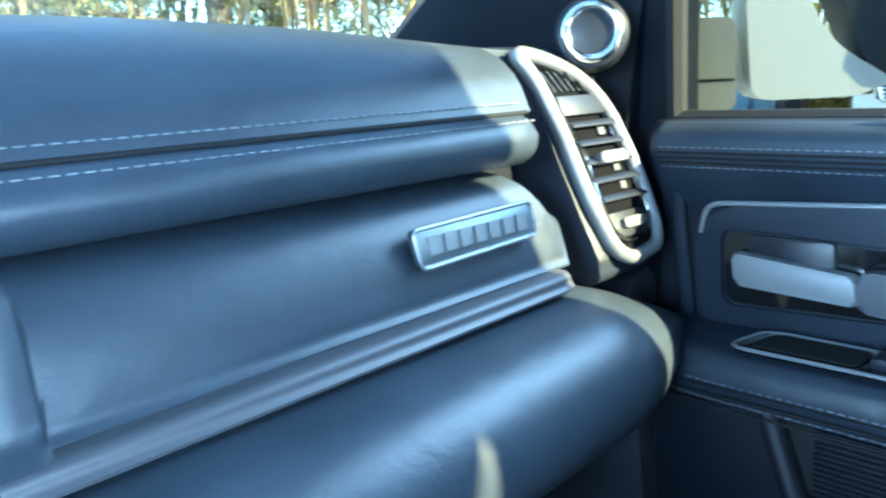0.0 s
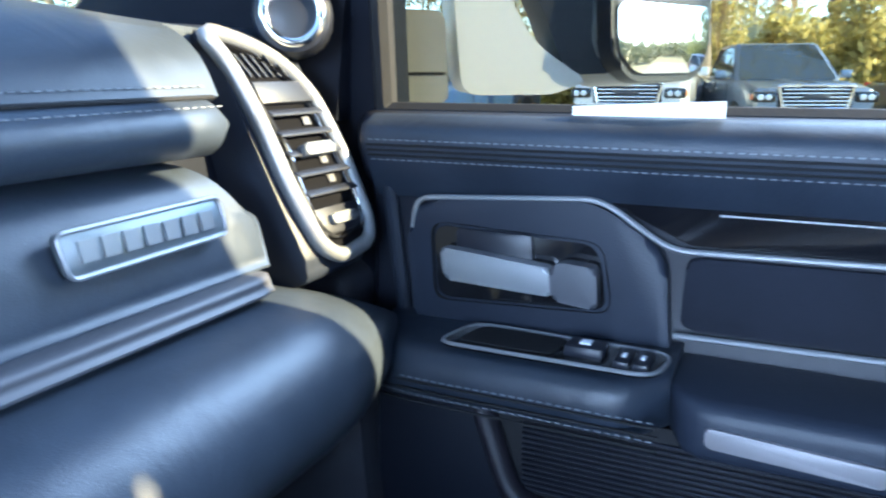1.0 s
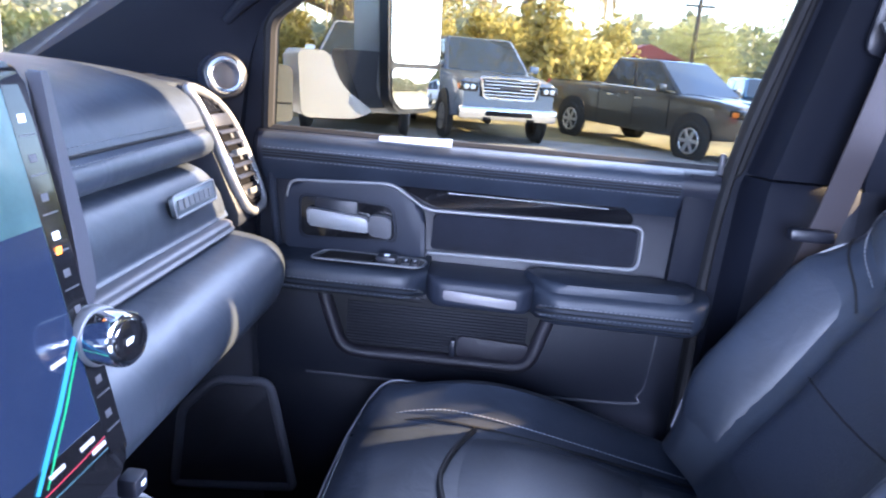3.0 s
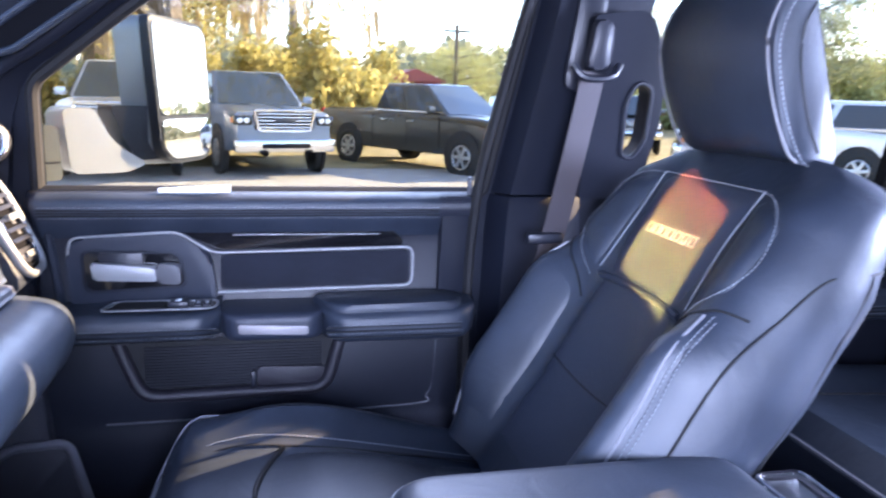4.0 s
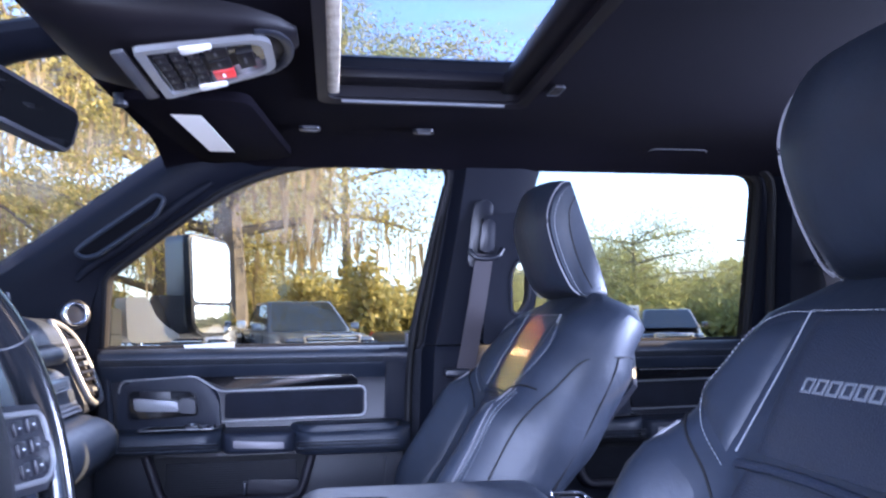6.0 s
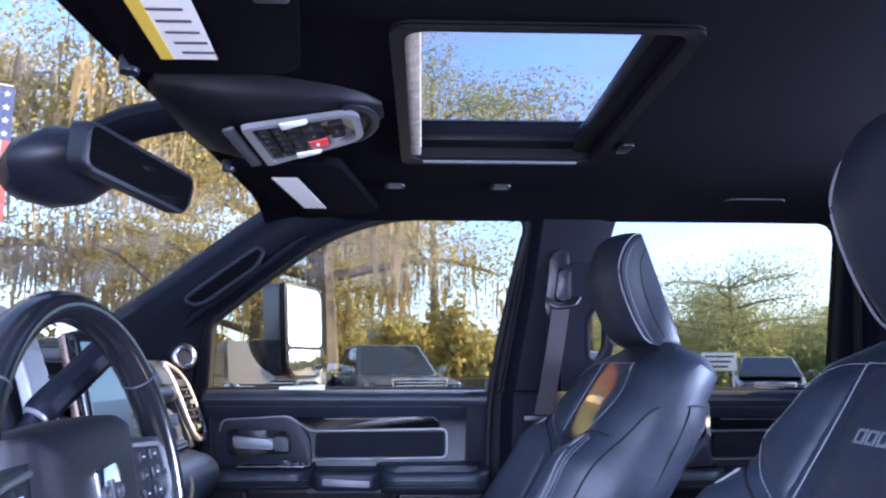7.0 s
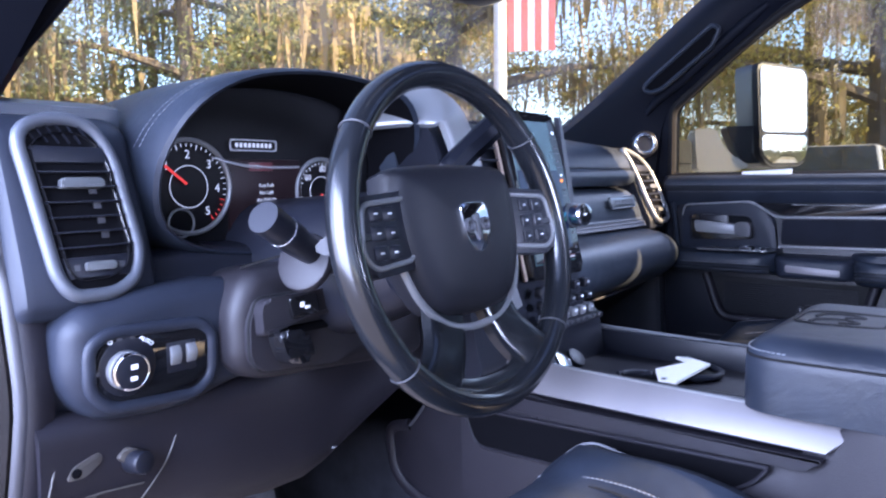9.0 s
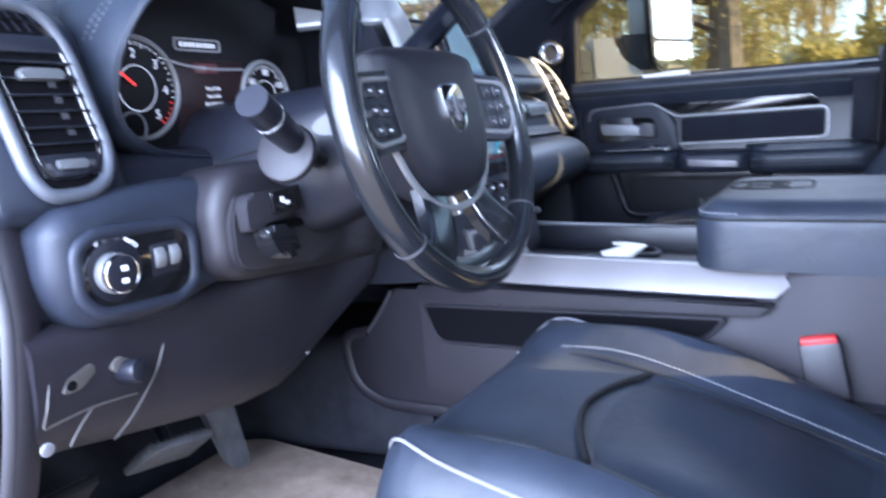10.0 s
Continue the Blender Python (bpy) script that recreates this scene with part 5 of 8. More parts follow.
kb = part("volume_knob", disc(KB, KA, 0.0195, 0.036, 32, 0.003), CHROME, dash, "bright chrome volume knob")
part("knob_collar", disc(KB, KA, 0.0215, 0.014, 32, 0.003), SILVER, kb)
part("knob_face", disc(KB + KA * 0.0355, KA, 0.0145, 0.002, 28), GLOSSBLACK, kb)
part("knob_mark", box(KB + KA * 0.0378, (0.012, 0.0008, 0.004), 0), INK, kb)
fin = rpoly([V(0.064, 0.318, 1.606), V(0.070, 0.317, 1.606), V(0.082, 0.312, 1.545), V(0.092, 0.306, 1.490), V(0.090, 0.300, 1.455), V(0.078, 0.297, 1.440), V(0.068, 0.297, 1.445), V(0.068, 0.304, 1.500)], [0.002, 0.002, 0.02, 0.02, 0.012, 0.008, 0.006, 0.02])
part("knob_bracket", slab(fin, (0.002, 0.012, 0.0), 0.003), mat("bracket_grey", (0.045, 0.047, 0.058), 0.38, 0.2, grain=900, bump=0.08, spots=0.2), dash, "tapered grey trim beside the screen")
# rows of switches under the screen
for r, (z, n, h, material) in enumerate(((1.312, 5, 0.016, PLASTIC), (1.290, 6, 0.012, PLASTIC), (1.268, 6, 0.015, SILVER))):
    for k in range(n):
        x = -0.085 + 0.145 * k / (n - 1)
        part("toggle", box((x, 0.262 - 0.004 * r, z), (0.019, 0.016, h), 0.003), material, stack)
        part("toggle_mark", box((x, 0.2535 - 0.004 * r, z + 0.002), (0.006, 0.0012, 0.003), 0), INK, stack)
part("red_toggle", box((-0.02, 0.2525, 1.315), (0.010, 0.002, 0.006), 0), RED, stack)
part("toggle_lip", box((-0.012, 0.250, 1.254), (0.19, 0.03, 0.010), 0.004), PLASTIC, stack)
for k in range(9):
    part("lip_tooth", box((-0.085 + k * 0.0185, 0.236, 1.257), (0.010, 0.008, 0.006), 0.001), GREYTRIM, stack)
# silver pillars and centre vents
ar = [(-0.300, 0.46, 1.606), (-0.250, 0.395, 1.610), (-0.212, 0.356, 1.600), (-0.200, 0.338, 1.56), (-0.192, 0.316, 1.48), (-0.182, 0.292, 1.38), (-0.166, 0.268, 1.29)]
part("silver_arch", sweep(cr(ar, 6), 0.036, 0.008, sides=16, up=(0.10, -0.95, 0.30), square=True), SILVER, dash, "broad satin silver arch")
part("arch_pad", strip_loft([(0.55, 1.600), (0.48, 1.600), (0.448, 1.590), (0.432, 1.55), (0.422, 1.50), (0.415, 1.42), (0.49, 1.40)], -0.250, -0.190, 10, 0.02), DASHPAD, dash, "stitched pad beside the arch")
part("arch_stitching", stitches([V(-0.248, 0.4205, 1.510), V(-0.20, 0.4205, 1.510)]), GREYTRIM, dash)
part("silver_arch", sweep(cr([(0.108, 0.43, 1.588), (0.104, 0.385, 1.575), (0.098, 0.345, 1.48), (0.092, 0.315, 1.38)], 6), 0.012, 0.010, sides=10, up=(0, -0.8, 0.3)), GREYTRIM, dash, "slim grey arch")
for k in range(10):
    z = 1.575 - k * 0.020
    part("centre_louvre", box((-0.132, 0.345 - 0.0048 * k, z + 0.012), (0.075, 0.018, 0.0030), 0.001), PLASTIC, stack)

# ---- steering column and wheel ----
col = thing("steering_column", "dark plastic steering column shroud with stalks", "steering column", (-0.43, 0.35, 1.35))
COLGREY = mat("column_plastic", (0.014, 0.013, 0.016), 0.45, spec=0.28, grain=500, bump=0.25, spots=0.3, spot_scale=8, cells=True)
AXIS = V(0, -0.975, 0.22).normalized()
WC = V(-0.432, 0.146, 1.433)
HS = 1.18
rings = []
for s, rx, rz in ((0.0, 0.060, 0.058), (0.03, 0.072, 0.072), (0.10, 0.082, 0.085), (0.18, 0.092, 0.098), (0.28, 0.10, 0.115)):
    c = WC - AXIS * (0.055 + s)
    U, W2 = V(1, 0, 0), AXIS.cross(V(1, 0, 0)).normalized()
    rings.append([c + U * (rx * math.copysign(abs(math.cos(a)) ** 0.7, math.cos(a))) + W2 * (rz * math.copysign(abs(math.sin(a)) ** 0.7, math.sin(a))) for a in (2 * math.pi * k / 28 for k in range(28))])
part("shroud", done(loft(rings)), PLASTIC, col)
part("knee_shroud", pillow(rpoly([V(-0.622, 0.41, 1.350), V(-0.600, 0.41, 1.392), V(-0.30, 0.41, 1.405), V(-0.29, 0.41, 1.235), V(-0.585, 0.41, 1.258), V(-0.622, 0.41, 1.280)], [0.02, 0.03, 0.03, 0.03, 0.03, 0.02]), (0, -0.080, 0.006), 0.022), COLGREY, col, "grey-brown panel round the column")
plo = rpoly([V(-0.609, 0.334, 1.336), V(-0.598, 0.334, 1.364), V(-0.468, 0.334, 1.366), V(-0.425, 0.334, 1.322), V(-0.412, 0.334, 1.287), V(-0.482, 0.334, 1.268), V(-0.598, 0.334, 1.279), V(-0.609, 0.334, 1.298)], 0.010)
pl_ = part("switch_plate", slab(plo, (0, -0.014, 0), 0.004, 3), COLGREY, col, "recessed switch plate")
part("plate_groove", sweep([p + V(0, -0.010, 0) for p in plo], 0.0022, closed=True, up=(0, 1, 0), sides=6), RUBBER, pl_)
part("switch_block", slab(rpoly([V(-0.604, 0.322, 1.350), V(-0.598, 0.322, 1.363), V(-0.505, 0.322, 1.365), V(-0.498, 0.322, 1.335), V(-0.555, 0.322, 1.330), V(-0.602, 0.322, 1.320)], 0.007), (0, -0.018, 0.003), 0.005, 3), COLGREY, pl_)
pb_ = part("pedal_button", slab(rpoly([V(-0.569, 0.306, 1.362), V(-0.529, 0.306, 1.364), V(-0.524, 0.306, 1.339), V(-0.564, 0.306, 1.337)], 0.004), (0, -0.007, 0.002), 0.002), GLOSSBLACK, col, "square switch with a white pedal mark")
part("button_mark", box((-0.551, 0.2985, 1.354), (0.006, 0.001, 0.006), 0.001), INK, pb_)
part("button_mark", box((-0.543, 0.2985, 1.350), (0.008, 0.001, 0.004), 0.001), INK, pb_)
part("brake_slot", box((-0.535, 0.319, 1.321), (0.082, 0.006, 0.011), 0.003), SHADEBLACK, pl_)
part("brake_release", slab(rpoly([V(-0.592, 0.312, 1.326), V(-0.556, 0.312, 1.324), V(-0.550, 0.306, 1.300), V(-0.556, 0.300, 1.288), V(-0.583, 0.300, 1.288), V(-0.592, 0.306, 1.304)], 0.008), (0, -0.026, 0.004), 0.008, 3), GLOSSBLACK, col, "black parking brake release lever")
part("shroud_split", sweep(cr([(-0.597, 0.352, 1.398), (-0.56, 0.335, 1.408), (-0.52, 0.30, 1.418), (-0.50, 0.26, 1.428)], 6), 0.0018, sides=5), RUBBER, col)
stalk = part("indicator_stalk", sweep(cr([(-0.515, 0.270, 1.395), (-0.565, 0.262, 1.418), (-0.605, 0.252, 1.440), (-0.645, 0.242, 1.462)], 5), 0.0135, sides=24, taper=lambda q: 0.75 + 0.55 * min(1, q * 1.6)), PLASTIC, col, "thick black indicator stalk")
part("stalk_ring", torus((-0.615, 0.2495, 1.4455), (-0.9, -0.2, 0.5), 0.0172, 0.0006, 24, 5), INK, stalk)
part("stalk_boot", disc((-0.562, 0.272, 1.404), (-0.85, -0.25, 0.35), 0.034, 0.014, 24, 0.005), COLGREY, col)
shf = part("gear_lever", sweep(cr([(-0.385, 0.275, 1.44), (-0.350, 0.275, 1.475), (-0.312, 0.258, 1.518), (-0.285, 0.240, 1.548), (-0.252, 0.222, 1.582)], 5), 0.015, taper=lambda q: 0.62 if q < 0.42 else 1.2), PILLAR, col, "column gear lever")
part("lever_collar", torus((-0.322, 0.263, 1.507), (0.55, -0.3, 0.7), 0.0125, 0.003, 20, 6), SILVER, shf)
part("ignition", disc((-0.345, 0.318, 1.335), (0, -1, 0.2), 0.016, 0.012, 20, 0.002), CHROME, col)

wheel = thing("steering_wheel", "black leather steering wheel with satin silver spokes", "steering wheel", WC)
U, W2 = V(1, 0, 0), V(1, 0, 0).cross(AXIS).normalized() * -1
W2 = W2 if W2.z > 0 else -W2


def wp(a, r, d=0.0):
    a = radians(a)
    return WC + U * (math.cos(a) * r) + W2 * (math.sin(a) * r) + AXIS * d


def arc(a0, a1, r=0.190, d=0.0, n=24):
    return [wp(a0 + (a1 - a0) * k / n, r, d) for k in range(n + 1)]


RIMLEATHER = mat("rim_leather", (0.008, 0.009, 0.011), 0.20, grain=600, bump=0.035, spec=0.4, coat=0.2, spots=0.35, spot_scale=18, cells=True)
for a0, a1, nm, material in ((38, 142, "rim_top", RIMLEATHER), (142, 222, "rim_left", RIMLEATHER), (222, 318, "rim_bottom", RIMLEATHER), (-42, 38, "rim_right", RIMLEATHER)):
    part(nm, sweep(arc(a0 + 0.4, a1 - 0.4, n=20), 0.0155, 0.0185, sides=14, up=AXIS), material, wheel)
for a in (38, 142, 222, 318):
    part("rim_seam", sweep([wp(a, 0.190) + (U * math.cos(radians(a)) + W2 * math.sin(radians(a))) * (0.0158 * math.cos(t)) + AXIS * (0.0188 * math.sin(t)) for t in (2 * math.pi * k / 20 for k in range(20))], 0.0009, closed=True, up=U * -math.sin(radians(a)) + W2 * math.cos(radians(a)), sides=5), GREYTRIM, wheel)
st = bmesh.new()
for a0, a1 in ((-40, 36), (144, 220)):
    stitches(arc(a0, a1, 0.1755, 0.004), 0.004, 0.003, bm=st)
part("rim_stitching", st, GREYTRIM, wheel)
hub_o = [(-0.086, 0.050), (-0.066, 0.068), (0.066, 0.068), (0.086, 0.050), (0.085, -0.006), (0.066, -0.050), (0.038, -0.070), (-0.038, -0.070), (-0.066, -0.050), (-0.085, -0.006)]


def hp(u, v, d):
    return WC + U * (u * HS) + W2 * (v * HS) + AXIS * d


rings = []
for k, d in ((1.02, -0.045), (1.05, -0.022), (1.02, -0.006), (0.93, 0.004), (0.70, 0.011), (0.30, 0.014)):
    rings.append([hp(p.x * k, p.y * k, d) for p in cr([V(a, b, 0) for a, b in hub_o], 4, True)])
part("airbag_cover", done(loft(rings)), mat("airbag_plastic", (0.009, 0.0095, 0.013), 0.48, spec=0.22, grain=420, bump=0.2, spots=0.25, spot_scale=8, cells=True), wheel, "padded black airbag cover")
em = part("emblem", slab(rpoly([hp(-0.021, 0.030, 0.0125), hp(0.021, 0.030, 0.0125), hp(0.019, -0.004, 0.0135), hp(0.008, -0.018, 0.0135), hp(-0.008, -0.018, 0.0135), hp(-0.019, -0.004, 0.0135)], 0.008), AXIS * 0.004, 0.002), CHROME, wheel, "plain chrome shield emblem")
part("emblem_bar", box((0, 0, 0), (0.007, 0.030, 0.003), 0.001, m=Matrix.Translation(hp(0, 0.006, 0.0185)) @ Matrix((U, W2, AXIS)).transposed().to_4x4()), GREYTRIM, em)
for sx in (-1, 1):
    part("emblem_curl", torus(hp(sx * 0.012, 0.008, 0.018), AXIS, 0.0065, 0.0022, 20, 6), GREYTRIM, em)
part("airbag_mark", bars(hp(0.0, -0.042, 0.0085), U, W2, 5, 0.0025, 0.003, 0.001, 0.0004), GREYTRIM, wheel)
part("back_cover", disc(WC - AXIS * 0.075, AXIS, 0.082, 0.05, 32, 0.01), PLASTIC, wheel)
for sx in (-1, 1):
    sp_o = rpoly([hp(sx * 0.070, 0.048, -0.020), hp(sx * 0.152, 0.040, -0.008), hp(sx * 0.158, -0.012, -0.008), hp(sx * 0.140, -0.030, -0.010), hp(sx * 0.070, -0.024, -0.020)], 0.014)
    sk = part("spoke", slab(sp_o, AXIS * 0.016, 0.005, 3), PLASTIC, wheel, "side spoke with a switch pad")
    tr = rpoly([hp(sx * 0.076, 0.040, -0.0035), hp(sx * 0.142, 0.034, 0.0072), hp(sx * 0.150, -0.008, 0.0072), hp(sx * 0.136, -0.022, 0.0055), hp(sx * 0.078, -0.016, -0.0035)], 0.012)
    part("spoke_trim", sweep(tr, 0.0030, 0.0030, closed=True, up=AXIS, sides=8), SILVER, sk, "satin silver outline")
    part("spoke_arm", sweep([hp(sx * 0.095, 0.008, -0.034), hp(sx * 0.156, 0.006, -0.016)], 0.011, 0.028, up=AXIS, sides=12), PLASTIC, sk)
    for i in range(2):
        for j in range(3):
            part("switch_key", box((0, 0, 0), (0.020, 0.015, 0.005), 0.002, m=Matrix.Translation(hp(sx * (0.106 + 0.020 * i), 0.026 - 0.017 * j, 0.0005 + 0.0033 * i)) @ Matrix((U, W2, AXIS)).transposed().to_4x4()), PLASTIC, sk)
            part("key_mark", box((0, 0, 0), (0.005, 0.0014, 0.0006), 0, m=Matrix.Translation(hp(sx * (0.106 + 0.020 * i), 0.026 - 0.017 * j, 0.0033 + 0.0033 * i)) @ Matrix((U, W2, AXIS)).transposed().to_4x4()), INK, sk)
    low = [hp(sx * 0.036, -0.055, -0.022), hp(sx * 0.048, -0.095, -0.014), hp(sx * 0.066, -0.120, -0.006), hp(sx * 0.086, -0.136, -0.002)]
    part("lower_spoke", sweep(cr(low, 5), 0.029, 0.010, up=AXIS, sides=12, square=True), RIMLEATHER, wheel, "leather lower spoke")
part("chin_trim", sweep(cr([hp(-0.092, -0.016, -0.012), hp(-0.076, -0.054, -0.010), hp(-0.044, -0.080, -0.010), hp(0, -0.088, -0.010), hp(0.044, -0.080, -0.010), hp(0.076, -0.054, -0.010), hp(0.092, -0.016, -0.012)], 5), 0.0045, 0.004, up=AXIS), SILVER, wheel, "satin silver chin trim")
part("lower_web", sweep(cr([hp(-0.075, -0.136, -0.006), hp(-0.03, -0.150, -0.006), hp(0.03, -0.150, -0.006), hp(0.075, -0.136, -0.006)], 5), 0.019, 0.010, up=AXIS), RIMLEATHER, wheel)


# ---- seats ----
def smooth(a, b, x):
    t = min(1, max(0, (x - a) / (b - a)))
    return t * t * (3 - 2 * t)


def lerps(tab, v):
    for (a, x), (b, y) in zip(tab, tab[1:]):
        if v <= b:
            return x + (y - x) * smooth(a, b, v)
    return tab[-1][1]


def front_seat(cx, label, back=0.0, drop=0.0, ext=0.0, tilt=0.0):
    t = thing("front_seat", label, "car seat", (cx, -0.2, 0.80), "front bucket seats")
    shift = V(0, back, 0)
    base, up, nrm = V(cx, -0.295, 1.115), V(0, -0.50, 0.866).normalized(), V(0, 0.866, 0.50).normalized()
    HB = 0.585
    wt = [(0, 0.225), (0.2, 0.258), (0.5, 0.258), (0.72, 0.248), (0.88, 0.238), (0.96, 0.222), (1, 0.18)]
    bt = [(0, 0.045), (0.25, 0.085), (0.5, 0.076), (0.66, 0.034), (0.85, 0.018), (1, 0.0)]
    tt = [(0, 0.04), (0.3, 0.075), (0.6, 0.120), (0.8, 0.122), (0.93, 0.085), (1, 0.05)]
    curve = [(0, 0.02), (0.3, 0.0), (0.6, 0.004), (0.85, 0.0), (1, -0.03)]

    def S(u, v, d=0.0):
        """The seat back's front: u across from -1 to 1, v up from 0 to 1, d proud."""
        a = abs(u)
        dep = lerps(bt, v) * smooth(0.42, 0.80, a) - (lerps(bt, v) + 0.05) * a ** 9 + lerps(curve, v)
        return base + V(u * lerps(wt, v), 0, 0) + up * (HB * v) + nrm * (dep + d)

    def B(u, v):
        a = abs(u)
        return base + V(u * lerps(wt, v), 0, 0) + up * (HB * v) + nrm * (-lerps(tt, v) * (1 - a ** 4) ** 0.5 + lerps(curve, v) - 0.05)

    us = [-1, -0.97, -0.92, -0.86, -0.8, -0.72, -0.64, -0.56, -0.48, -0.42, -0.3, -0.15, 0, 0.15, 0.3, 0.42, 0.48, 0.56, 0.64, 0.72, 0.8, 0.86, 0.92, 0.97, 1]
    rings = [[S(u, v) for u in us] + [B(u, v) for u in (0.98, 0.96, 0.92, 0.85, 0.6, 0.3, 0, -0.3, -0.6, -0.85, -0.92, -0.96, -0.98)] for v in [k / 26 for k in range(27)]]
    part("backrest", done(loft(rings)), LEATHER, t)

    def patch(edge, v0, v1, d, n=14, m=12):
        """A padded inset on the back between the side edges u = +-edge(v)."""
        rings = []
        for k in range(n + 1):
            v = v0 + (v1 - v0) * k / n
            e = edge(v)
            rise = d * min(1, 3 * min(k, n - k) / n + 0.15)
            row = [S(e * (-1 + 2 * j / m), v, rise * (1 if 0 < j < m else 0.0) - (0.004 if j in (0, m) else 0)) for j in range(m + 1)]
            rings.append(row + [S(e * (1 - 2 * j / m), v, -0.006) for j in range(m + 1)])
        return done(loft(rings))

    part("back_insert", patch(lambda v: 0.46 - 0.05 * v, 0.10, 0.575, 0.007), PERF, t, "perforated centre insert")
    part("top_insert", patch(lambda v: 0.42 + 0.24 * (v - 0.6), 0.61, 0.885, 0.006), PERF, t, "upper centre insert")
    def pad(sgn, ua, ub, va, vb, d, nm):
        """A raised leather panel on one wing: u from ua to ub, v between the sloping edges va(u) and vb(u)."""
        n, m, rings = 10, 10, []
        for i in range(n + 1):
            u = ua + (ub - ua) * i / n
            row, low = [], []
            for j in range(m + 1):
                v = va(u) + (vb(u) - va(u)) * j / m
                edge = i in (0, n) or j in (0, m)
                row.append(S(sgn * u, v, -0.003 if edge else d * (0.7 if i in (1, n - 1) or j in (1, m - 1) else 1)))
                low.append(S(sgn * u, v, -0.006))
            rings.append(row + low[::-1])
        part(nm, done(loft(rings)), LEATHER, t)

    for sgn in (-1, 1):
        pad(sgn, 0.50, 0.855, lambda u: 0.08, lambda u: 0.505 + 0.29 * (u - 0.47), 0.007, "bolster_panel")
        pad(sgn, 0.50, 0.80, lambda u: 0.565 + 0.33 * (u - 0.47), lambda u: 0.885 - 0.30 * (u - 0.47) ** 2 * 2, 0.006, "shoulder_panel")
    part("insert_seam", sweep([S(u, 0.335 + 0.05 * u * u, 0.007) for u in (-0.4, -0.2, 0, 0.2, 0.4)], 0.0014, sides=6), RUBBER, t)
    part("roll_seam", sweep([S(u, 0.592 - 0.05 * u * u, 0.001) for u in (-0.44, -0.22, 0, 0.22, 0.44)], 0.006, 0.005, sides=8), PERF, t)
    for k in range(7):
        u = -0.225 + 0.075 * k
        a, b = S(u - 0.03, 0.727, 0.0065), S(u + 0.03, 0.727, 0.0065)
        c, d = S(u + 0.03, 0.755, 0.0065), S(u - 0.03, 0.755, 0.0065)
        letter = bmesh.new()
        ring_slab([a, b, c, d], [p.lerp((a + b + c + d) / 4, 0.35) for p in (a, b, c, d)], nrm * 0.001, bm=letter)
        part("embroidered_block", letter, DASHTHREAD, t, "pale embroidered plain block")
    for s in (-1, 1):
        wing = [S(s * u, v, 0.003) for u, v in ((0.47, 0.890), (0.62, 0.878), (0.76, 0.835), (0.815, 0.76), (0.80, 0.69), (0.64, 0.618), (0.50, 0.570))]
        part("wing_stitching", stitches([p + nrm * 0.001 for p in cr(wing, 8)], 0.004, 0.002, 0.0007), STITCH, t)
        wing2 = [S(s * u, v, 0.002) for u, v in ((0.90, 0.640), (0.80, 0.628), (0.66, 0.590), (0.54, 0.545), (0.47, 0.505))]
        part("shoulder_seam", sweep(cr(wing2, 8), 0.0016, sides=6), RUBBER, t)
        pip = [S(s * u, v, 0.002) for u, v in ((0.76, 0.05), (0.82, 0.15), (0.84, 0.27), (0.83, 0.40), (0.815, 0.52), (0.78, 0.61))]
        part("piping", sweep(cr(pip, 8), 0.0018, sides=6), PIPING, t, "pale piping along the bolster")
        part("bolster_stitching", stitches([p + nrm * 0.0015 for p in cr([S(s * u, v, 0.001) for u, v in ((0.80, 0.05), (0.86, 0.15), (0.875, 0.27), (0.868, 0.40), (0.856, 0.52), (0.835, 0.61))], 8)], 0.004, 0.002, 0.0007), STITCH, t)
        part("bolster_stitching", stitches([p + nrm * 0.0015 for p in cr([S(s * u, v, 0.001) for u, v in ((0.785, 0.05), (0.845, 0.15), (0.862, 0.27), (0.853, 0.40), (0.84, 0.52), (0.815, 0.61))], 8)], 0.004, 0.002, 0.0007), STITCH, t)
        part("side_seam", sweep(cr([S(s * u, v, 0.0006) for u, v in ((0.93, 0.10), (0.93, 0.32), (0.93, 0.53), (0.95, 0.67), (0.98, 0.775))] + [B(s * 0.97, 0.835), B(s * 0.92, 0.852), B(s * 0.85, 0.86)], 8), 0.0017, sides=6), RUBBER, t)
        part("side_seam", sweep(cr([B(s * 0.97, 0.832), B(s * 0.965, 0.79), B(s * 0.955, 0.64), B(s * 0.955, 0.47), B(s * 0.96, 0.30), B(s * 0.96, 0.10)], 8), 0.0017, sides=6), RUBBER, t)
        part("top_piping", sweep(cr([S(s * 0.47, 0.60, 0.003), S(s * 0.455, 0.75, 0.005), S(s * 0.49, 0.89, 0.005)], 8), 0.0010, sides=6), STITCH, t)
    part("top_seam", stitches([S(-0.49 + 0.98 * k / 14, 0.893, 0.0045) for k in range(15)], 0.004, 0.002, 0.0008), STITCH, t)
    part("back_shell", slab([B(u, v) - nrm * 0.002 for u, v in ((-0.75, 0.05), (0.75, 0.05), (0.75, 0.80), (0.5, 0.9), (-0.5, 0.9), (-0.75, 0.80))], -nrm * 0.012, 0.006), PLASTIC, t)
    # cushion
    zt = [(0, 1.120 - drop), (0.12, 1.152 - drop), (0.3, 1.156 - drop), (1, 1.105 - drop)]
    cb = [(0, 0.006), (0.10, 0.036), (0.4, 0.052), (0.8, 0.035), (1, 0.02)]
    wc = [(0, 0.232), (0.10, 0.256), (0.6, 0.264), (1, 0.235)]

    def C(u, v, d=0.0):
        a = abs(u)
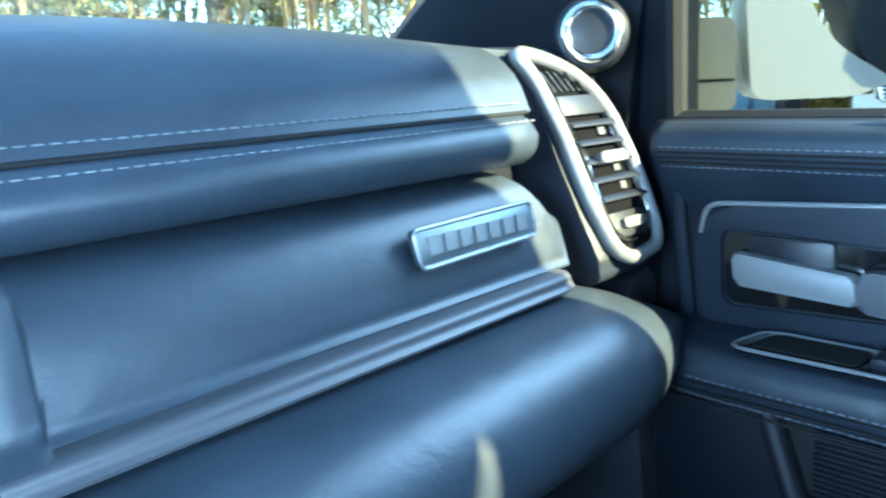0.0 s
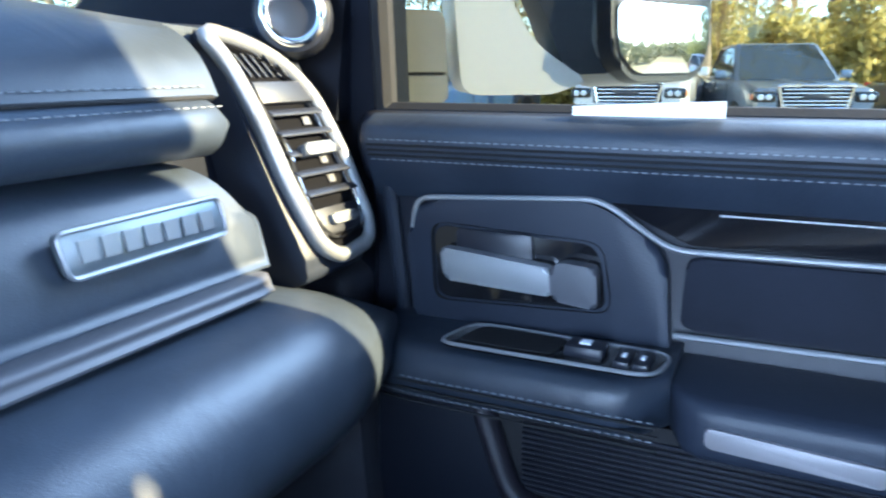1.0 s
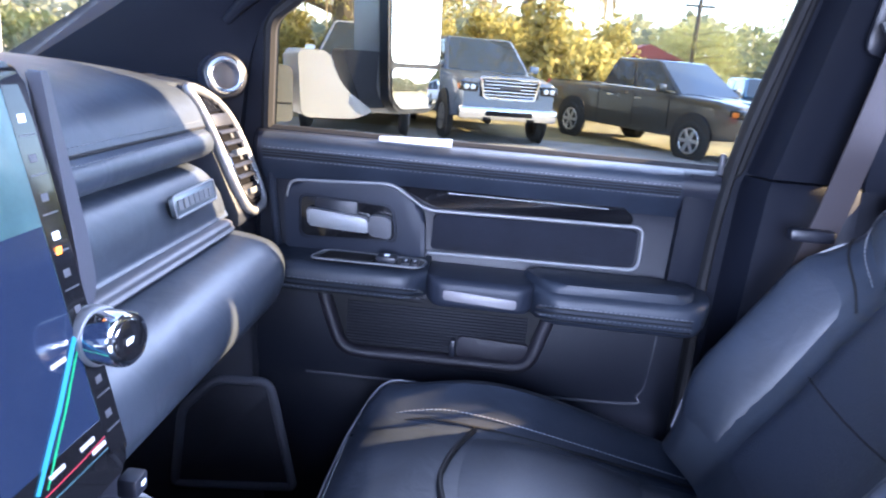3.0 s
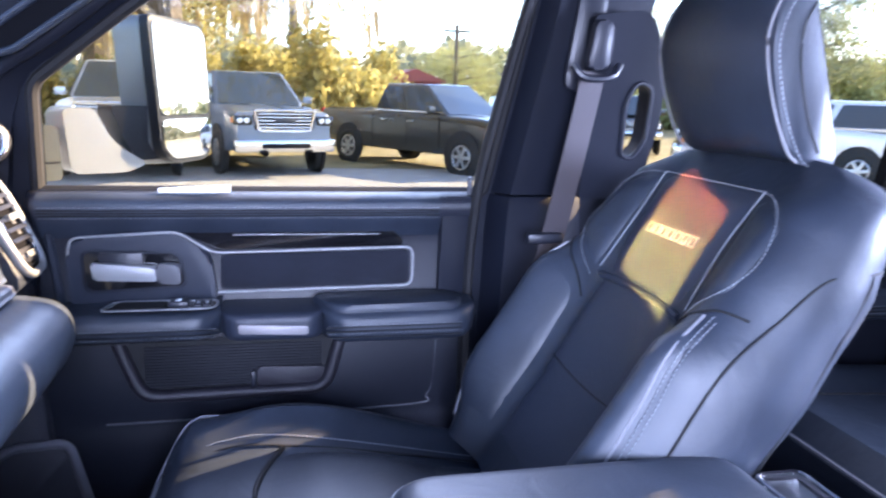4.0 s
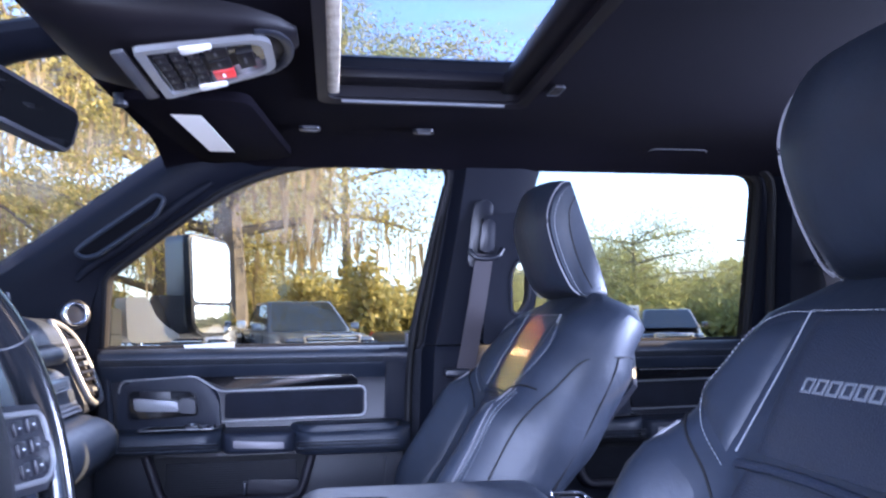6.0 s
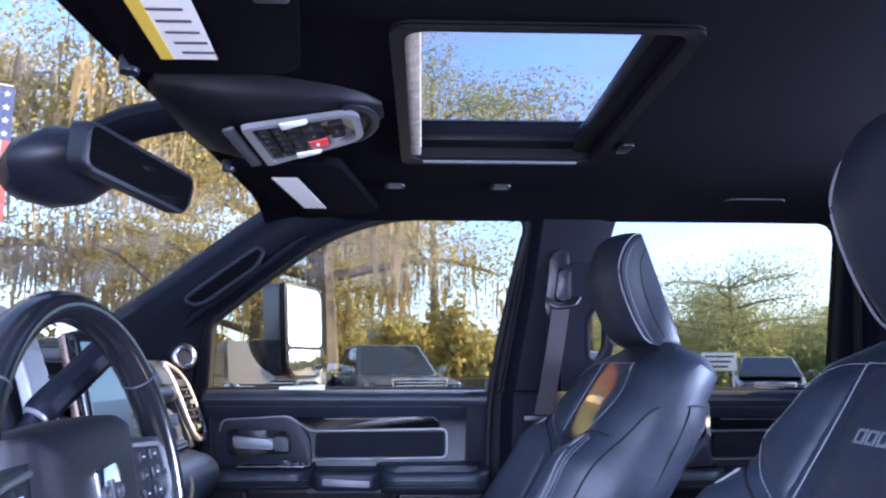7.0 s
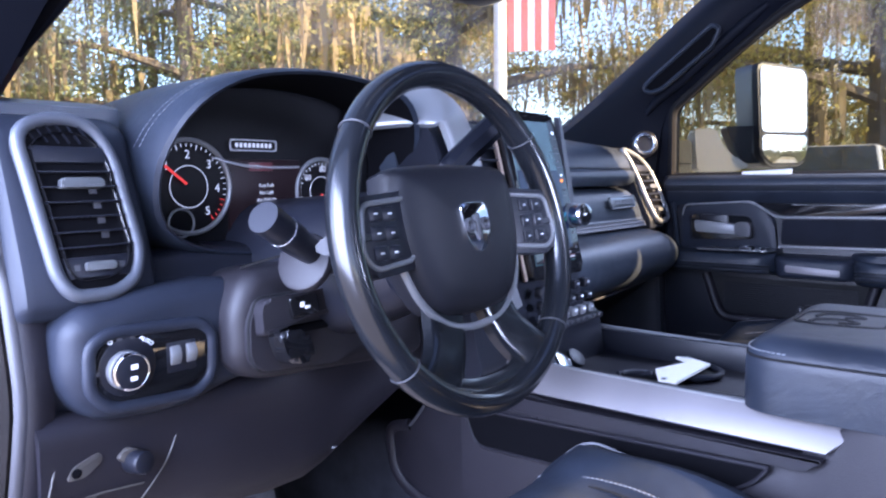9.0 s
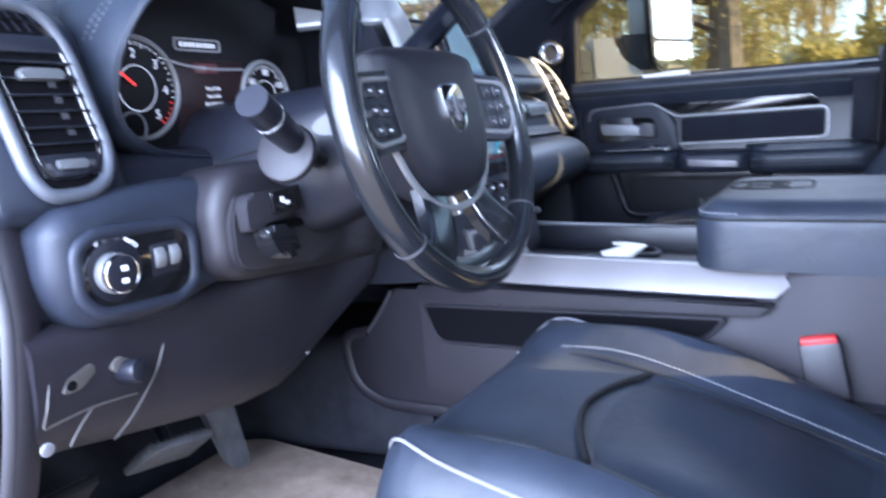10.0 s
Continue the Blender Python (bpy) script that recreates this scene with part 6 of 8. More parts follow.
        z = lerps(zt, v) + lerps(cb, v) * smooth(0.45, 0.78, a) - (0.06 + lerps(cb, v)) * a ** 9 - 0.055 * max(0, 1 - v / 0.07) ** 2 - tilt * (v - 0.22)
        y = 0.205 + ext * (1 - v) ** 2 - 0.56 * v - 0.035 * a ** 4 * max(0, 1 - v * 3)
        return V(cx + u * lerps(wc, v), y, z + d)

    vs = [0, 0.012, 0.03, 0.06, 0.1] + [0.15 + 0.85 * k / 16 for k in range(17)]
    rings = []
    for v in vs:
        y = C(0, v).y
        lowz = 0.985 + 0.06 * max(0, 1 - v / 0.08)
        rings.append([C(u, v) for u in us] + [V(cx + s * lerps(wc, v), C(1, v).y, lowz + 0.03) for s in (1,)] + [V(cx + 0.8 * lerps(wc, v), y - 0.01, lowz), V(cx - 0.8 * lerps(wc, v), y - 0.01, lowz), V(cx - lerps(wc, v), C(1, v).y, lowz + 0.03)])
    part("cushion", done(loft(rings)), LEATHER, t)

    def cpatch(v0, v1, e, d, n=10, m=12):
        rings = []
        for k in range(n + 1):
            v = v0 + (v1 - v0) * k / n
            rise = d * min(1, 3 * min(k, n - k) / n + 0.1)
            rings.append([C(e * (-1 + 2 * j / m), v + 0.06 * (1 - (-1 + 2 * j / m) ** 2) * (v1 - v) / (v1 - v0) * -1 * 0.6 + 0.0, rise if 0 < j < m else -0.003) for j in range(m + 1)] + [C(e * (1 - 2 * j / m), v, -0.006) for j in range(m + 1)])
        return done(loft(rings))

    part("cushion_insert", cpatch(0.36, 0.74, 0.47, 0.009), LEATHER, t, "perforated cushion insert")
    part("rear_insert", cpatch(0.755, 0.97, 0.47, 0.006), LEATHER, t)
    part("arc_seam", sweep(cr([C(u, 0.335 - 0.05 * (1 - (u / 0.47) ** 2) + 0.03 * abs(u), 0.004) for u in (-0.47, -0.3, -0.15, 0, 0.15, 0.3, 0.47)], 4), 0.0035, 0.004, sides=8), RUBBER, t)
    for s in (-1, 1):
        pp = [C(s * u, v, 0.002) for u, v in ((0.40, 0.022), (0.66, 0.035), (0.80, 0.09), (0.86, 0.2), (0.88, 0.5), (0.86, 0.75), (0.80, 0.97))]
        part("cushion_piping", sweep(cr(pp, 8), 0.0018, sides=6), PIPING, t)
        part("cushion_seam", sweep(cr([C(s * u, v, 0.001) for u, v in ((0.50, 0.05), (0.52, 0.2), (0.50, 0.36), (0.49, 0.6), (0.49, 0.95))], 8), 0.002, sides=6), RUBBER, t)
        part("cushion_stitching", stitches(cr([C(s * u, v, 0.002) for u, v in ((0.54, 0.06), (0.565, 0.2), (0.55, 0.4), (0.53, 0.95))], 8), 0.004, 0.002, 0.0008), STITCH, t)
        part("side_cover", slab(rpoly([V(cx + s * 0.235, 0.14, 1.06), V(cx + s * 0.235, -0.36, 1.05), V(cx + s * 0.235, -0.36, 0.94), V(cx + s * 0.235, 0.10, 0.94)], 0.03), (s * 0.03, 0, 0), 0.01), PLASTIC, t)
    part("front_piping", sweep([C(-0.40 + 0.08 * k, 0.022, 0.002) for k in range(11)], 0.0014, sides=6), PIPING, t)
    for v, dz in ((0.014, 0.0), (0.007, -0.002)):
        part("front_crease", sweep([C(-0.62 + 0.124 * k, v, dz) for k in range(11)], 0.0012, sides=6), STITCH, t)
    part("front_stitching", stitches([C(-0.5 + 0.1 * k, 0.045, 0.001) for k in range(11)], 0.004, 0.002, 0.0008), STITCH, t)
    part("seat_base", box((cx, -0.08, 0.885), (0.40, 0.44, 0.19), 0.02), RUBBER, t)
    # head restraint
    # side profile of the head restraint: (y, z), back foot first, then round the top to the front foot
    hp_ = [(-0.646, 1.602), (-0.612, 1.705), (-0.582, 1.800), (-0.575, 1.813), (-0.563, 1.810), (-0.545, 1.788), (-0.533, 1.752), (-0.536, 1.715), (-0.552, 1.663), (-0.574, 1.618), (-0.590, 1.603), (-0.615, 1.598)]
    hw = 0.122
    rings = []
    for k in range(17):
        q = -1 + 2 * k / 16
        e = abs(q)
        rings.append([V(cx + q * hw * (0.93 + 0.07 * min(1, (z - 1.598) / 0.1)), y + (0.024 * (1 - e ** 2.5) if j in (4, 5, 6, 7, 8, 9) else -0.010 * (1 - e ** 2)) , z + 0.012 * (1 - e ** 3) * (1 if 1 < j < 6 else 0)) for j, (y, z) in enumerate(hp_)])
    rings = [[sum(r, V(0, 0, 0)) / len(r) + (p - sum(r, V(0, 0, 0)) / len(r)) * f for p in r] for r, f in [(rings[0], 0.93)] + [(r, 1.0) for r in rings] + [(rings[-1], 0.93)]]
    rings[0] = [p + V(-0.005, 0, 0) for p in rings[0]]
    rings[-1] = [p + V(0.005, 0, 0) for p in rings[-1]]
    hr = part("head_restraint", done(loft([cr(r, 3, True) for r in rings])), LEATHER, t, "upright padded head restraint", 50)
    for s in (-1, 1):
        pth = cr([V(cx + s * (hw * 0.99 + 0.001), y + 0.002, z) for y, z in hp_[3:11]], 4)
        part("restraint_piping", sweep(pth, 0.0018, sides=6), PIPING, hr)
        inner = [V(p.x + s * 0.0045, p.y - 0.013, p.z - 0.004) for p in pth]
        part("restraint_stitching", stitches(inner, 0.004, 0.002, 0.0007), STITCH, hr)
        part("panel_seam", sweep(cr([V(cx + s * (hw + 0.0045), y, z) for y, z in ((-0.585, 1.785), (-0.572, 1.755), (-0.575, 1.71), (-0.592, 1.655), (-0.612, 1.615))], 4), 0.0014, sides=5), RUBBER, hr)
        part("post", disc((cx + s * 0.048, -0.612, 1.545), (0, -0.1, 1), 0.0065, 0.075, 14), CHROME, t)
    t.location = t.location + shift
    return t


front_seat(0.358, "black leather passenger seat with pale piping and stitching")
front_seat(-0.462, "black leather driver's seat with pale piping and stitching", -0.09, 0.036, 0.042, 0.085)

# rear bench: two seat places with backs
def bench_place(cx, w, label):
    t = thing("bench_seat", label, "car seat", (cx, -1.1, 0.80), "rear seat places")
    rings = []
    for k in range(15):
        v = k / 14
        y = -0.80 - 0.52 * v
        z = 1.185 - 0.03 * v - 0.05 * max(0, 1 - v / 0.1) ** 2
        rings.append([V(cx + w * u, y - 0.01 * abs(u) ** 4, z + 0.022 * smooth(0.45, 0.8, abs(u)) - 0.05 * abs(u) ** 10) for u in [-1 + i / 10 for i in range(21)]] + [V(cx + w, y, 1.03), V(cx - w, y, 1.03)])
    part("cushion", done(loft(rings)), LEATHER, t)
    rings = []
    for k in range(17):
        v = k / 16
        b = V(cx, -1.27 - 0.20 * v, 1.13 + 0.48 * v)
        ww = w * (1 - 0.25 * smooth(0.7, 1, v) ** 2)
        th = 0.06 * (1 - v ** 8)
        rings.append([b + V(ww * u, 0.045 * smooth(0.45, 0.78, abs(u)) * (1 - v * 0.6) - 0.07 * abs(u) ** 9 + th * 0.5, 0) for u in [-1 + i / 12 for i in range(25)]] + [b + V(ww, -0.1, 0), b + V(-ww, -0.1, 0)])
    part("backrest", done(loft(rings)), LEATHER, t)

    def K(u, v, d=0.0):
        """The bench back's front: u across, v up, d proud."""
        ww, a = w * (1 - 0.25 * smooth(0.7, 1, v) ** 2), abs(u)
        return V(cx + ww * u, -1.27 - 0.20 * v + 0.045 * smooth(0.45, 0.78, a) * (1 - v * 0.6) - 0.07 * a ** 9 + 0.03 * (1 - v ** 8) + d, 1.13 + 0.48 * v + d * 0.4)

    rings = []
    for k in range(13):
        v = 0.10 + 0.72 * k / 12
        rise = 0.008 * min(1, 3 * min(k, 12 - k) / 12 + 0.1)
        rings.append([K(-0.44 + 0.088 * i, v, rise if 0 < i < 10 else -0.003) for i in range(11)] + [K(0.44 - 0.088 * i, v, -0.008) for i in range(11)])
    part("back_insert", done(loft(rings)), PERF, t, "perforated centre insert")
    for s in (-1, 1):
        part("piping", sweep(cr([K(s * 0.80, v, 0.002) for v in (0.05, 0.2, 0.4, 0.6, 0.75)] + [K(s * 0.72, 0.86, 0.002), K(s * 0.55, 0.92, 0.002)], 6), 0.0022, sides=6), PIPING, t)
        part("back_stitching", stitches(cr([K(s * 0.86, v, 0.002) for v in (0.05, 0.2, 0.4, 0.6, 0.78)], 6), 0.005, 0.003, 0.0009), STITCH, t)
        part("insert_seam", sweep(cr([K(s * 0.47, v, 0.001) for v in (0.08, 0.3, 0.6, 0.85)], 6), 0.002, sides=6), RUBBER, t)
        part("cushion_seam", sweep([V(cx + s * w * 0.46, -0.82 - 0.05 * k, 1.186 - 0.003 * k) for k in range(10)], 0.002, sides=6), RUBBER, t)
    part("cross_seam", sweep([K(-0.44 + 0.11 * k, 0.46, 0.008) for k in range(9)], 0.0018, sides=6), RUBBER, t)
    part("cushion_piping", sweep([V(cx + w * u, -0.797, 1.145) for u in (-0.9, -0.45, 0, 0.45, 0.9)], 0.003, sides=6), PIPING, t)
    hr = part("head_restraint", slab(rpoly([V(cx - 0.12, -1.50, 1.60), V(cx + 0.12, -1.50, 1.60), V(cx + 0.125, -1.53, 1.79), V(cx - 0.125, -1.53, 1.79)], 0.04), (0, 0.10, 0.02), 0.035, 4), LEATHER, t)
    part("seat_base", box((cx, -1.06, 0.92), (w * 1.8, 0.48, 0.22), 0.02), RUBBER, t)


bench_place(0.355, 0.31, "black leather rear outer seat with pale piping")
bench_place(-0.415, 0.31, "black leather rear seat behind the driver")

# ---- console ----
con = thing("centre_console", "dark centre console with brushed metal side trims and cup holders", "console", (CX, 0.0, 0.80))
KX0, KX1 = -0.170, 0.130
prof = [(KX0 - 0.028, 0.945), (KX0 - 0.03, 1.12), (KX0 - 0.012, 1.16), (KX0 + 0.0, 1.165), (KX1 + 0.0, 1.165), (KX1 + 0.012, 1.16), (KX1 + 0.03, 1.12), (KX1 + 0.028, 0.945)]
rings = []
for y, dz in ((0.34, 0.02), (0.25, 0.012), (0.0, 0.0), (-0.15, 0.002), (-0.185, 0.030), (-0.222, 0.072), (-0.255, 0.092), (-0.306, 0.098), (-0.56, 0.098), (-0.60, 0.02)):
    rings.append([V(x, y, z + (dz if z > 1 else 0)) for x, z in prof])
part("body", done(loft(rings)), mat("console_plastic", (0.013, 0.0115, 0.0155), 0.5, spec=0.25, grain=500, bump=0.3, spots=0.3, cells=True), con)
part("carpet_skirt", box((CX + 0.01, -0.12, 0.87), (0.33, 0.94, 0.16), 0.01), CARPET, con, "dark carpet below the console")
for s, x in ((-1, KX0), (1, KX1)):
    pl = slab([V(x + s * 0.026, 0.30, 1.180), V(x + s * 0.026, -0.188, 1.177), V(x - s * 0.002, -0.226, 1.211), V(x - s * 0.002, 0.30, 1.220)], (s * 0.006, 0, 0.003), 0.002)
    sp_ = part("side_trim", pl, BRUSHED, con, "long brushed metal side trim")
    part("trim_edge", sweep([V(x + s * 0.002, 0.30, 1.2220), V(x + s * 0.002, -0.21, 1.2135)], 0.003, sides=6), SILVER, sp_)
    part("inner_wall", box((x - s * 0.008, 0.05, 1.188), (0.012, 0.50, 0.062), 0.002), PLASTIC, con)
part("tray", box(((KX0 + KX1) / 2, 0.06, 1.172), (KX1 - KX0 - 0.03, 0.46, 0.012), 0.002), LOWPLASTIC, con)
for y, x in ((0.10, -0.055), (0.055, 0.045), ):
    part("cup_holder", torus((x, y, 1.186), (0, 0, 1), 0.041, 0.005, 36, 8), PLASTIC, con)
    part("cup_bottom", disc((x, y, 1.179), (0, 0, 1), 0.039, 0.003, 32), RUBBER, con)
for a in (0, 90, 180, 270):
    part("cup_finger", box((-0.055 + 0.036 * math.cos(radians(a)), 0.10 + 0.036 * math.sin(radians(a)), 1.190), (0.012, 0.012, 0.010), 0.003), PLASTIC, con)
part("rim_chrome", torus((-0.055, 0.10, 1.190), (0, 0, 1), 0.0425, 0.0014, 36, 6), SILVER, con)
part("drive_knob", disc((-0.08, 0.235, 1.19), (0, -0.7, 0.7), 0.020, 0.018, 24, 0.002), CHROME, con, "chrome rotary drive knob")
part("drive_knob", disc((-0.03, 0.235, 1.19), (0, -0.7, 0.7), 0.018, 0.014, 24, 0.002), PLASTIC, con)
part("ramp", slab([V(KX0 + 0.01, 0.30, 1.17), V(KX1 - 0.01, 0.30, 1.17), V(KX1 - 0.01, 0.32, 1.28), V(KX0 + 0.01, 0.32, 1.28)], (0, -0.06, -0.03), 0.01), PLASTIC, con)
SX = KX0 - 0.0305
slot = rpoly([V(SX, 0.335, 1.137), V(SX, -0.128, 1.149), V(SX, -0.112, 1.128), V(SX, -0.05, 1.086), V(SX, 0.19, 1.080), V(SX, 0.31, 1.078)], [0.01, 0.006, 0.008, 0.03, 0.02, 0.02])
part("storage_shade", slab(slot, (-0.0015, 0, 0), 0), SHADEBLACK, con, "flat black sheet in place of a shaded storage mouth")
part("slot_rim", sweep([p + V(-0.001, 0, 0) for p in slot], 0.003, 0.003, sides=8, closed=True, up=(1, 0, 0)), LOWPLASTIC, con)
part("side_ledge", slab(rpoly([V(SX + 0.004, 0.34, 1.172), V(SX + 0.004, -0.188, 1.1735), V(SX + 0.004, -0.168, 1.157), V(SX + 0.004, 0.34, 1.146)], 0.004), (-0.012, 0, 0), 0.004, 3), LOWPLASTIC, con, "grey ledge under the metal trim")
fc = [V(SX + 0.02, y, z) for y, z in ((0.20, 1.165), (0.395, 1.160), (0.452, 1.082), (0.502, 1.070), (0.488, 0.985), (0.430, 0.955), (0.20, 0.945))]
cover = part("foot_cover", slab(rpoly(fc, [0.004, 0.01, 0.02, 0.02, 0.05, 0.04, 0.004]), (-0.018, 0, 0), 0.008, 3), LOWPLASTIC, con, "moulded front cover of the console side")
part("cover_rim", sweep(ropen([p + V(-0.019, 0, 0) for p in fc[2:6]] + [V(SX + 0.001, 0.30, 0.958)], 0.05, 6), 0.010, 0.006, sides=10, up=(1, 0, 0)), LOWPLASTIC, cover)
part("cover_edge", sweep(cr([V(SX, 0.395, 1.158), V(SX, 0.420, 1.118), V(SX, 0.450, 1.082), V(SX, 0.478, 1.072)], 5), 0.0022, sides=6), GREYTRIM, cover)
lid = part("lid", pillow(rpoly([V(-0.200, -0.084, 1.214), V(0.140, -0.084, 1.214), V(0.140, -0.47, 1.214), V(-0.200, -0.47, 1.214)], 0.055, 7), (0, 0, 0.091), 0.036, 7), LEATHER, con, "padded leather armrest lid")
lp = rpoly([V(-0.198, -0.086, 1.280), V(0.138, -0.086, 1.280), V(0.138, -0.468, 1.280), V(-0.198, -0.468, 1.280)], 0.054, 7)
part("lid_seam", sweep(lp, 0.0020, closed=True, sides=6), RUBBER, lid)
part("lid_stitching", stitches([p + V(0, 0, 0.008) - V(p.x + 0.03, p.y + 0.265, 0) * 0.008 for p in lp], 0.004, 0.002, 0.0010), STITCH, lid)
logo = rpoly([V(-0.062, -0.115, 1.3065), V(0.015, -0.115, 1.3065), V(0.030, -0.150, 1.3065), V(0.022, -0.222, 1.3065), V(-0.069, -0.222, 1.3065), V(-0.077, -0.150, 1.3065)], 0.014)
part("lid_emblem", sweep(logo, 0.0030, 0.0016, closed=True, sides=6), RUBBER, lid, "debossed plain shield outline")
for x in (-0.045, -0.003):
    part("emblem_curl", sweep(cr([(x - 0.016, -0.135, 1.3065), (x + 0.006, -0.140, 1.3065), (x + 0.014, -0.170, 1.3065), (x - 0.004, -0.190, 1.3065), (x - 0.012, -0.168, 1.3065)], 5), 0.003, 0.0016, sides=6), RUBBER, lid)
part("rear_latch", box((-0.03, -0.505, 1.255), (0.26, 0.06, 0.05), 0.01), PLASTIC, con)
part("latch_trim", sweep(rpoly([V(-0.15, -0.48, 1.283), V(0.10, -0.48, 1.283), V(0.10, -0.535, 1.283), V(-0.15, -0.535, 1.283)], 0.012), 0.003, closed=True, sides=6), CHROME, con)
# white sheet stands in for a sunlit patch; outline fitted to the camera's view
sun_patch_pts = [(0.092, 0.105), (0.105, 0.089), (0.068, 0.038), (-0.072, 0.038), (-0.070, 0.066), (-0.022, 0.092), (0.055, 0.067)]
bm = slab([V(x, y, 1.192 + 0.003 * math.sin(70 * x + 40 * y)) for x, y in sun_patch_pts], (0.002, 0.001, 0.004), 0.0015)
solo("cup_sun_patch", bm, mat("sun_patch_white", (0.82, 0.80, 0.72), 0.8, grain=120, bump=0.5), "white sheet in place of a sun patch over the cup holders", "napkin")
bk = thing("belt_buckle", "grey seat belt buckle with a red button", "belt buckle", (-0.205, -0.24, 1.05))
part("body", box((0, 0, 0), (0.026, 0.048, 0.075), 0.006, m=Matrix.Translation((-0.218, -0.246, 1.098)) @ Euler((-0.2, 0, 0)).to_matrix().to_4x4()), mat("buckle_grey", (0.022, 0.021, 0.025), 0.5, grain=600, bump=0.2, spots=0.3), bk)
part("button", box((0, 0, 0), (0.020, 0.040, 0.008), 0.002, m=Matrix.Translation((-0.218, -0.2385, 1.1355)) @ Euler((-0.2, 0, 0)).to_matrix().to_4x4()), RED, bk, "red release button")

# footwells
pb = thing("footwell_side_panel", "dark footwell side panel with a pale moulded rim", "panel", (0.69, 0.42, 0.86))
po = rpoly([V(0.692, 0.515, 0.880), V(0.692, 0.500, 1.026), V(0.692, 0.442, 1.086), V(0.692, 0.351, 1.091), V(0.692, 0.306, 0.900)], [0.01, 0.02, 0.02, 0.02, 0.01])
# lighter copy of the lower plastic, in place of light that doesn't reach here
KICK = mat("lifted_kick_plastic", (0.030, 0.030, 0.037), 0.5, spec=0.35, grain=500, bump=0.3, spots=0.35, spot_scale=7, cells=True)
part("panel", slab(po, (-0.006, 0, 0), 0.002), KICK, pb)
part("rim", sweep([p + V(-0.006, 0, 0) for p in po], 0.008, 0.006, sides=10, closed=True, up=(1, 0, 0)), mat("rim_grey", (0.10, 0.10, 0.115), 0.4, spots=0.2), pb)
kick = thing("trim_5", "dark kick panel below the door pillar", "panel", (0.70, 0.45, 0.8), kind="structure")
part("cover", slab(rpoly([V(0.742, 0.36, 0.80), V(0.742, 0.80, 0.80), V(0.742, 0.80, 1.30), V(0.742, 0.40, 1.36)], 0.03), (-0.05, 0, 0), 0.015), KICK, kick)
part("sill_cover", box((0.70, -0.45, 0.815), (0.09, 1.9, 0.04), 0.012), LOWPLASTIC, kick)
solo("floor_mat", slab(rpoly([V(-0.74, 0.74, 0.84), V(-0.21, 0.74, 0.84), V(-0.21, 0.05, 0.800), V(-0.74, 0.05, 0.800)], 0.05), (0, 0, 0.012), 0.004), MATGREY, "pale brown driver's floor mat on the carpet", "floor mat")
solo("sill_plate", box((-0.78, -0.05, 0.80), (0.12, 0.85, 0.05), 0.012), LOWPLASTIC, "scuffed dark sill cover at the open doorway", "sill", kind="structure")
pd = thing("brake_pedal", "wide ribbed rubber brake pedal", "pedal", (-0.455, 0.60, 0.90))
PM = Matrix.Translation((-0.520, 0.590, 0.982)) @ Euler((radians(-38), radians(10), 0)).to_matrix().to_4x4()
# grey holds both wear and the light missing at the pedals
PEDAL = mat("worn_lit_pedal_rubber", (0.07, 0.072, 0.078), 0.5, grain=200, bump=0.4, spots=0.7, spot_scale=30)
part("pad", box((0, 0, 0), (0.115, 0.070, 0.014), 0.005, m=PM), PEDAL, pd)
for k in range(9):
    part("rib", box((0, 0, 0), (0.004, 0.060, 0.005), 0.001, m=PM @ Matrix.Translation((-0.046 + 0.0115 * k, 0, 0.0085))), GREYTRIM, pd)
part("arm", sweep([V(-0.510, 0.60, 0.98), V(-0.490, 0.68, 1.05), V(-0.480, 0.70, 1.18)], 0.010, 0.014), PLASTIC, pd)
pd = thing("accelerator_pedal", "narrow hanging black accelerator pedal", "pedal", (-0.34, 0.62, 0.85))
part("pad", slab(rpoly([V(-0.435, 0.63, 1.05), V(-0.365, 0.63, 1.05), V(-0.368, 0.585, 0.895), V(-0.408, 0.585, 0.90)], 0.012), (0, 0.018, 0.004), 0.004), PEDAL, pd)
pd = thing("foot_rest", "ribbed black rubber foot pedal by the kick panel", "pedal", (-0.70, 0.55, 0.86))
PM = Matrix.Translation((-0.735, 0.55, 1.00)) @ Euler((radians(-45), 0, 0)).to_matrix().to_4x4()
part("pad", box((0, 0, 0), (0.10, 0.11, 0.014), 0.005, m=PM), RUBBER, pd)
for k in range(7):
    part("rib", box((0, 0, 0), (0.088, 0.005, 0.005), 0.001, m=PM @ Matrix.Translation((0, -0.042 + 0.014 * k, 0.0085))), GREYTRIM, pd)
solo("tunnel", slab(rpoly([V(-0.185, 0.95, 0.79), V(-0.185, 0.95, 1.02), V(0.14, 0.95, 1.02), V(0.14, 0.95, 0.79)], 0.05), (0, -0.72, 0.06), 0.03), CARPET, "dark carpeted tunnel beside the pedals", "tunnel cover", kind="structure")

# ---- overhead ----
oc = thing("overhead_console", "dark overhead console with a silver switch panel", "overhead console", (-0.07, 0.10, 1.95))
rings = []
for y, w, d in ((0.235, 0.110, 0.012), (0.205, 0.150, 0.045), (0.15, 0.154, 0.062), (0.09, 0.140, 0.061), (0.03, 0.118, 0.048), (-0.03, 0.092, 0.033), (-0.07, 0.062, 0.020), (-0.092, 0.030, 0.008)):
    rings.append([V(-0.055 + w * math.cos(a), y, 1.957 - d * math.sin(a) ** 0.5) for a in (math.pi * k / 18 for k in range(19))])
part("housing", done(loft(rings)), OVERHEAD, oc, "rounded dark housing")


